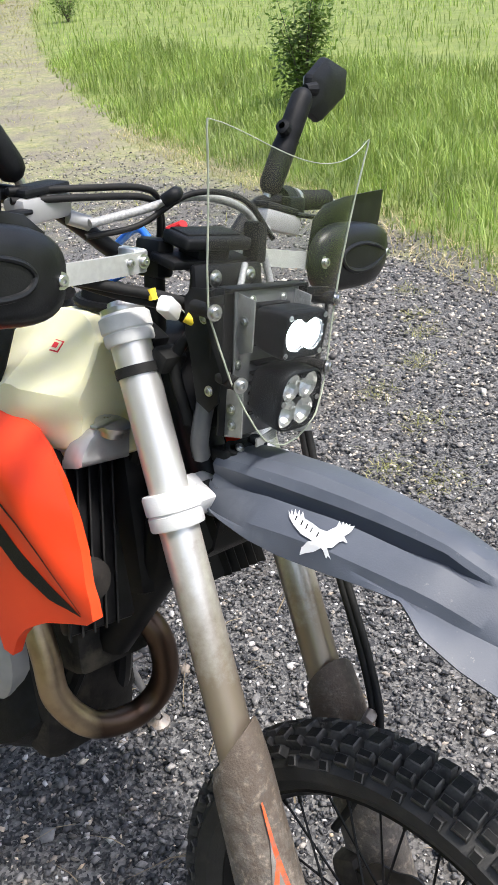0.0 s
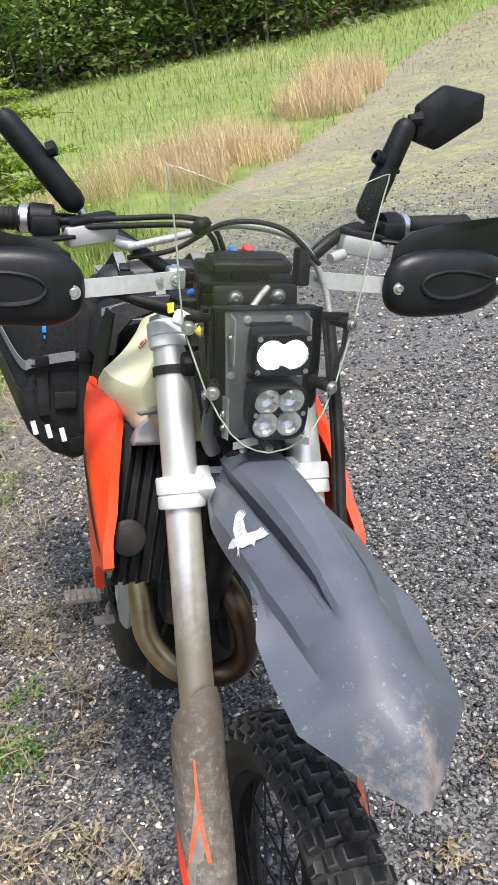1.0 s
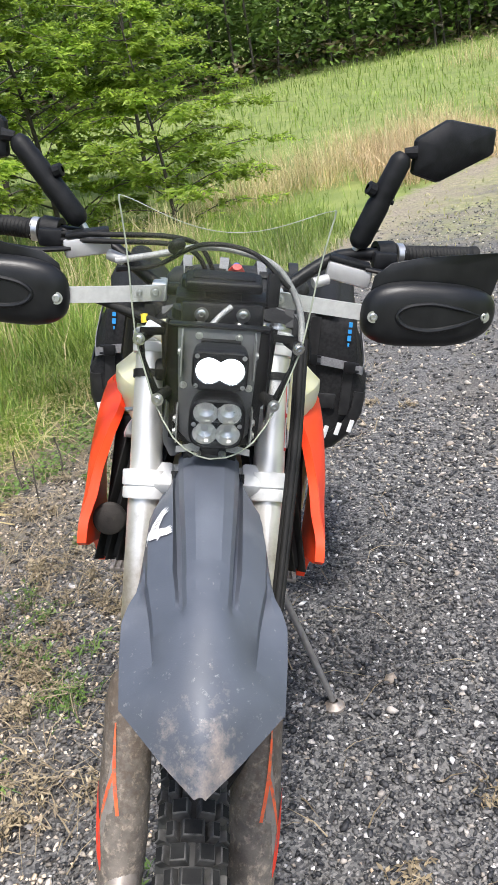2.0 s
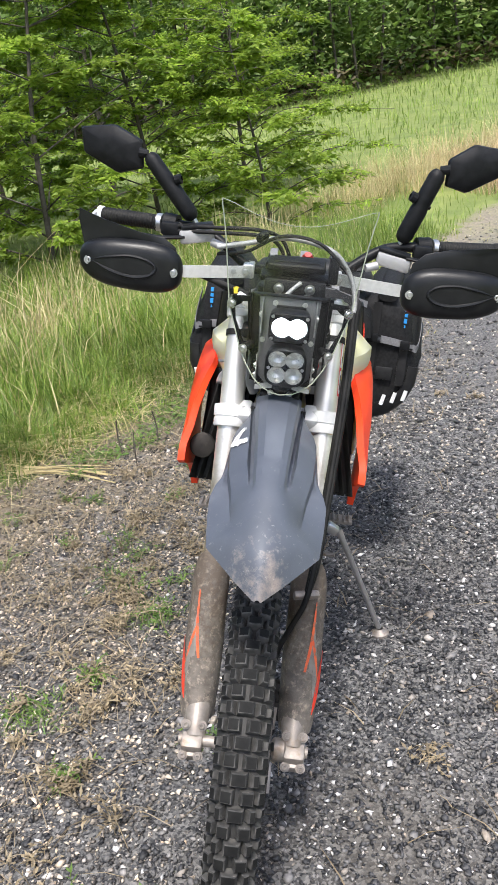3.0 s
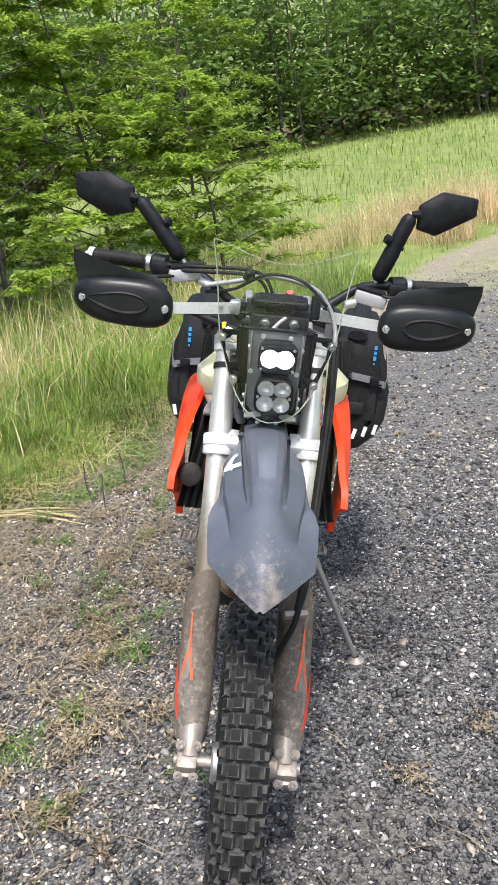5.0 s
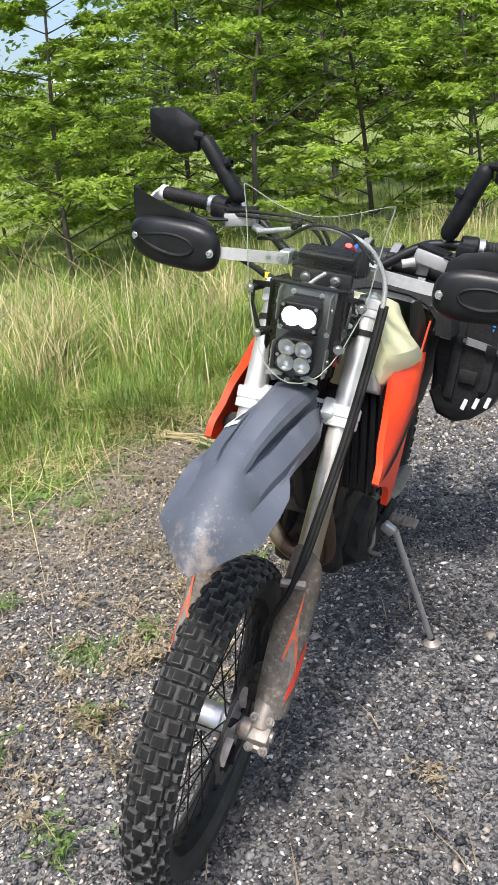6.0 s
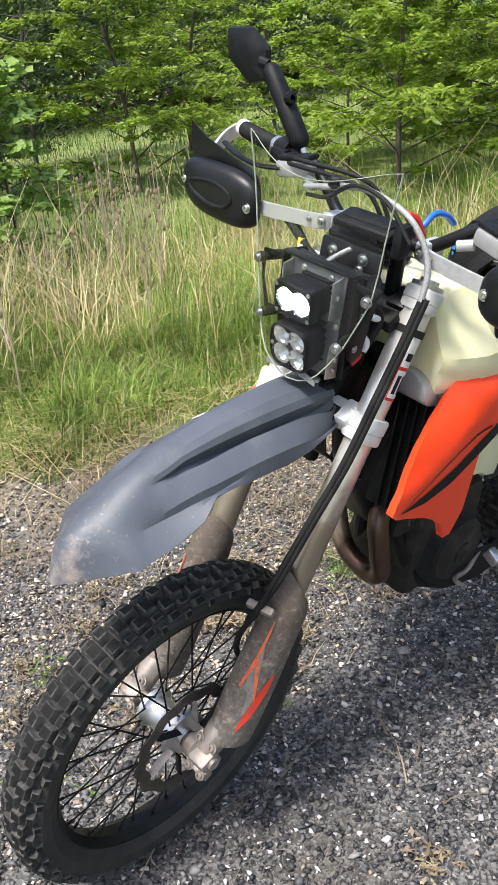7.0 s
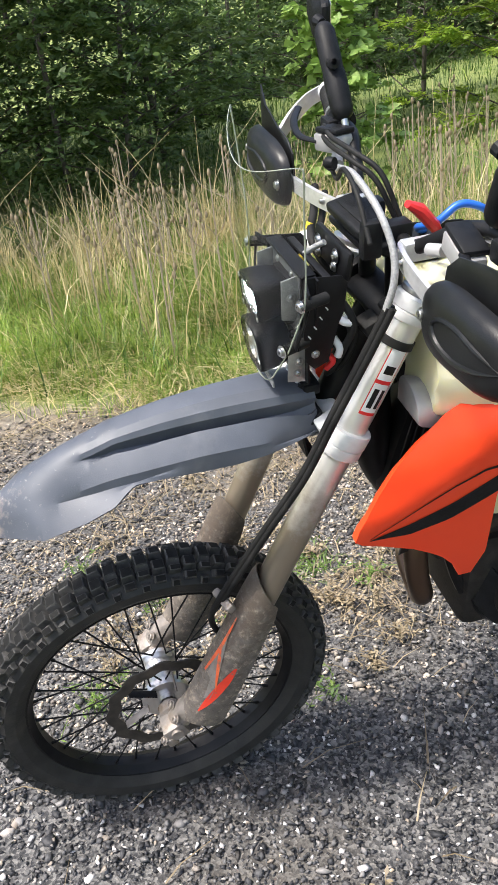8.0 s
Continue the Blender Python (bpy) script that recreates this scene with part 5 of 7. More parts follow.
    box(bm, (x + s * 0.008, AXLE.y - 0.012, AXLE.z - 0.026), (0.04, 0.022, 0.024), 0.004, (25, 0, 0))
    foot = part("axle_foot", bm, DIRTY_ALU, leg, "dirty cast axle clamp")
    for dx, dz in ((-0.014, 0.05), (0.02, 0.05), (-0.012, -0.006), (0.02, -0.006)):
        bm = bmesh.new()
        bolt(bm, (x + s * dx, -0.40 if dz < 0 else -0.372, AXLE.z + dz - 0.014), (0, -0.85, 0.5), 0.007, 0.007)
        part("bolt", bm, DIRTY_ALU, leg)
    return leg


LEGS = {s: fork_leg(s) for s in (1, -1)}


def fork_sticker():
    """A white sticker with a red border round the left leg; its writing as plain black bars."""
    def at(a, z, r):
        c = fork_at(z, 0.1025)
        return c + r * (Vector((math.cos(a), 0, 0)) + math.sin(a) * Vector((0, -RAKE_D.z, RAKE_D.y)))
    for a0, a1, z0, z1, r, material, name in ((-0.42, 0.62, 1.015, 1.128, 0.0271, RED, "sticker"), (-0.36, 0.56, 1.02, 1.066, 0.0274, WHITE, "sticker_field"), (-0.36, 0.56, 1.072, 1.123, 0.0274, WHITE, "sticker_field"),
                                             (-0.28, -0.05, 1.027, 1.058, 0.0277, BLACK_PLASTIC, "bar_print"), (0.1, 0.4, 1.027, 1.058, 0.0277, BLACK_PLASTIC, "bar_print"), (-0.2, 0.4, 1.082, 1.095, 0.0277, BLACK_PLASTIC, "bar_print")):
        bm = bmesh.new()
        skin(bm, [[at(a0 + (a1 - a0) * i / 6, z, r) for i in range(7)] for z in (z0, (z0 + z1) / 2, z1)])
        part(name, bm, material, LEGS[1], "red-edged white sticker with black bars" if name == "sticker" else "", smooth=80)


fork_sticker()


def triple_clamps():
    bm = bmesh.new()
    for s in (1, -1):
        lathe(bm, fork_at(0.938, 0.1025 * s), rake(0.1025 * s), [(0, 0.026), (0, 0.0345), (0.003, 0.036), (0.018, 0.036), (0.019, 0.0345), (0.021, 0.0345), (0.022, 0.037), (0.044, 0.0375), (0.047, 0.036), (0.048, 0.026)], 30)
        box(bm, fork_at(0.968, 0.072 * s, 0.012), (0.03, 0.05, 0.032), 0.005, (25, 0, 0))
    box(bm, fork_at(0.965, 0, 0.0), (0.15, 0.05, 0.03), 0.006, (25, 0, 0))
    part("lower_triple_clamp", bm, CLAMP, bike, "cast aluminium lower fork clamp")
    bm = bmesh.new()
    for s in (1, -1):
        box(bm, fork_at(1.165, 0.072 * s, 0), (0.04, 0.05, 0.026), 0.006, (25, 0, 0))
    box(bm, fork_at(1.155, 0, -0.01), (0.17, 0.06, 0.028), 0.006, (25, 0, 0))
    upper = part("upper_triple_clamp", bm, BLACK_METAL, bike)
    for s in (1, -1):
        bm = bmesh.new()
        lathe(bm, fork_at(1.158, 0.1025 * s), rake(0.1025 * s), [(0, 0.026), (0, 0.0305), (0.004, 0.0325), (0.014, 0.0325), (0.016, 0.031), (0.018, 0.0335), (0.036, 0.0335), (0.04, 0.029)], 28)
        part("fork_collar", bm, CLAMP, upper, "pale cast aluminium fork collar")
    bm = bmesh.new()
    cyl(bm, fork_at(0.96, 0, -0.02), fork_at(1.15, 0, -0.02), 0.032, seg=20)
    part("steering_head", bm, BLACK_METAL, bike)


triple_clamps()


FY = [-0.613, -0.60, -0.577, -0.545, -0.52, -0.48, -0.45, -0.42, -0.385, -0.34, -0.30, -0.25, -0.20, -0.15, -0.10, -0.055]
FZ = [0.864, 0.893, 0.926, 0.947, 0.960, 0.981, 0.993, 1.002, 1.013, 1.022, 1.029, 1.034, 1.037, 1.036, 1.034, 1.029]


def fender_section(y):
    """Half a section across the front mudguard at y: points (x, z) from its spine out to its edge."""
    I = lambda ys, vs: float(np.interp(y, ys, vs))
    zs = I(FY, FZ)
    h = I([-0.613, -0.58, -0.52, -0.45, -0.405, -0.385, -0.368, -0.33, -0.25, -0.15, -0.08, -0.055], [0.006, 0.042, 0.096, 0.103, 0.105, 0.098, 0.09, 0.088, 0.088, 0.087, 0.073, 0.063])
    ze = I([-0.613, -0.577, -0.52, -0.45, -0.405, -0.385, -0.368, -0.34, -0.25, -0.20, -0.10, -0.055], [0.860, 0.876, 0.897, 0.917, 0.936, 0.950, 0.957, 0.955, 0.949, 0.947, 0.954, 0.962])
    ahead = min(max((-0.475 - y) / 0.085, 0), 1)                 # 1: the plain beak
    ahead = ahead * ahead * (3 - 2 * ahead)
    i = min(I([-0.613, -0.46, -0.36, -0.25, -0.12, -0.055], [0.0285, 0.0285, 0.033, 0.040, 0.047, 0.049]), 0.45 * h if y < -0.46 else 0.8 * h)
    zg = zs - min(I([-0.613, -0.52, -0.45, -0.385, -0.30, -0.20, -0.10, -0.055], [0.012, 0.012, 0.017, 0.014, 0.021, 0.025, 0.021, 0.016]), 0.35 * (zs - ze))
    wc = min(I([-0.613, -0.50, -0.42, -0.36, -0.26, -0.15, -0.055], [0.056, 0.056, 0.066, 0.077, 0.083, 0.081, 0.0585]), 0.8 * h if y < -0.46 else 0.95 * h)
    zc = I([-0.52, -0.50, -0.46, -0.43, -0.40, -0.37, -0.34, -0.26, -0.20, -0.15, -0.06], [0.926, 0.934, 0.945, 0.953, 0.961, 0.967, 0.970, 0.976, 0.973, 0.969, 0.963])
    d = I([-0.613, -0.458, -0.44, -0.40, -0.33, -0.20, -0.09, -0.055], [0, 0, 0.002, 0.013, 0.022, 0.025, 0.022, 0.014])
    ws = I([-0.475, -0.43, -0.36, -0.25, -0.12, -0.055], [0.003, 0.007, 0.012, 0.009, 0.008, 0.007])
    d2 = I([-0.613, -0.535, -0.50, -0.42, -0.37, -0.33, -0.28], [0, 0, 0.003, 0.013, 0.014, 0.011, 0.008])
    e2 = min(I([-0.5, -0.36, -0.30], [0.003, 0.003, 0.002]), (h - wc) * 0.3)
    line = lambda x: zg + (zc - zg) * (x - i) / (wc - i) + 0.0015 * math.sin(math.pi * (x - i) / (wc - i))
    under = 0.006 * min(d / 0.015, 1)
    x6 = min(i + ws, wc - 0.006)
    row = [(0, zs), (i * 0.5, zs - 0.1 * (zs - zg)), (i * 0.85, zs - 0.5 * (zs - zg)), (i, zg), (i + 0.0008 - under, line(i) - d), (i + ws * 0.45, line(i + ws * 0.45) - d), (x6, line(x6) - d * 0.22),
           ((x6 + wc) / 2, line((x6 + wc) / 2) - d * 0.06), (wc, zc), (wc + e2, zc - d2), ((wc + h) / 2 + e2 / 2, (zc - d2 + ze) / 2 + 0.2 * d2), (h, ze)]
    even = [h * k for k in (0, 0.13, 0.23, 0.28, 0.3, 0.34, 0.41, 0.5, 0.62, 0.68, 0.84, 1.0)]
    fade = min(max((-0.40 - y) / 0.085, 0), 1)                  # the spine's edge dies out before the beak
    fade = fade * fade * (3 - 2 * fade)
    for k in range(1, 8):
        u = wc * even[k] / even[8]
        row[k] = ((1 - fade) * row[k][0] + fade * u, (1 - fade) * row[k][1] + fade * (zs - (zs - zc) * (u / wc) ** 1.9))
    return [((1 - ahead) * x + ahead * u, (1 - ahead) * z + ahead * (zs - (zs - ze) * (u / h) ** 1.9)) for (x, z), u in zip(row, even)]


def fender():
    """The front mudguard: a raised spine, two lower flanks with sharp grooves, a broad pointed beak."""
    ys = list(np.linspace(-0.055, -0.36, 26)) + list(np.linspace(-0.366, -0.5, 26)) + [-0.51, -0.52, -0.535, -0.55, -0.565, -0.577, -0.587, -0.596, -0.603, -0.609, -0.613]
    rows = []
    for y in ys:
        prof = fender_section(y)
        rows.append([Vector((-a, y, b)) for a, b in prof[::-1]] + [Vector((a, y, b)) for a, b in prof[1:]])
    bm = bmesh.new()
    skin(bm, rows)
    thicken(bm, 0.003)
    f = part("front_fender", bm, FENDER_GREY, bike, "scratched dark grey plastic front mudguard, mud at its tip", smooth=22)
    bm = bmesh.new()
    box(bm, (0, -0.058, 1.022), (0.085, 0.03, 0.02), 0.005)
    for s in (1, -1):
        lathe(bm, (0.024 * s, -0.066, 1.028), (0, -0.5, 0.85), [(0, 0.014), (0.006, 0.013), (0.006, 0.007)], 16)
    part("fender_mount", bm, BLACK_PLASTIC, f)
    for s in (1, -1):
        bm = bmesh.new()
        bolt(bm, (0.02 * s, -0.074, 1.033), (0, -0.6, 0.8), 0.0045, 0.006)
        part("bolt", bm, STEEL, f)
    # white vinyl decal: a jagged spread shape on the right flank
    shape = [(-0.0609, -0.1917), (-0.0653, -0.199), (-0.0589, -0.1954), (-0.0649, -0.2028), (-0.0571, -0.1996), (-0.0635, -0.2068), (-0.0564, -0.2048), (-0.0631, -0.2116), (-0.0567, -0.2102), (-0.0638, -0.2184), (-0.0658, -0.2318), (-0.0685, -0.2446), (-0.0686, -0.2545), (-0.0595, -0.2608), (-0.0519, -0.2592), (-0.0554, -0.2647), (-0.0502, -0.2631), (-0.0538, -0.2681), (-0.0497, -0.2675), (-0.0521, -0.271), (-0.0493, -0.2725), (-0.0523, -0.2744), (-0.049, -0.2782), (-0.0571, -0.2794), (-0.0653, -0.2761), (-0.0696, -0.2843), (-0.0698, -0.2781), (-0.0722, -0.2746), (-0.0804, -0.2712), (-0.0826, -0.2658), (-0.0846, -0.2744), (-0.0842, -0.269), (-0.0852, -0.2681), (-0.0838, -0.2622), (-0.0835, -0.2585), (-0.0849, -0.2494), (-0.0858, -0.2397), (-0.0866, -0.232), (-0.0846, -0.2323), (-0.0828, -0.2388), (-0.0817, -0.246), (-0.0805, -0.2393), (-0.0784, -0.2252), (-0.0732, -0.2106), (-0.0679, -0.1996)]

    def flank(x, y, up):
        sec = fender_section(y)
        sec = sec[:4] + sec[6:]
        return float(np.interp(abs(x), [p[0] for p in sec], [p[1] for p in sec])) + up
    bm = bmesh.new()
    g = bmesh.new()
    g.faces.new([g.verts.new((a, b, 0)) for a, b in shape])
    bmesh.ops.triangulate(g, faces=g.faces[:])
    bmesh.ops.subdivide_edges(g, edges=g.edges[:], cuts=3, use_grid_fill=True)
    vm = {v: bm.verts.new((v.co.x, v.co.y, flank(v.co.x, v.co.y, 0.0035))) for v in g.verts}
    for q in g.faces:
        bm.faces.new([vm[v] for v in q.verts])
    g.free()
    part("decal", bm, WHITE, f, "jagged white vinyl decal", smooth=60)
    for k, (x, y) in enumerate(((-0.0669, -0.2085), (-0.0692, -0.219), (-0.0709, -0.2277), (-0.0725, -0.2358), (-0.0747, -0.2464))):     # its lettering, as bars
        bm = bmesh.new()
        bm.faces.new([bm.verts.new((x + a, y + b, flank(x + a, y + b, 0.0042))) for a, b in ((-0.0025, -0.0012), (0.0025, -0.0004), (0.0025, 0.0014), (-0.0025, 0.0006))])
        part("lettering", bm, BLACK_PLASTIC, f, smooth=0)
    bm = bmesh.new()      # dark inner guard below the clamp
    rows = [[Vector((xx, y, z)) for xx in (-0.06, -0.03, 0, 0.03, 0.06)] for y, z in ((-0.05, 0.99), (-0.085, 0.95), (-0.075, 0.9), (-0.045, 0.87))]
    skin(bm, rows)
    thicken(bm, 0.004)
    part("inner_guard", bm, BLACK_PLASTIC, f)
    return f


fender()


# ---- handlebar and what is on it ----
def handlebar():
    bm = bmesh.new()
    half = [(0, 0.06, 1.262), (0.06, 0.06, 1.262), (0.10, 0.064, 1.268), (0.17, 0.085, 1.315), (0.22, 0.1, 1.332), (0.31, 0.108, 1.336), (0.445, 0.15, 1.337)]
    pts = spline([(-x, y, z) for x, y, z in half[:0:-1]] + half, 6)
    sweep(bm, pts, 0.011, 14)
    bar = part("handlebar", bm, BLACK_METAL, bike, "black tapered handlebar with grips and levers", m=pose(0, 0.015, 0))
    for s in (1, -1):
        bm = bmesh.new()
        p, q = Vector((0.305 * s, 0.107, 1.336)), Vector((0.438 * s, 0.148, 1.337))
        d = (q - p).normalized()
        prof = [(0, 0.012), (0, 0.019), (0.006, 0.019), (0.008, 0.0165)]
        for k in range(18):
            a = 0.012 + k * 0.0068
            prof += [(a, 0.0155), (a + 0.002, 0.0168), (a + 0.0045, 0.0168), (a + 0.006, 0.0155)]
        lathe(bm, p, d, prof + [(0.14, 0.0155), (0.14, 0.004)], 20)
        part("grip", bm, BLACK_RUBBER, bar, "ribbed black rubber grip")
        bm = bmesh.new()
        lathe(bm, q, d, [(0, 0.016), (0.004, 0.018), (0.012, 0.018), (0.014, 0.008), (0.014, 0.0)], 20)
        part("bar_end", bm, WHITE if s < 0 else BLACK_RUBBER, bar)
        # switch block and lever perch
        bm = bmesh.new()
        lathe(bm, (0.262 * s, 0.105, 1.336), (s, 0.25, 0), [(0, 0.012), (0, 0.021), (0.03, 0.023), (0.034, 0.02), (0.036, 0.012)], 20)
        box(bm, (0.276 * s, 0.088, 1.328), (0.04, 0.03, 0.03), 0.006)
        part("switch_block", bm, BLACK_PLASTIC, bar)
        bm = bmesh.new()
        lathe(bm, (0.296 * s, 0.106, 1.336), (s, 0.25, 0), [(0, 0.012), (0, 0.02), (0.012, 0.02), (0.012, 0.012)], 20)
        part("throttle_collar", bm, SILVER, bar)
        bm = bmesh.new()   # master cylinder
        dz = -0.016 if s > 0 else 0.0
        box(bm, (0.215 * s, 0.066, 1.322 + dz), (0.075, 0.035, 0.03), 0.006, (0, 10 * s, -8 * s))
        cyl(bm, (0.18 * s, 0.058, 1.312 + dz), (0.155 * s, 0.05, 1.305 + dz), 0.009)
        part("master_cylinder", bm, DULL_METAL, bar, "silver hydraulic master cylinder")
        bm = bmesh.new()
        box(bm, (0.215 * s, 0.068, 1.342 + dz), (0.07, 0.037, 0.01), 0.004, (0, 10 * s, -8 * s))
        part("reservoir_lid", bm, BLACK_PLASTIC, bar)
        bm = bmesh.new()
        sweep(bm, spline([(0.24 * s, 0.05, 1.318), (0.29 * s, 0.035, 1.315), (0.36 * s, 0.05, 1.318), (0.43 * s, 0.085, 1.32)], 6), [0.007] * 19, 10, flat=0.6)
        part("lever", bm, BLACK_METAL, bar)
    return bar


handlebar()


def hand_guard(s):
    """A wrap-round hand guard: moulded shield, upright deflector, aluminium bar. Built for the left side, mirrored by s."""
    def P(x, y, z):
        return Vector((s * x, y + 0.025 + 0.008 * s, z))
    bm = bmesh.new()
    # moulded shield: an oval dish, bulging ahead
    cx, cz, rx, rz = 0.345, 1.258, 0.113, 0.053
    rows = []
    for f, out in ((1.0, 0.0), (0.985, 0.008), (0.93, 0.016), (0.8, 0.0225), (0.62, 0.026), (0.4, 0.0275), (0.2, 0.028), (0.02, 0.028)):
        row = []
        for k in range(36):
            a = 2 * math.pi * k / 36
            e = 0.72
            c, t = math.cos(a), math.sin(a)
            xx = cx + rx * f * math.copysign(abs(c) ** e, c)
            zz = cz + rz * f * math.copysign(abs(t) ** e, t) * (1 - 0.12 * c) + 0.006 * c * f
            yy = -0.004 - out + 0.9 * max(xx - 0.36, 0) ** 2 * 6 * 0.3
            row.append(P(xx, yy, zz))
        rows.append(row)
    skin(bm, rows, close=True, cap=True)
    g = part("hand_guard", bm, BLACK_GUARD, bike, "scuffed black plastic hand guard", smooth=50)
    bm = bmesh.new()   # teardrop lip on the face, pointed outwards
    lip = [(0.424, 1.263), (0.385, 1.247), (0.34, 1.237), (0.302, 1.242), (0.287, 1.258), (0.302, 1.273), (0.34, 1.28), (0.385, 1.275), (0.424, 1.265)]
    loop = spline([P(x, -0.004 - np.interp(max(abs(x - cx) / rx, abs(z - cz) / rz), [0, 0.4, 0.62, 0.8], [0.028, 0.0275, 0.026, 0.0225]) + 1.62 * max(x - 0.36, 0) ** 2, z) for x, z in lip], 6)
    low = len(loop) // 2
    sweep(bm, loop, [0.001 + 0.0032 * min(1, k / 6, (len(loop) - 1 - k) / 6) * (1.0 if k < low else 0.75) for k in range(len(loop))], 8)
    part("rib", bm, BLACK_GUARD, g)
    bm = bmesh.new()   # deflector behind the shield
    outline = [(0.243, 1.262), (0.25, 1.30), (0.275, 1.318), (0.325, 1.325), (0.40, 1.343), (0.462, 1.362), (0.463, 1.34), (0.45, 1.29), (0.443, 1.23), (0.40, 1.215), (0.28, 1.215)]
    if s > 0:      # the left one stands taller at its inner end
        outline = [(0.243, 1.262), (0.25, 1.312), (0.275, 1.335), (0.325, 1.347), (0.40, 1.357)] + outline[5:]
    plate(bm, outline, 0.003, lambda u, v, w: P(u, 0.004 + w + 1.6 * max(u - 0.36, 0) ** 2, v), 0.001)
    part("deflector", bm, BLACK_GUARD, g)
    bm = bmesh.new()   # aluminium backbone
    pts = [P(0.085, 0.03, 1.262), P(0.10, 0.018, 1.262), P(0.16, 0.008, 1.258), P(0.25, 0.003, 1.252), P(0.33, 0.006, 1.25), P(0.42, 0.03, 1.255), P(0.455, 0.07, 1.285), P(0.458, 0.11, 1.32), P(0.452, 0.14, 1.336)]
    cs = spline(pts, 4)
    rows = []
    for i, p in enumerate(cs):
        d = (cs[min(i + 1, len(cs) - 1)] - cs[max(i - 1, 0)]).normalized()
        up = Vector((0, 0, 1)) - d * d.z
        up.normalize()
        sd = d.cross(up)
        h, w = 0.0125, 0.0035
        rows.append([p + up * h + sd * w, p + up * h - sd * w, p - up * h - sd * w, p - up * h + sd * w])
    skin(bm, rows, close=True, cap=True)
    part("backbone", bm, ALU, g, "flat aluminium guard bar with bolt holes")
    bm = bmesh.new()   # bar clamp
    box(bm, P(0.095, 0.05, 1.262), (0.024, 0.055, 0.03), 0.004)
    part("guard_clamp", bm, ALU, g)
    for p, r in ((P(0.25, -0.024, 1.252), 0.0065), (P(0.432, -0.016, 1.262), 0.0065), (P(0.10, 0.013, 1.263), 0.006), (P(0.125, 0.009, 1.262), 0.004)):
        bm = bmesh.new()
        bolt(bm, p, (0, -1, 0.1), r, 0.006)
        part("bolt", bm, STEEL, g)
    return g


for s in (1, -1):
    hand_guard(s)


def mirror(s):
    """A folding mirror: ball stem, jointed arm, faceted shell with the glass behind."""
    corner = [(-0.489, 1.52), (-0.41, 1.531), (-0.346, 1.503), (-0.343, 1.447), (-0.4, 1.431), (-0.482, 1.468)] if s < 0 else [(0.44, 1.548), (0.353, 1.556), (0.301, 1.522), (0.301, 1.469), (0.349, 1.457), (0.442, 1.508)]
    a, b = (Vector((-0.226, 0.105, 1.352)), Vector((-0.332, 0.108, 1.478))) if s < 0 else (Vector((0.228, 0.113, 1.345)), Vector((0.285, 0.1, 1.5)))
    bm = bmesh.new()
    d = (b - a).normalized()
    L = (b - a).length
    pts = [a + d * (L * f) for f in (0, 0.04, 0.1, 0.45, 0.5, 0.55, 0.6, 0.92, 0.97, 1.0)]
    sweep(bm, pts, [0.009, 0.016, 0.019, 0.0195, 0.018, 0.018, 0.0185, 0.0178, 0.014, 0.009], 16, flat=0.95)
    m = part("mirror", bm, BLACK_PLASTIC, bike, "black folding rear-view mirror on a jointed arm")
    bm = bmesh.new()
    cyl(bm, a + d * L * 0.52 + Vector((-0.02, -0.004, 0.008)), a + d * L * 0.52 + Vector((0.02, -0.004, -0.004)), 0.004, seg=10)
    lathe(bm, a + d * L * 0.56 + Vector((-0.016 * s if s > 0 else 0.016, -0.006, 0.008)), (-0.9 * s, -0.2, 0.35), [(0, 0.005), (0, 0.011), (0.012, 0.011), (0.014, 0.005)], 10)
    part("clamp_knob", bm, BLACK_PLASTIC, m)
    bm = bmesh.new()
    cyl(bm, a - d * 0.03 + Vector((0, 0, -0.008)), a, 0.006, seg=10)
    lathe(bm, a - Vector((0, 0, 0.03)), (0, 0, 1), [(0, 0.011), (0.008, 0.011), (0.01, 0.006)], 8)
    part("mirror_stem", bm, STEEL, m)
    c = sum((Vector((x, 0, z)) for x, z in corner), Vector()) / 6
    bm = bmesh.new()
    y0 = 0.112
    back = lambda x: 0.22 * (abs(x) - 0.32)      # the outer end is swept back
    rows = []
    for f, y in ((0.94, y0 + 0.011), (1.0, y0 + 0.007), (1.0, y0 + 0.002), (0.95, y0 - 0.005), (0.66, y0 - 0.013), (0.3, y0 - 0.016)):
        row = []
        for i in range(6):
            p, q = Vector((corner[i][0], 0, corner[i][1])), Vector((corner[(i + 1) % 6][0], 0, corner[(i + 1) % 6][1]))
            for g in (0.06, 0.5, 0.94):
                k = c + (p.lerp(q, g) - c) * f
                row.append(Vector((k.x, y + back(k.x), k.z)))
        rows.append(row)
    skin(bm, rows, close=True, cap=True)
    shell = part("mirror_shell", bm, BLACK_PLASTIC, m, smooth=25)
    bm = bmesh.new()
    plate(bm, [(c.x + (x - c.x) * 0.9, c.z + (z - c.z) * 0.9) for x, z in corner], 0.0015, lambda u, v, w: Vector((u, y0 + 0.0115 + w + back(u), v)))
    part("mirror_glass", bm, CHROME, m, smooth=0)
    bm = bmesh.new()
    end = c + (b - Vector((0, b.y, 0)) - c) * 0.75
    sweep(bm, [b, Vector((end.x, y0 - 0.012 + back(end.x), end.z))], [0.008, 0.011], 10)
    part("mirror_joint", bm, BLACK_PLASTIC, m)


for s in (1, -1):
    mirror(s)


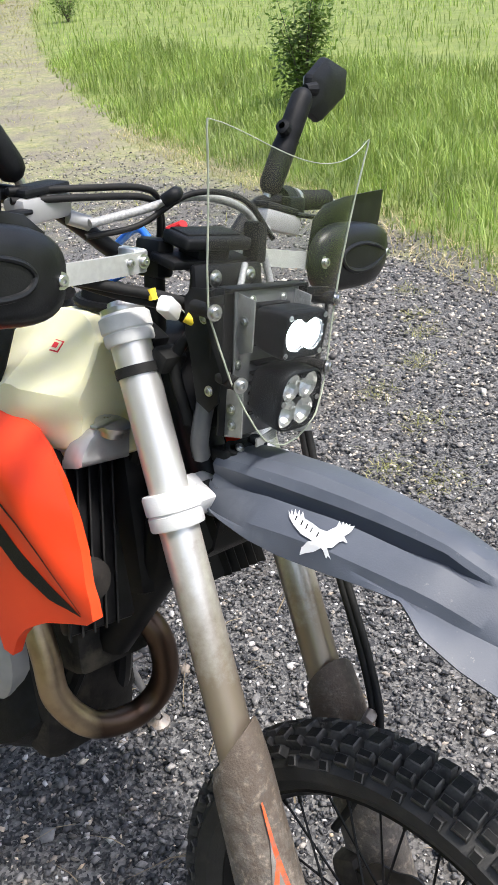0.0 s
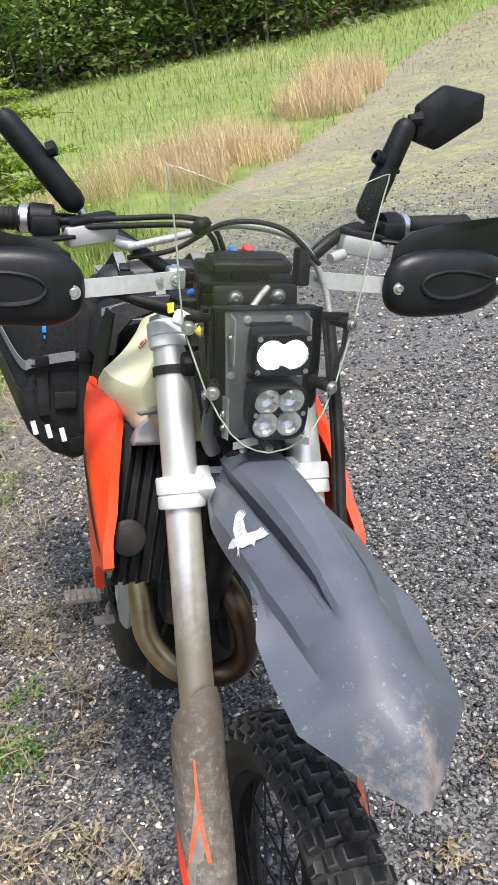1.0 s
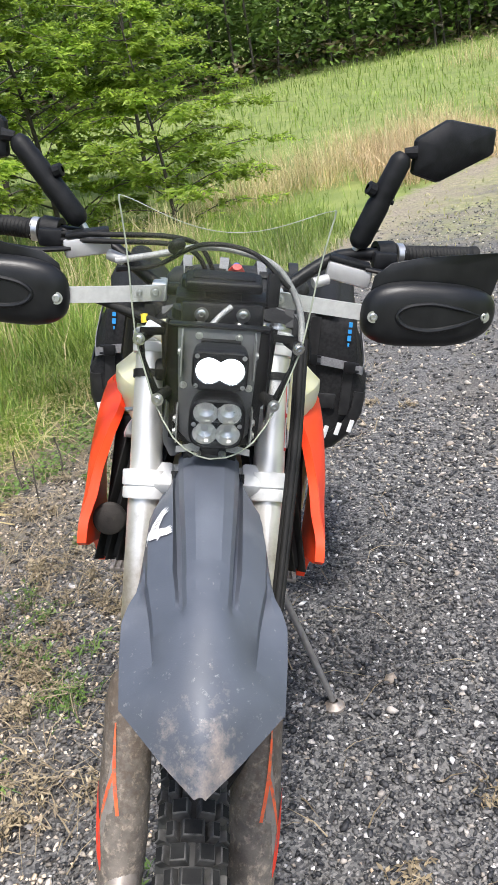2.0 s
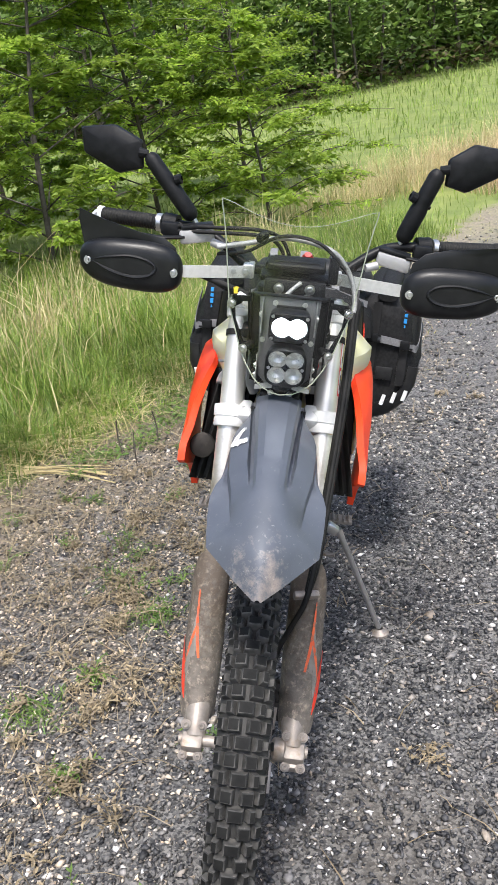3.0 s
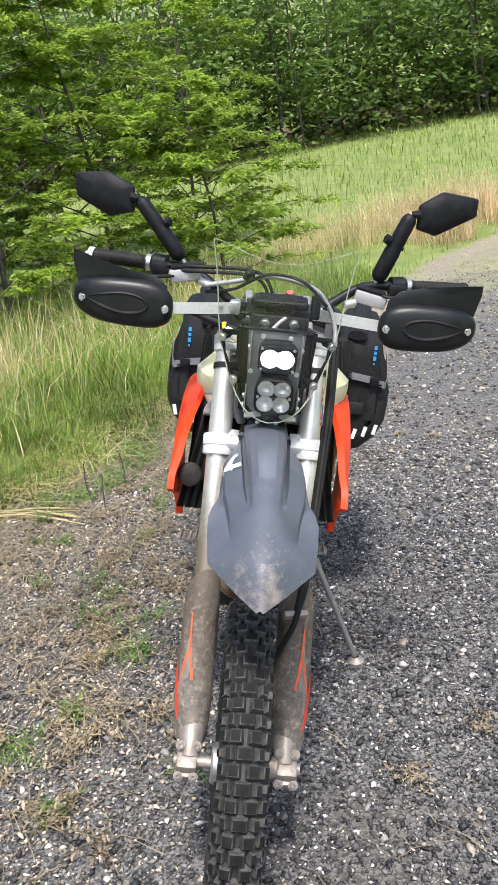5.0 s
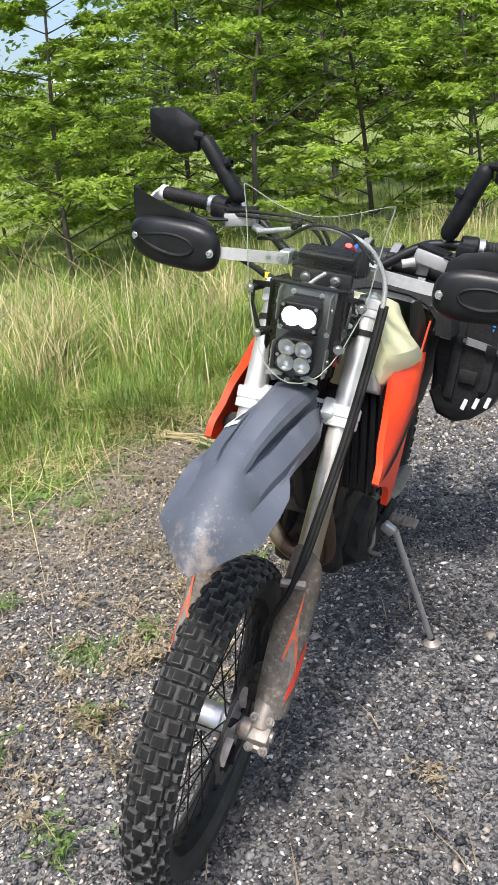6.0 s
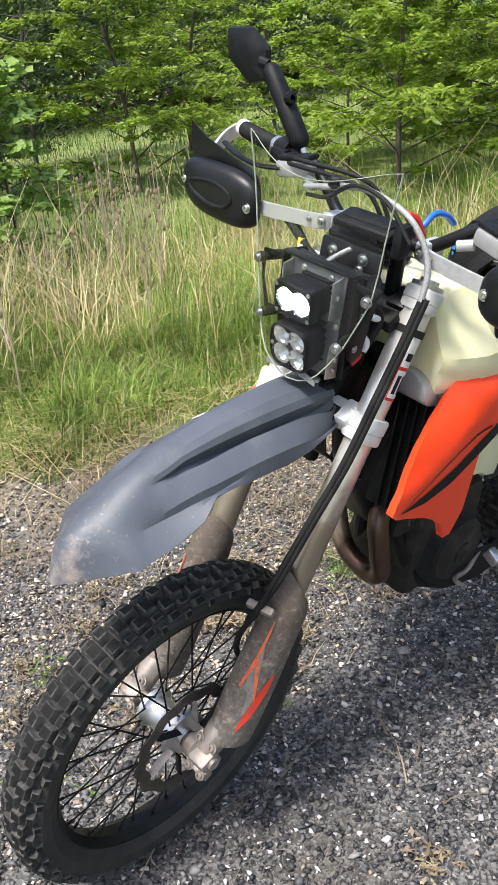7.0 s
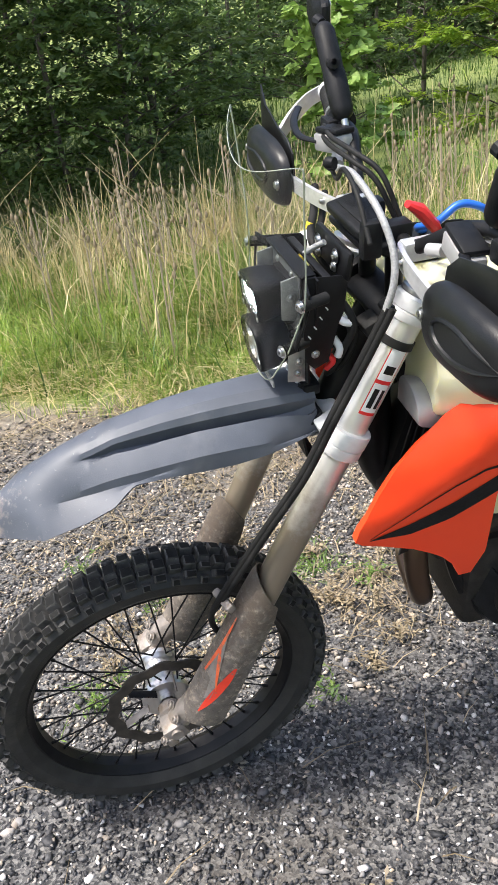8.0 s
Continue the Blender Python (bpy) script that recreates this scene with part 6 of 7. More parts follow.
def cockpit():
    """Bar pad, clamps, instrument and the key switch."""
    bm = bmesh.new()
    box(bm, (0.008, 0.026, 1.288), (0.122, 0.05, 0.017), 0.005, (12, 0, 0), 3)
    box(bm, (0.008, 0.03, 1.297), (0.1, 0.034, 0.006), 0.002, (12, 0, 0), 2)
    pad = part("bar_pad", bm, BLACK_PLASTIC, bike, "black instrument housing on the bar clamps")
    bm = bmesh.new()
    box(bm, (0.008, 0.032, 1.274), (0.06, 0.04, 0.02), 0.005, (12, 0, 0))
    box(bm, (0.008, 0.034, 1.262), (0.15, 0.045, 0.012), 0.003, (12, 0, 0))
    box(bm, (0.086, 0.012, 1.285), (0.02, 0.03, 0.055), 0.005)
    part("instrument_base", bm, BLACK_PLASTIC, pad)
    for s in (1, -1):
        bm = bmesh.new()
        box(bm, (0.045 * s, 0.07, 1.262), (0.03, 0.046, 0.05), 0.006)
        part("bar_clamp", bm, BLACK_METAL, pad)
        bm = bmesh.new()
        cyl(bm, fork_at(1.17, 0.04 * s, -0.01), (0.045 * s, 0.07, 1.25), 0.014)
        part("bar_riser", bm, BLACK_METAL, pad)
    bm = bmesh.new()
    sweep(bm, [(0.03, 0.095, 1.302), (0.03, 0.115, 1.29), (0.032, 0.14, 1.262), (0.034, 0.155, 1.24)], [0.008, 0.015, 0.014, 0.006], 10, flat=0.7)
    part("key_tag", bm, RED, pad, "red plastic tag")


cockpit()


def hose(name, pts, r, material, label, parent=None, seg=8):
    bm = bmesh.new()
    sweep(bm, spline(pts, 8), r, seg)
    return part(name, bm, material, parent or bike, label, smooth=80)


hose("brake_hose", [(-0.165, 0.052, 1.306), (-0.1, 0.04, 1.322), (-0.03, 0.03, 1.34), (0.03, 0.025, 1.338), (0.085, 0.025, 1.32), (0.12, 0.03, 1.28), (0.136, 0.026, 1.24), (0.14, 0.014, 1.2)], 0.0055, GREY_HOSE, "grey braided brake hose")
hose("throttle_cable", [(-0.255, 0.08, 1.338), (-0.17, 0.06, 1.345), (-0.08, 0.06, 1.348), (-0.03, 0.08, 1.33), (0.0, 0.1, 1.27)], 0.0042, BLACK_RUBBER, "black throttle cable")
hose("throttle_cable", [(-0.255, 0.075, 1.328), (-0.17, 0.055, 1.335), (-0.08, 0.055, 1.337), (-0.035, 0.075, 1.318), (-0.01, 0.1, 1.26)], 0.0042, BLACK_RUBBER, "black throttle cable")
hose("wiring", [(-0.165, 0.06, 1.29), (-0.1, 0.04, 1.305), (-0.03, 0.02, 1.345), (0.05, 0.005, 1.34), (0.11, 0.0, 1.29)], 0.0038, BLACK_RUBBER, "black cable taped to the hose")
for k, (dx, dy) in enumerate(((0, 0.005), (0.006, 0.010), (-0.004, 0.013))):
    run = [(0.14 + dx, 0.012 + dy, 1.205), (0.139 + dx, -0.02 + dy, 1.137), (0.136 + dx, -0.068 + dy, 1.038), (0.129 + dx, -0.117 + dy, 0.927), (0.12 + dx, -0.178 + dy, 0.825), (0.11 + dx, -0.238 + dy, 0.72), (0.098, -0.27 + dy, 0.65)]
    if k == 0:
        run += [(0.075, -0.272, 0.59), (0.056, -0.26, 0.53), (0.05, -0.24, 0.48)]
    hose("brake_line", run, 0.0058 if k else 0.0062, BLACK_RUBBER, "black brake line strapped down the fork", LEGS[1])
bm = bmesh.new()
box(bm, (0.099, -0.25, 0.657), (0.055, 0.016, 0.02), 0.005, (30, 0, 15))
clip = part("line_clip", bm, DIRTY_ALU, LEGS[1])
hose("tie", [(-0.075, 0.022, 1.335), (-0.07, 0.012, 1.343), (-0.06, 0.018, 1.345)], 0.009, BLACK_PLASTIC, "cable tie")
hose("wiring", [(-0.22, 0.05, 1.25), (-0.15, 0.02, 1.235), (-0.1, -0.005, 1.225), (-0.06, -0.01, 1.21), (-0.03, 0.01, 1.17)], 0.007, BLACK_RUBBER, "black wiring loom")
hose("wiring", [(-0.2, 0.06, 1.245), (-0.14, 0.03, 1.225), (-0.09, 0.0, 1.212), (-0.05, 0.0, 1.19)], 0.006, BLACK_RUBBER, "black wiring loom")


def plugs():
    """The white connector with its yellow cap, zip ties and a grey tube between lamp and head stock."""
    bm = bmesh.new()
    box(bm, (-0.095, -0.012, 1.212), (0.036, 0.02, 0.022), 0.005, (0, 28, 20))
    c = part("connector", bm, WHITE, bike, "white plastic wiring connector")
    bm = bmesh.new()
    cyl(bm, (-0.08, -0.026, 1.202), (-0.066, -0.04, 1.192), 0.007, seg=12)
    part("yellow_cap", bm, YELLOW, c, "yellow plug cap")
    bm = bmesh.new()
    cyl(bm, (-0.115, 0.0, 1.235), (-0.113, -0.004, 1.222), 0.006, seg=10)
    part("yellow_cap", bm, YELLOW, c, "yellow plug cap")
    hose("vent_tube", [(-0.01, -0.05, 1.235), (0.005, -0.04, 1.25), (0.02, -0.03, 1.262)], 0.0045, GREY_HOSE, "short grey tube")
    bm = bmesh.new()      # dark plate with two large bolts below the instrument
    box(bm, (0.008, -0.012, 1.24), (0.13, 0.012, 0.045), 0.006, (-8, 0, 0))
    p = part("headstock_plate", bm, BLACK_METAL, bike)
    for x, z, r in ((-0.025, 1.245, 0.0075), (0.04, 1.247, 0.0075), (-0.025, 1.228, 0.006), (0.035, 1.229, 0.006)):
        bm = bmesh.new()
        bolt(bm, (x, -0.021, z), (0, -1, 0), r, 0.005)
        part("bolt", bm, STEEL, p)


plugs()


# ---- lamps, their bracket and the screen ----
def lamp_bracket():
    bm = bmesh.new()
    for s in (1, -1):      # black side plates
        outline = [(-0.086, 1.244), (-0.03, 1.238), (-0.02, 1.225), (-0.024, 1.18), (-0.034, 1.16), (-0.048, 1.10), (-0.07, 1.09), (-0.084, 1.105), (-0.088, 1.16)]
        plate(bm, outline, 0.003, lambda u, v, w, s=s: Vector((0.003 + s * (0.078 + w), u, v)), 0.0008)
    box(bm, (0.003, -0.078, 1.242), (0.15, 0.024, 0.004), 0.001)
    box(bm, (0.003, -0.05, 1.236), (0.15, 0.012, 0.004), 0.001)
    bracket = part("lamp_bracket", bm, BLACK_METAL, bike, "black plate bracket that carries the lamps")
    bm = bmesh.new()
    plate(bm, [(-0.072, 1.236), (0.072, 1.236), (0.07, 1.06), (0.04, 1.052), (-0.04, 1.052), (-0.07, 1.06)], 0.003, lambda u, v, w: Vector((u + 0.003, -0.078 + w, v)))
    part("back_plate", bm, BLACK_METAL, bracket)
    bm = bmesh.new()
    plate(bm, [(-0.062, 1.24), (0.062, 1.24), (0.054, 1.075), (0.036, 1.056), (-0.036, 1.056), (-0.054, 1.075)], 0.002, lambda u, v, w: Vector((u + 0.003, -0.086 + w, v)), 0.0006)
    part("face_plate", bm, PLATE_DARK, bracket, "dull grey metal face plate behind the lamps")
    for s in (1, -1):
        bm = bmesh.new()   # folded aluminium ears, upper and lower
        plate(bm, [(-0.112, 1.232), (-0.082, 1.238), (-0.08, 1.19), (-0.092, 1.165), (-0.112, 1.17)], 0.0025, lambda u, v, w, s=s: Vector((0.003 + s * (0.053 + w), u, v)), 0.0006)
        part("lamp_ear", bm, EAR, bracket, "bare folded aluminium ear")
        bm = bmesh.new()
        plate(bm, [(-0.104, 1.122), (-0.074, 1.118), (-0.066, 1.095), (-0.074, 1.056), (-0.106, 1.062)], 0.0025, lambda u, v, w, s=s: Vector((0.003 + s * (0.056 + w), u, v)), 0.0006)
        plate(bm, [(0.02, 1.075), (0.056, 1.066), (0.056, 1.056), (0.02, 1.062)], 0.0025, lambda u, v, w, s=s: Vector((0.003 + s * u, -0.13 + w, v)))
        part("lamp_ear", bm, EAR, bracket, "bare folded aluminium ear")
        for x, y, z in ((0.0565, -0.098, 1.205), (0.0595, -0.088, 1.095), (0.0595, -0.09, 1.075), (0.082, -0.056, 1.205), (0.082, -0.07, 1.118)):
            bm = bmesh.new()
            bolt(bm, (0.003 + s * x, y, z), (s, 0, 0), 0.0045, 0.004)
            part("bolt", bm, STEEL, bracket)
        for x, y, z in ((0.03, -0.0865, 1.228), (0.05, -0.0865, 1.15)):
            bm = bmesh.new()
            bolt(bm, (0.003 + s * x, y, z), (0, -1, 0.1), 0.0038, 0.003)
            part("bolt", bm, STEEL, bracket)
        bm = bmesh.new()   # arm out to the screen, cut with slots
        sweep(bm, [Vector((0.003 + s * 0.117, -0.092, 1.228)), Vector((0.003 + s * 0.111, -0.098, 1.19)), Vector((0.003 + s * 0.09, -0.104, 1.14))], [0.0055, 0.0038, 0.0055], 8, flat=0.4)
        box(bm, (0.003 + s * 0.098, -0.088, 1.231), (0.04, 0.003, 0.012), 0.001, (0, 0, -14 * s))
        box(bm, (0.003 + s * 0.083, -0.098, 1.14), (0.018, 0.003, 0.012), 0.001, (0, 0, -14 * s))
        plate(bm, [(0.06, 1.245), (0.088, 1.24), (0.084, 1.18), (0.076, 1.12), (0.06, 1.1)], 0.003, lambda u, v, w, s=s: Vector((0.003 + s * u, -0.07 + w, v)))
        part("screen_arm", bm, BLACK_METAL, bracket)
        bm = bmesh.new()   # rubber strap round the fork
        lathe(bm, fork_at(1.12, 0.1025 * s), rake(0.1025 * s), [(0, 0.027), (0, 0.0295), (0.013, 0.0295), (0.013, 0.027)], 24)
        box(bm, fork_at(1.13, 0.075 * s, 0.032), (0.04, 0.03, 0.028), 0.006, (25, 0, 0))
        part("fork_strap", bm, BLACK_RUBBER, bracket)
    for k in range(4):     # printed lettering on the left plate, as bars
        bm = bmesh.new()
        box(bm, (0.0845, -0.052 - 0.009 * k, 1.19 - 0.014 * k), (0.0008, 0.002, 0.007), 0.0, (35, 0, 0))
        part("lettering", bm, WHITE, bracket)
    bm = bmesh.new()       # electrics between the forks
    box(bm, (0.003, -0.06, 1.15), (0.085, 0.045, 0.1), 0.008)
    box(bm, (-0.02, -0.03, 1.09), (0.05, 0.04, 0.07), 0.01)
    box(bm, (0.03, -0.02, 1.12), (0.03, 0.04, 0.05), 0.006, (15, 0, 0))
    part("electrics_box", bm, BLACK_PLASTIC, bracket)
    for pts, r, material in (([(0.06, -0.03, 1.2), (0.085, -0.01, 1.16), (0.075, -0.02, 1.11), (0.05, -0.03, 1.06)], 0.006, BLACK_RUBBER), ([(0.05, -0.02, 1.19), (0.07, 0.0, 1.14), (0.06, -0.01, 1.08), (0.03, -0.03, 1.04)], 0.005, BLACK_RUBBER),
                             ([(0.07, -0.035, 1.13), (0.078, -0.028, 1.115), (0.076, -0.03, 1.1)], 0.006, WHITE), ([(0.068, -0.04, 1.1), (0.072, -0.036, 1.09), (0.066, -0.045, 1.075)], 0.005, RED), ([(0.075, -0.03, 1.165), (0.082, -0.022, 1.16), (0.084, -0.012, 1.158)], 0.006, WHITE),
                             ([(-0.05, -0.02, 1.19), (-0.07, 0.0, 1.14), (-0.06, -0.02, 1.06)], 0.008, BLACK_RUBBER), ([(-0.06, -0.05, 1.11), (-0.065, -0.045, 1.05), (-0.055, -0.04, 1.02)], 0.012, PLATE_DARK)):
        hose("loom", pts, r, material, "", bracket)
    return bracket


lamp_bracket()


def lamp(z, lit):
    """An LED pod: finned housing, round-cornered bezel with screws, clear lens over two lit cells or four reflectors."""
    y, n = -0.142, 40
    tip = pose(0, y, z) @ pose(0, 0, 0, 6 if lit else 7) @ pose(0, -y, -z)
    hw, hh, power = (0.041, 0.03, 7.0) if lit else (0.042, 0.0405, 3.6)
    turns = [2 * math.pi * (k + 0.5) / n for k in range(n)]
    cells = [(0.0152, 0.0), (-0.0152, 0.0)] if lit else [(a, b) for a in (0.0172, -0.0172) for b in (0.0172, -0.0172)]
    r = 0.0196 if lit else 0.0186

    def rim(k):
        return [(hw * k * math.copysign(abs(math.cos(a)) ** (2 / power), math.cos(a)), hh * k * math.copysign(abs(math.sin(a)) ** (2 / power), math.sin(a))) for a in turns]

    def lobes(k):
        """The opening of the bezel: the joined outline of the cells."""
        out = []
        for a in turns:
            far = 0.0
            for u, v in cells:
                along = u * math.cos(a) + v * math.sin(a)
                off = u * u + v * v - along * along
                if off < r * r:
                    far = max(far, along + math.sqrt(r * r - off))
            out.append((k * far * math.cos(a), k * far * math.sin(a)))
        return out

    def at(pts, d):
        return [Vector((0.006 + a, y + d, z + b)) for a, b in pts]
    bm = bmesh.new()
    skin(bm, [at(rim(k), d) for k, d in ((1.0, 0.005), (0.985, 0.018), (0.93, 0.036), (0.8, 0.05), (0.5, 0.056), (0.05, 0.057))], close=True)
    for k in range(6):
        box(bm, (0.006, y + 0.062, z + (k * 0.012 - 0.03) * hh / 0.037), (0.06, 0.026, 0.004), 0.001)
    pod = part("headlamp", bm, BLACK_METAL, bike, "black square lamp, lit bright white" if lit else "black round-cornered lamp with four clear reflectors, unlit", m=tip)
    bm = bmesh.new()
    skin(bm, [at(q, d) for q, d in ((rim(1.0), 0.006), (rim(1.0), 0.0), (rim(0.98), -0.003), (rim(0.93), -0.0045), (lobes(1.03), -0.003), (lobes(0.99), 0.012))], close=True)
    part("bezel", bm, BLACK_PLASTIC, pod)
    for a in (0.034, -0.034):
        for b in (0.023, -0.023) if lit else (0.0,):
            bm = bmesh.new()
            bolt(bm, (0.006 + a, y - 0.004, z + b), (0, -1, 0), 0.0024, 0.0016)
            part("screw", bm, STEEL, pod)
    for a, b in cells:
        bm = bmesh.new()
        rings = lathe(bm, (0.006 + a, y + 0.001, z + b), (0, 1, 0), [(0, r), (0.005, r * 0.93), (0.012, r * 0.7), (0.017, r * 0.3)], 16)
        bm.faces.new(rings[-1])
        part("lit_cell" if lit else "reflector", bm, LIT if lit else CHROME, pod, smooth=35 if lit else 12)
    bm = bmesh.new()
    plate(bm, lobes(1.02), 0.0015, lambda u, v, w: Vector((0.006 + u, y - 0.0042 + w, z + v)))
    lens = part("lens", bm, LENS, pod, "clear lens")
    lens.visible_shadow = False
    return pod


lamp(1.192, True)
lamp(1.11, False)


def screen():
    """The clear fly screen: a heart-shaped sheet, bowed round the lamps, on four stand-off bolts."""
    zs = [1.049, 1.053, 1.062, 1.08, 1.105, 1.14, 1.18, 1.22, 1.27, 1.32, 1.36, 1.395, 1.415, 1.424]
    hw = np.interp(zs, [1.049, 1.053, 1.066, 1.097, 1.142, 1.225, 1.30, 1.34, 1.39, 1.42, 1.426], [0.004, 0.022, 0.05, 0.073, 0.096, 0.124, 0.132, 0.136, 0.144, 0.15, 0.149])

    def at(u, z, h):
        dip = -0.035 * (1 - u * u) ** 1.5 * np.clip((z - 1.36) / 0.064, 0, 1)   # the top edge sinks in the middle
        yc = float(np.interp(z, [1.05, 1.08, 1.12, 1.22, 1.42], [-0.132, -0.146, -0.153, -0.155, -0.15]))
        bow = float(np.interp(z, [1.12, 1.22, 1.42], [4.2, 3.6, 1.7]))
        return Vector((0.003 + u * h, yc + bow * (u * h) ** 2, z + float(dip)))
    bm = bmesh.new()
    us = np.linspace(-1, 1, 23)
    rows = [[at(u, z, h) for u in us] for z, h in zip(zs, hw)]
    skin(bm, rows)
    thicken(bm, 0.003)
    ob = part("windscreen", bm, SCREEN, bike, "clear acrylic fly screen on stand-off bolts", smooth=60)
    bm = bmesh.new()
    rim = [r[0] for r in rows[::-1]] + [r[-1] for r in rows[1:]]
    top = rows[-1]
    sweep(bm, rim, 0.0013, 6)
    sweep(bm, top, 0.0006, 6)
    part("sheet_edge", bm, SCREEN_EDGE, ob, "bright cut edge of the sheet")
    for s in (1, -1):
        for x, z in ((0.121, 1.222), (0.089, 1.137)):
            p = at(x / 0.124 if z > 1.2 else x / 0.096, z, 0.124 if z > 1.2 else 0.096)
            p = Vector((0.003 + s * (p.x - 0.003) * 0.97, p.y, p.z))
            bm = bmesh.new()
            bolt(bm, p + Vector((0, -0.003, 0)), (0.3 * s, -1, 0), 0.0065, 0.006)
            part("bolt", bm, STEEL, ob)
            bm = bmesh.new()
            cyl(bm, p, p + Vector((-0.012 * s, 0.04, 0)), 0.0085, seg=14)
            part("stand_off", bm, BLACK_RUBBER, ob)


screen()


# ---- tank, shrouds, engine, seat ----
def tank():
    bm = bmesh.new()
    # sections across the bike, front to seat: y, half widths of the top, the shoulder and the foot, heights of top, shoulder, its lower corner and floor
    st = [(0.108, 0.112, 0.143, 0.136, 1.15, 1.075, 1.046, 0.985), (0.113, 0.115, 0.149, 0.14, 1.158, 1.076, 1.042, 0.98), (0.135, 0.112, 0.164, 0.145, 1.175, 1.077, 1.038, 0.975), (0.158, 0.108, 0.176, 0.148, 1.183, 1.078, 1.035, 0.97), (0.186, 0.106, 0.186, 0.15, 1.183, 1.078, 1.034, 0.965),
          (0.2, 0.11, 0.19, 0.184, 1.181, 1.082, 1.03, 0.83), (0.212, 0.115, 0.193, 0.19, 1.179, 1.082, 1.03, 0.795), (0.27, 0.12, 0.196, 0.194, 1.16, 1.05, 1.0, 0.785), (0.34, 0.115, 0.184, 0.182, 1.115, 1.0, 0.96, 0.735), (0.42, 0.1, 0.168, 0.166, 1.06, 0.96, 0.93, 0.78), (0.5, 0.08, 0.13, 0.128, 1.03, 0.96, 0.94, 0.9)]

    def side(f, a, b, zt, zb):
        """From the top's edge out to the shoulder, hollow."""
        return a + (b - a) * f ** 1.3, zt - 0.008 + (zb - zt + 0.008) * f
    rows = []
    for y, a, b, w, zt, zb, zs, zl in st:
        half = [(0, zt), (a * 0.6, zt), (a - 0.012, zt - 0.001), (a - 0.004, zt - 0.003)] + [side(f, a, b, zt, zb) for f in (0, 0.2, 0.4, 0.6, 0.8, 0.92, 1.0)] + \
               [(b + 0.001, zb - 0.4 * (zb - zs)), (b - 0.003, zs + 0.006), (b - 0.006, zs), (b + (w - b) * 0.4, zs + (zl - zs) * 0.3), (b + (w - b) * 0.75, zs + (zl - zs) * 0.6), (w - 0.002, zl + 0.02), (w - 0.006, zl + 0.006), (w - 0.018, zl), (w * 0.5, zl)]
        rows.append([Vector((x + 0.008, y, z)) for x, z in half] + [Vector((0.008, y, zl))] + [Vector((0.008 - x, y, z)) for x, z in half[:0:-1]])
    skin(bm, rows, close=True, cap=True)
    t = part("fuel_tank", bm, TANK, bike, "translucent cream plastic fuel tank", smooth=24, m=BODY)
    bm = bmesh.new()
    lathe(bm, (-0.05, 0.17, 1.184), (0, -0.1, 1), [(0, 0.04), (0.006, 0.042), (0.012, 0.04), (0.012, 0.032), (0.03, 0.031), (0.034, 0.026), (0.034, 0)], 24)
    part("tank_cap", bm, BLACK_PLASTIC, t)
    hose("breather_hose", [(-0.05, 0.165, 1.218), (-0.02, 0.14, 1.24), (0.02, 0.15, 1.262), (0.025, 0.18, 1.286), (0.03, 0.21, 1.282), (0.03, 0.24, 1.262)], 0.006, BLUE, "bright blue breather hose", t)
    for grow, out, material, name in ((1.0, 0.003, RED, "sticker"), (0.8, 0.0036, TANK, "sticker_field"), (0.45, 0.0042, RED, "bar_print")):
        bm = bmesh.new()
        rows = []
        for v in (-1, -0.5, 0, 0.5, 1):
            f = 0.46 - 0.075 * v * grow
            row = []
            for u in (-1, -0.5, 0, 0.5, 1):
                yy = 0.172 + 0.0115 * u * grow
                x, z = side(f, np.interp(yy, [0.158, 0.186], [0.108, 0.106]), np.interp(yy, [0.158, 0.186], [0.176, 0.186]), 1.183, 1.0785)
                row.append(Vector((0.008 - x - out, yy, z + out)))
            rows.append(row)
        skin(bm, rows)
        part(name, bm, material, t, "small red-edged sticker" if name == "sticker" else "", smooth=60, m=BODY)


tank()


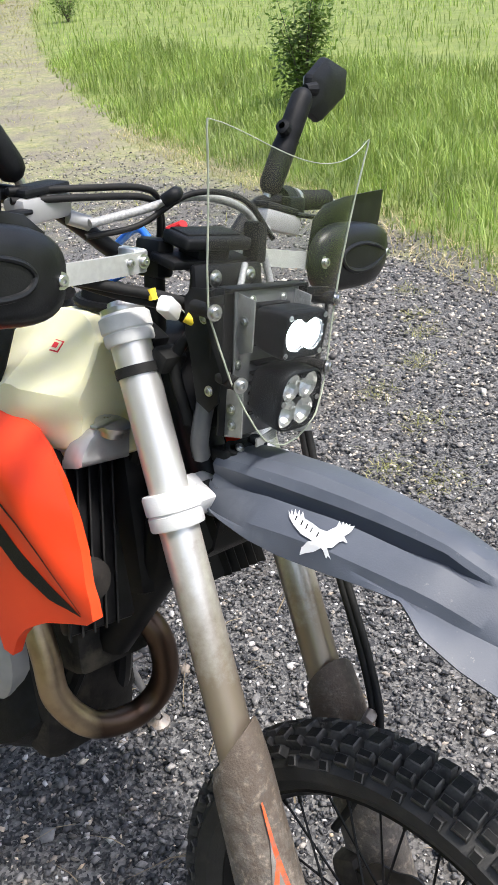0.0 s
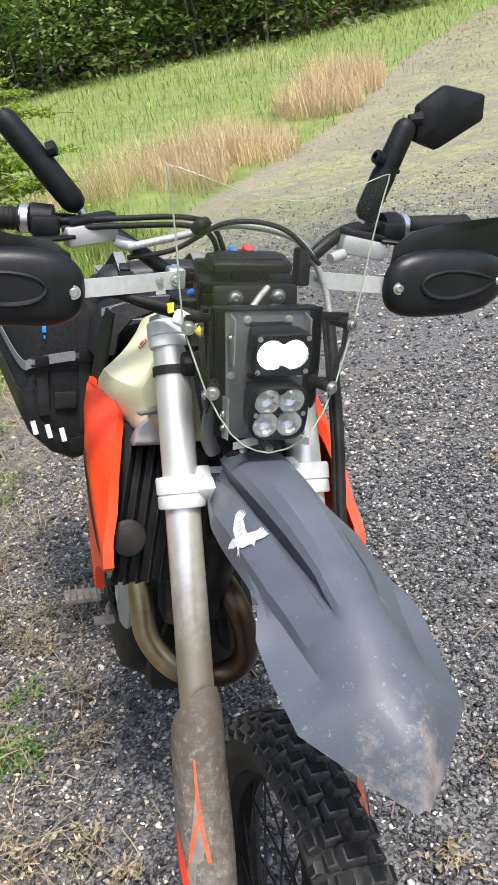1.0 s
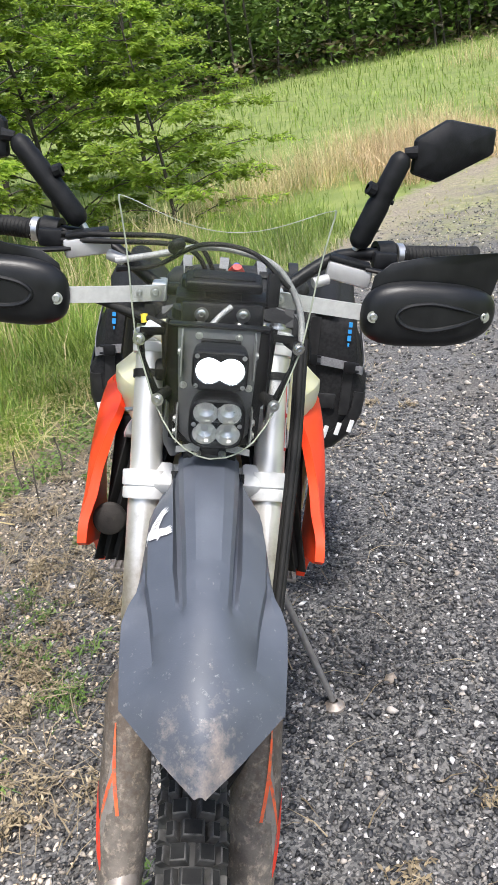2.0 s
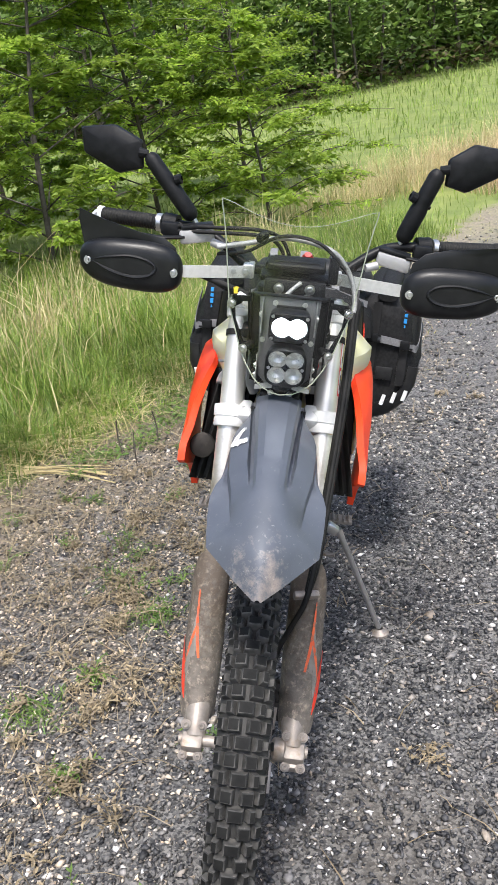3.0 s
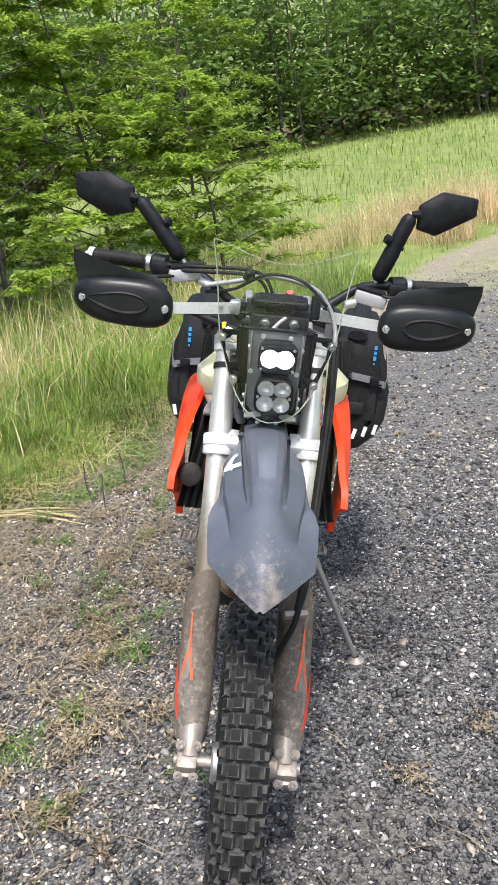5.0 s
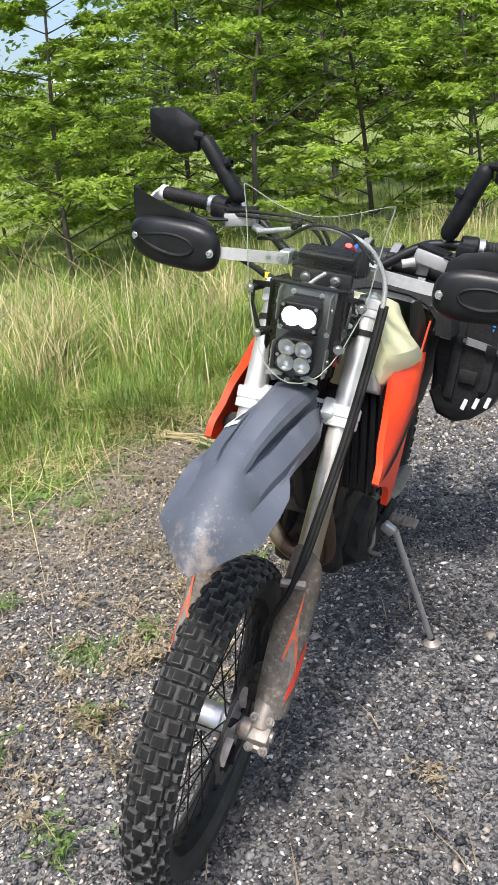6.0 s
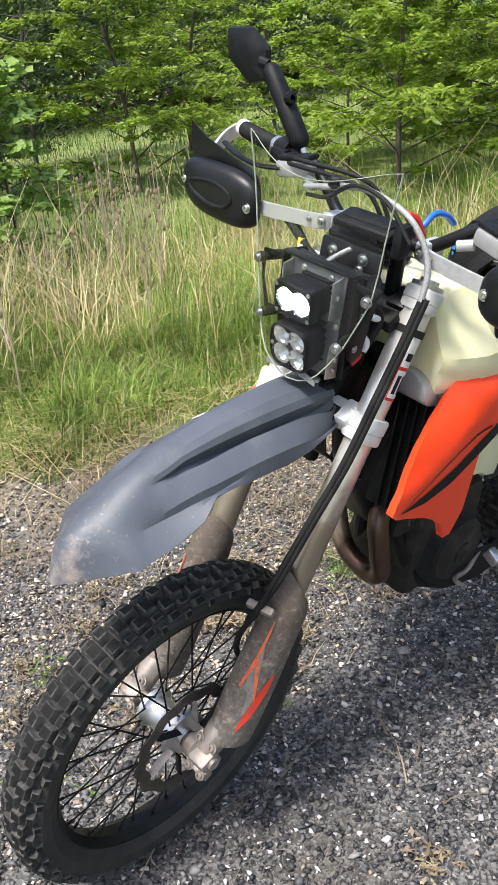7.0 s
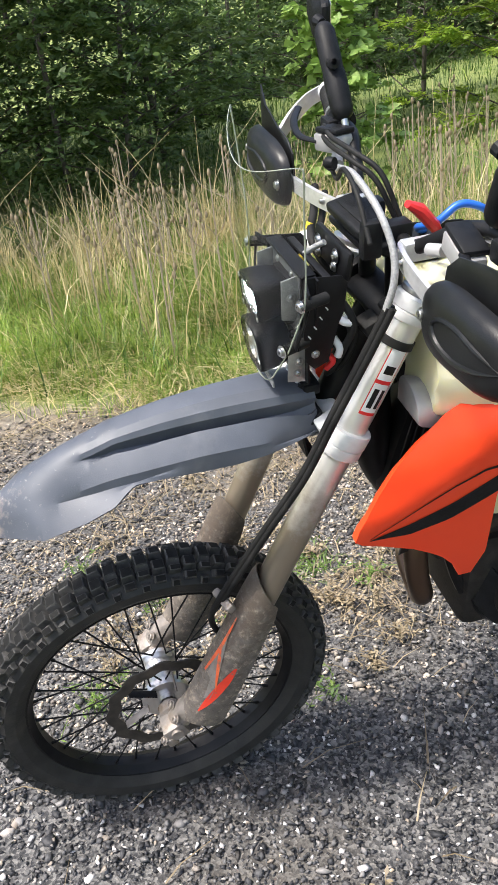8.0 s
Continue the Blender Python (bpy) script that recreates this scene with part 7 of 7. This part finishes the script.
def shroud(s):
    """A radiator shroud: a pointed orange blade with a swept black graphic and a dropped lower tip."""
    outline = [(-0.043, 0.832), (-0.036, 0.857), (0.026, 0.950), (0.07, 0.99), (0.115, 1.02), (0.166, 1.04), (0.23, 1.042), (0.33, 1.028), (0.46, 1.0), (0.455, 0.965), (0.33, 0.94), (0.24, 0.905), (0.2, 0.875), (0.2, 0.80), (0.2, 0.735), (0.18, 0.684), (0.158, 0.682), (0.14, 0.72), (0.114, 0.75), (0.066, 0.781), (0.003, 0.807), (-0.03, 0.82)]

    def face(y, z, out=0.0):
        x = np.interp(z, [0.66, 0.75, 0.83, 0.92, 1.0, 1.05], [0.2, 0.206, 0.209, 0.211, 0.206, 0.196])
        x += 0.006 * math.sin(math.pi * min(max((y + 0.05) / 0.5, 0), 1)) - 0.10 * max(y - 0.25, 0)
        front = np.interp(z, [0.832, 0.95, 1.02, 1.04], [-0.043, 0.026, 0.115, 0.166])
        x -= float(np.interp(z, [0.87, 0.91, 0.95, 0.99, 1.02, 1.04], [0, 0.012, 0.017, 0.027, 0.037, 0.04])) * max(1 - max(y - front, 0) / 0.11, 0) ** 1.4
        ridge = 0.004 * math.exp(-(((z - 0.83) - 0.62 * (y + 0.047)) / 0.03) ** 2)
        return Vector((s * (float(x) + ridge + out), y, z))
    bm = bmesh.new()
    # fill by horizontal slices of the outline
    ol = outline

    def span(z):
        xs = []
        for i in range(len(ol)):
            (y0, z0), (y1, z1) = ol[i], ol[(i + 1) % len(ol)]
            if (z0 <= z < z1) or (z1 <= z < z0):
                xs.append(y0 + (y1 - y0) * (z - z0) / (z1 - z0))
        return min(xs), max(xs)
    zz = list(np.linspace(0.6845, 0.8195, 12)) + list(np.linspace(0.832, 1.0405, 20))
    rows = []
    for z in zz:
        a, b = span(z)
        rows.append([face(a + (b - a) * f, z) for f in np.linspace(0, 1, 22)])
    skin(bm, rows)
    thicken(bm, 0.016)
    sh = part("radiator_shroud", bm, ORANGE, bike, "glossy orange plastic radiator shroud with a black graphic", smooth=40, m=BODY if s > 0 else pose(0, 0.014, 0) @ BODY)
    # black swoosh, and the thin black line above it
    for up, lo, name in (([(-0.018, 0.829), (0.05, 0.846), (0.12, 0.872), (0.2, 0.915), (0.28, 0.95), (0.36, 0.985)], [(-0.018, 0.8275), (0.05, 0.822), (0.12, 0.838), (0.19, 0.872), (0.28, 0.922), (0.36, 0.95)], "graphic"),
                         ([(-0.018, 0.833), (0.06, 0.878), (0.12, 0.912), (0.17, 0.932), (0.22, 0.935)], [(-0.018, 0.8315), (0.06, 0.875), (0.12, 0.908), (0.17, 0.927), (0.22, 0.93)], "graphic")):
        bm = bmesh.new()
        rows = []
        for f in np.linspace(0, 1, 25):
            k = f * (len(up) - 1)
            i = min(int(k), len(up) - 2)
            g = k - i
            a = Vector((up[i][0], up[i][1])).lerp(Vector((up[i + 1][0], up[i + 1][1])), g)
            b = Vector((lo[i][0], lo[i][1])).lerp(Vector((lo[i + 1][0], lo[i + 1][1])), g)
            rows.append([face(*(b.lerp(a, h)), 0.0012) for h in (0, 0.25, 0.5, 0.75, 1)])
        skin(bm, rows)
        part(name, bm, BLACK_PLASTIC, sh, "black swept graphic", smooth=60)
    return sh


for s in (1, -1):
    shroud(s)


def engine():
    bm = bmesh.new()
    box(bm, (0, 0.38, 0.50), (0.2, 0.26, 0.26), 0.03)
    eng = part("engine", bm, DARK_ENGINE, bike, "dark single-cylinder engine, dusty", m=BODY)
    for name, c, size in (("cylinder", (0, 0.28, 0.68), (0.16, 0.16, 0.24)), ("cylinder_head", (0, 0.27, 0.84), (0.15, 0.17, 0.12))):
        bm = bmesh.new()
        box(bm, c, size, 0.02, (-10, 0, 0))
        part(name, bm, DARK_ENGINE, eng)
    for k in range(7):
        bm = bmesh.new()
        box(bm, (0, 0.27, 0.64 + 0.024 * k), (0.15, 0.14, 0.005), 0.002, (-10, 0, 0))
        part("cooling_fin", bm, DARK_ENGINE, eng)
    for s in (1, -1):
        bm = bmesh.new()
        lathe(bm, (0.1 * s, 0.39, 0.48 if s > 0 else 0.55), (s, 0, 0), [(0, 0.09), (0.03, 0.085), (0.04, 0.07), (0.042, 0.03), (0.045, 0.03), (0.045, 0.022), (0.042, 0.02), (0.042, 0)], 28)
        part("side_cover", bm, DARK_ENGINE if s > 0 else DULL_METAL, eng, "" if s > 0 else "silver clutch cover")
    bm = bmesh.new()   # frame: cradle and head stays
    for s in (1, -1):
        sweep(bm, spline([(0.02 * s, 0.1, 1.05), (0.025 * s, 0.17, 0.85), (0.04 * s, 0.22, 0.62), (0.08 * s, 0.3, 0.42), (0.1 * s, 0.5, 0.36), (0.11 * s, 0.72, 0.45), (0.1 * s, 0.76, 0.8)], 6), 0.018, 10)
        sweep(bm, spline([(0.03 * s, 0.1, 1.1), (0.1 * s, 0.35, 0.98), (0.11 * s, 0.7, 0.86), (0.08 * s, 1.3, 0.98)], 6), 0.018, 10)
    sweep(bm, spline([(0, 0.06, 1.02), (0, 0.068, 0.91), (0, 0.085, 0.81), (0, 0.14, 0.715), (0, 0.2, 0.62)], 6), 0.036, 14)
    box(bm, (0, 0.165, 0.86), (0.1, 0.14, 0.24), 0.02, (-14, 0, 0))
    part("frame", bm, BLACK_METAL, bike, "black tubular frame", m=BODY)
    for s in (1, -1):   # radiators with louvres
        bm = bmesh.new()
        box(bm, (0.125 * s, 0.118, 0.875), (0.11, 0.03, 0.27), 0.008, (-22, 0, 6 * s))
        rad = part("radiator", bm, BLACK_METAL, bike, "black radiator behind louvres", m=BODY)
        for k in range(5):
            bm = bmesh.new()
            box(bm, (0.085 * s + s * 0.02 * k, 0.096, 0.87), (0.003, 0.03, 0.25), 0.001, (-22, 0, 30 * s))
            part("louvre", bm, BLACK_RUBBER, rad)
        bm = bmesh.new()
        plate(bm, [(0.068, 0.975), (0.152, 0.975), (0.152, 0.985), (0.147, 0.999), (0.138, 1.013), (0.125, 1.024), (0.11, 1.03), (0.09, 1.031), (0.074, 1.025), (0.068, 1.012)], 0.05,
              lambda u, v, w, s=s: Vector((s * u, 0.08 + w, v - 0.3 * w + 0.014)), 0.008)
        part("radiator_tank", bm, DULL_METAL, rad, "dull aluminium header tank")
        if s < 0:
            bm = bmesh.new()
            lathe(bm, (0.108 * s, 0.075, 1.03), (0, -0.2, 1), [(0, 0.016), (0.012, 0.016), (0.012, 0.024), (0.018, 0.024), (0.02, 0.0)], 18)
            box(bm, (0.12 * s, 0.071, 1.05), (0.06, 0.012, 0.005), 0.002, (0, 0, 20))
            part("radiator_cap", bm, STEEL, rad)
            bm = bmesh.new()
            lathe(bm, (-0.168, 0.04, 0.848), (0.1, -1, 0.25), [(0, 0.03), (0.004, 0.03), (0.008, 0.025), (0.012, 0.027), (0.016, 0.012), (0.016, 0)], 24)
            part("horn", bm, DARK_ENGINE, bike, "round black horn", m=BODY)
    bm = bmesh.new()   # header pipe: out of the head, down, round to the right side
    sweep(bm, spline([(0.0, 0.28, 0.69), (0.022, 0.21, 0.68), (0.052, 0.155, 0.632), (0.074, 0.15, 0.56), (0.074, 0.165, 0.495), (0.03, 0.18, 0.458), (-0.05, 0.19, 0.475), (-0.105, 0.21, 0.54), (-0.118, 0.225, 0.62), (-0.125, 0.26, 0.7), (-0.13, 0.34, 0.74), (-0.14, 0.6, 0.76), (-0.14, 0.9, 0.85)], 10), 0.0235, 20)
    part("exhaust_header", bm, TITANIUM, bike, "heat-tinted exhaust header pipe", m=BODY)
    bm = bmesh.new()   # skid plate
    rows = []
    for y, z, w in ((0.27, 0.43, 0.1), (0.285, 0.405, 0.12), (0.31, 0.38, 0.13), (0.345, 0.36, 0.138), (0.42, 0.335, 0.14), (0.5, 0.315, 0.14), (0.68, 0.31, 0.14)):
        rows.append([Vector((-w, y + 0.03, z + 0.12)), Vector((-w, y, z + 0.03)), Vector((-w * 0.6, y - 0.01, z)), Vector((w * 0.6, y - 0.01, z)), Vector((w, y, z + 0.03)), Vector((w, y + 0.03, z + 0.12))])
    skin(bm, rows)
    thicken(bm, 0.005)
    part("skid_plate", bm, BLACK_PLASTIC, bike, "black plastic skid plate", m=BODY)


engine()


def seat_and_tail():
    bm = bmesh.new()
    rows = []
    for y, w, z in ((0.22, 0.05, 1.13), (0.3, 0.075, 1.085), (0.42, 0.095, 1.03), (0.6, 0.115, 1.0), (0.8, 0.12, 0.99), (1.0, 0.11, 1.0), (1.15, 0.09, 1.02)):
        rows.append([Vector((w * c, y, z - 0.09 * (1 - s ** 0.5) + 0.005)) for c, s in ((-1, 0), (-0.98, 0.3), (-0.85, 0.8), (-0.5, 0.98), (0, 1), (0.5, 0.98), (0.85, 0.8), (0.98, 0.3), (1, 0))])
    skin(bm, rows)
    thicken(bm, 0.03)
    part("seat", bm, SEAT, bike, "long black grippy seat", smooth=60, m=BODY)
    for s in (1, -1):
        bm = bmesh.new()
        plate(bm, [(0.46, 0.99), (0.7, 0.96), (1.0, 0.96), (1.2, 0.99), (1.1, 0.86), (0.85, 0.72), (0.6, 0.74), (0.48, 0.86)], 0.004, lambda u, v, w, s=s: Vector((s * (0.125 + w + 0.02 * math.sin((u - 0.46) * 3)), u, v)), 0.001)
        part("side_panel", bm, BLACK_PLASTIC, bike, m=BODY)
        bm = bmesh.new()   # foot peg
        box(bm, (0.2 * s, 0.6, 0.42), (0.085, 0.05, 0.012), 0.003)
        peg = part("foot_peg", bm, DIRTY_ALU, bike, "toothed steel foot peg", m=BODY)
        for k in range(5):
            bm = bmesh.new()
            box(bm, (0.167 * s + 0.016 * k * s, 0.6, 0.43), (0.004, 0.055, 0.012), 0.001)
            part("tooth_bar", bm, DIRTY_ALU, peg)
        bm = bmesh.new()
        box(bm, (0.13 * s, 0.6, 0.40), (0.06, 0.03, 0.03), 0.006)
        part("peg_bracket", bm, DARK_ENGINE, peg)
    bm = bmesh.new()
    rows = [[Vector((w * c, y, z - 0.02 * c * c)) for c in (-1, -0.5, 0, 0.5, 1)] for y, w, z in ((1.0, 0.1, 0.96), (1.2, 0.1, 0.99), (1.4, 0.085, 1.0), (1.55, 0.06, 0.98))]
    skin(bm, rows)
    thicken(bm, 0.005)
    part("rear_fender", bm, BLACK_PLASTIC, bike, m=BODY)
    bm = bmesh.new()
    lathe(bm, (-0.07, 0, 0), (1, 0, 0), [(0, 0.02), (0.0, 0.04), (0.02, 0.045), (0.03, 0.03), (0.1, 0.03), (0.12, 0.045), (0.14, 0.04), (0.14, 0.02)], 24)
    hub = part("rear_wheel", bm, BLACK_METAL, bike, "spoked rear wheel with a knobbly tyre", m=BODY @ pose(0, 1.12, 0.34))
    part("tyre", tyre_carcass(0.345, 0.065, 0.014, 0.235), TYRE_SIDE, hub, smooth=25)
    knobs(hub, 0.345, 0.065, 0.014, 40, lambda turn: False)
    bm = bmesh.new()
    lathe(bm, (0, 0, 0), (1, 0, 0), [(-0.03, 0.242), (-0.03, 0.23), (-0.012, 0.215), (0.012, 0.215), (0.03, 0.23), (0.03, 0.242)], 60)
    part("rim", bm, BLACK_METAL, hub)
    for k in range(36):
        s = -1 if k % 2 else 1
        a = 2 * math.pi * k / 36
        b = a + (0.5 if (k // 2) % 2 else -0.5)
        bm = bmesh.new()
        sweep(bm, [(s * 0.045, 0.042 * math.cos(b), 0.042 * math.sin(b)), (s * 0.004, 0.217 * math.cos(a), 0.217 * math.sin(a))], 0.002, 5)
        part("spoke", bm, BLACK_METAL, hub, smooth=60)
    bm = bmesh.new()
    for s in (1, -1):
        sweep(bm, [(0.1 * s, 0.68, 0.42), (0.11 * s, 0.85, 0.39), (0.1 * s, 1.14, 0.34)], [0.03, 0.032, 0.025], 10, flat=0.6)
    part("swingarm", bm, DIRTY_ALU, bike, m=BODY)
    bm = bmesh.new()   # side stand
    foot = Vector((0.394, 0.478, 0.093))
    top = Vector((0.214, 0.468, 0.447))
    sweep(bm, [top, top.lerp(foot, 0.1), top.lerp(foot, 0.94)], [0.0115, 0.0095, 0.0085], 12)
    box(bm, top + Vector((-0.02, 0, 0.002)), (0.04, 0.028, 0.03), 0.006, (0, 30, 0))
    st = part("side_stand", bm, SILVER, bike, "silver aluminium side stand")
    bm = bmesh.new()
    lathe(bm, foot + Vector((-0.004, 0, -0.001)), (-0.218, 0, 0.976), [(-0.002, 0), (-0.002, 0.028), (0.006, 0.028), (0.012, 0.018), (0.02, 0.011)], 20)
    part("stand_foot", bm, DIRTY_ALU, st)
    bm = bmesh.new()   # brake pedal
    sweep(bm, spline([(-0.13, 0.6, 0.4), (-0.15, 0.52, 0.43), (-0.155, 0.45, 0.46), (-0.165, 0.41, 0.47)], 5), 0.006, 8)
    box(bm, (-0.17, 0.4, 0.472), (0.045, 0.03, 0.008), 0.003)
    part("brake_pedal", bm, DIRTY_ALU, bike, m=BODY)
    bm = bmesh.new()   # gear lever
    sweep(bm, spline([(0.13, 0.5, 0.44), (0.15, 0.42, 0.42), (0.155, 0.36, 0.425), (0.19, 0.35, 0.43)], 5), 0.006, 8)
    part("gear_lever", bm, DIRTY_ALU, bike, m=BODY)


seat_and_tail()


# ---- luggage ----
BIKE_M = pose(-0.278, 0, 0, 0, 12.6, 0) @ BODY @ pose(0.03, 0, 0)


def saddlebag(s):
    top = new("saddlebag")
    top.matrix_basis = BIKE_M
    tagged(top, "black waterproof saddlebag with grey straps, slung over the seat", "saddlebag", group="saddlebags")
    r = np.random.default_rng(40 + s)
    # section of the bag: flat inside, sloping top, bulging outside, tucked in below
    sec = [(0.15, 1.075), (0.18, 1.105), (0.235, 1.115), (0.29, 1.1), (0.315, 1.065), (0.322, 1.0), (0.335, 0.95), (0.355, 0.9), (0.352, 0.84), (0.33, 0.785), (0.285, 0.74), (0.235, 0.72), (0.18, 0.735), (0.145, 0.8), (0.135, 0.92), (0.14, 1.02)]
    out = lambda y: 0.11 * max(y - 0.74, 0)      # the bags splay outwards to the rear
    bm = bmesh.new()
    rows = []
    for y, k in ((0.72, 0.66), (0.724, 0.84), (0.735, 0.94), (0.77, 0.99), (0.88, 1.0), (1.0, 0.985), (1.14, 1.0), (1.28, 0.99), (1.37, 0.94), (1.4, 0.8)):
        rows.append([Vector((s * (0.245 + out(y) + (x - 0.245) * k + r.normal(0, 0.003)), y + r.normal(0, 0.002), 0.91 + (z - 0.91) * k + r.normal(0, 0.003))) for x, z in sec])
    skin(bm, rows, close=True, cap=True)
    body = part("bag_body", bm, BAG, top, smooth=50)
    bm = bmesh.new()        # rolled and folded closure along the top
    sweep(bm, spline([(s * 0.23, 0.715, 1.108), (s * 0.245, 0.85, 1.125), (s * 0.29, 1.25, 1.125), (s * 0.3, 1.4, 1.105)], 5), 0.03, 12, flat=0.55)
    part("roll_top", bm, BAG, top, smooth=50)
    bm = bmesh.new()        # stiffer base boot
    rows = []
    for y, k in ((0.716, 0.7), (0.718, 0.9), (0.73, 0.985), (0.77, 1.02), (1.3, 1.02), (1.38, 0.97)):
        rows.append([Vector((s * (0.245 + out(y) + (x - 0.245) * k), y, 0.91 + (z - 0.91) * k)) for x, z in sec[7:14]])
    skin(bm, rows)
    thicken(bm, 0.003)
    part("base_boot", bm, BAG_SMOOTH, top, smooth=50)
    bm = bmesh.new()        # cross strap round the outside
    pts = [Vector((s * (x + out(y)), y, z)) for x, y, z in ((0.15, 0.708, 0.985), (0.22, 0.706, 0.982), (0.29, 0.708, 0.972), (0.325, 0.716, 0.962), (0.342, 0.74, 0.955), (0.348, 0.9, 0.952), (0.348, 1.28, 0.952))]
    skin(bm, [[p + Vector((0, 0, 0.011)), p - Vector((0, 0, 0.011))] for p in spline(pts, 5)])
    thicken(bm, 0.002)
    part("strap", bm, WEBBING, top, "grey webbing cross strap")
    for x, z, w in ((0.2, 0.984, 0.034), (0.3, 0.97, 0.03)):
        bm = bmesh.new()
        box(bm, (s * x, 0.699, z), (w, 0.01, 0.028), 0.003)
        for dz in (-0.009, 0.009):
            box(bm, (s * (x + 0.6 * w), 0.699, z + dz), (0.012, 0.007, 0.005), 0.001)
        part("buckle", bm, BLACK_PLASTIC, top, "black side-release buckle")
    for x, z0, z1 in ((0.205, 0.80, 1.09), (0.3, 0.84, 0.96)):
        bm = bmesh.new()
        pts = [Vector((s * x, 0.712 if z > 0.76 else 0.73, z)) for z in np.linspace(z0, z1, 6)]
        skin(bm, [[p + Vector((0.0125, 0, 0)), p - Vector((0.0125, 0, 0))] for p in pts])
        thicken(bm, 0.002)
        part("strap", bm, BAG_SMOOTH, top, "black webbing strap")
    bm = bmesh.new()
    box(bm, (s * 0.25, 0.711, 0.875), (0.05, 0.006, 0.04), 0.003)
    part("patch", bm, BAG_SMOOTH, top)
    for k, h in enumerate((0.016, 0.013, 0.018, 0.01)):      # lettering up the edge, as plain bars
        bm = bmesh.new()
        box(bm, (s * 0.292, 0.7145, 1.075 - 0.017 * k), (0.009 if k < 3 else 0.004, 0.002, h * 0.75), 0.0)
        part("lettering", bm, BLUE_PRINT, body, "blue printed bar")
    for k in range(3):
        bm = bmesh.new()
        sweep(bm, [(s * (0.255 + 0.032 * k), 0.708, 0.775 + 0.010 * k), (s * (0.262 + 0.032 * k), 0.708, 0.808 + 0.010 * k)], 0.006, 8, flat=0.3)
        part("reflective_tab", bm, WHITE, top, "white reflective tab")
    return top


for s in (1, -1):
    saddlebag(s)


def harness():
    """The pad that joins the bags across the seat, a rolled pack on it, grey straps and buckles."""
    top = new("luggage_harness")
    top.matrix_basis = BIKE_M
    tagged(top, "black luggage harness with a rolled pack and grey straps", "luggage harness")
    bm = bmesh.new()
    rows = []
    for y, k in ((0.6, 0.75), (0.62, 0.95), (0.7, 1.0), (0.9, 1.0), (1.1, 0.98), (1.16, 0.8)):
        rows.append([Vector((x * k, y, 1.03 + (z - 1.03) * k)) for x, z in ((-0.2, 1.0), (-0.19, 1.06), (-0.15, 1.105), (-0.08, 1.13), (0, 1.135), (0.08, 1.13), (0.15, 1.105), (0.19, 1.06), (0.2, 1.0))])
    skin(bm, rows)
    thicken(bm, 0.01)
    part("pad", bm, BAG, top, smooth=50)
    bm = bmesh.new()
    sweep(bm, spline([(-0.17, 0.78, 1.135), (-0.05, 0.76, 1.155), (0.08, 0.76, 1.155), (0.18, 0.78, 1.135)], 5), [0.02] + [0.045] * 14 + [0.02], 14, flat=0.8)
    part("rolled_pack", bm, BAG_SMOOTH, top, "black rolled dry pack", smooth=50)
    for x, lean in ((-0.12, 0.02), (-0.03, -0.015), (0.06, 0.02), (0.14, -0.01)):
        bm = bmesh.new()
        pts = spline([(x + lean, 0.6, 1.085), (x + lean * 0.5, 0.68, 1.15), (x, 0.745, 1.2), (x, 0.8, 1.2), (x - lean, 0.87, 1.15), (x - lean, 1.02, 1.14)], 4)
        skin(bm, [[p + Vector((0.011, 0, 0)), p - Vector((0.011, 0, 0))] for p in pts])
        thicken(bm, 0.003)
        part("strap", bm, WEBBING if x < 0.1 else BAG_SMOOTH, top, "grey webbing strap")
        bm = bmesh.new()
        box(bm, (x + lean * 0.4, 0.685, 1.158), (0.034, 0.04, 0.012), 0.003, (40, 0, 0))
        box(bm, (x + lean * 0.4, 0.712, 1.18), (0.024, 0.02, 0.009), 0.002, (40, 0, 0))
        part("buckle", bm, BLACK_PLASTIC, top, "black ladder buckle")
    for z, y in ((1.09, 0.615), (1.12, 0.64)):
        bm = bmesh.new()
        pts = spline([(-0.17, y + 0.02, z - 0.03), (-0.06, y, z), (0.06, y, z), (0.17, y + 0.02, z - 0.03)], 4)
        skin(bm, [[p + Vector((0, 0, 0.009)), p - Vector((0, 0, 0.009))] for p in pts])
        thicken(bm, 0.003)
        part("strap", bm, WEBBING, top, "grey webbing strap")


harness()


def knee_panel(s):
    """Black plastic panel between tank and bag, with the orange side flash above it."""
    bm = bmesh.new()
    plate(bm, [(0.2, 1.18), (0.3, 1.17), (0.42, 1.1), (0.5, 1.0), (0.47, 0.8), (0.36, 0.74), (0.3, 0.76), (0.3, 0.92), (0.27, 1.0), (0.22, 1.1)], 0.004,
          lambda u, v, w: Vector((s * (0.187 + w - 0.12 * max(v - 1.0, 0) - 0.06 * max(u - 0.3, 0)), u, v)), 0.001)
    part("knee_panel", bm, BLACK_PLASTIC, bike, "black plastic knee panel", m=BODY)
    if s < 0:
        return
    bm = bmesh.new()
    plate(bm, [(0.3, 0.985), (0.33, 1.0), (0.4, 1.05), (0.43, 1.09), (0.4, 1.08), (0.33, 1.03)], 0.004, lambda u, v, w: Vector((s * (0.19 + w - 0.06 * max(u - 0.3, 0)), u, v)), 0.001)
    part("side_flash", bm, ORANGE, bike, "orange plastic side flash", m=BODY)


for s in (1, -1):
    knee_panel(s)

# the front tread: each block, but for those that stand on the ground
knobs(FRONT_HUB, 0.356, 0.047, 0.0165, 38, lambda turn: abs(turn - math.pi) > 0.36)
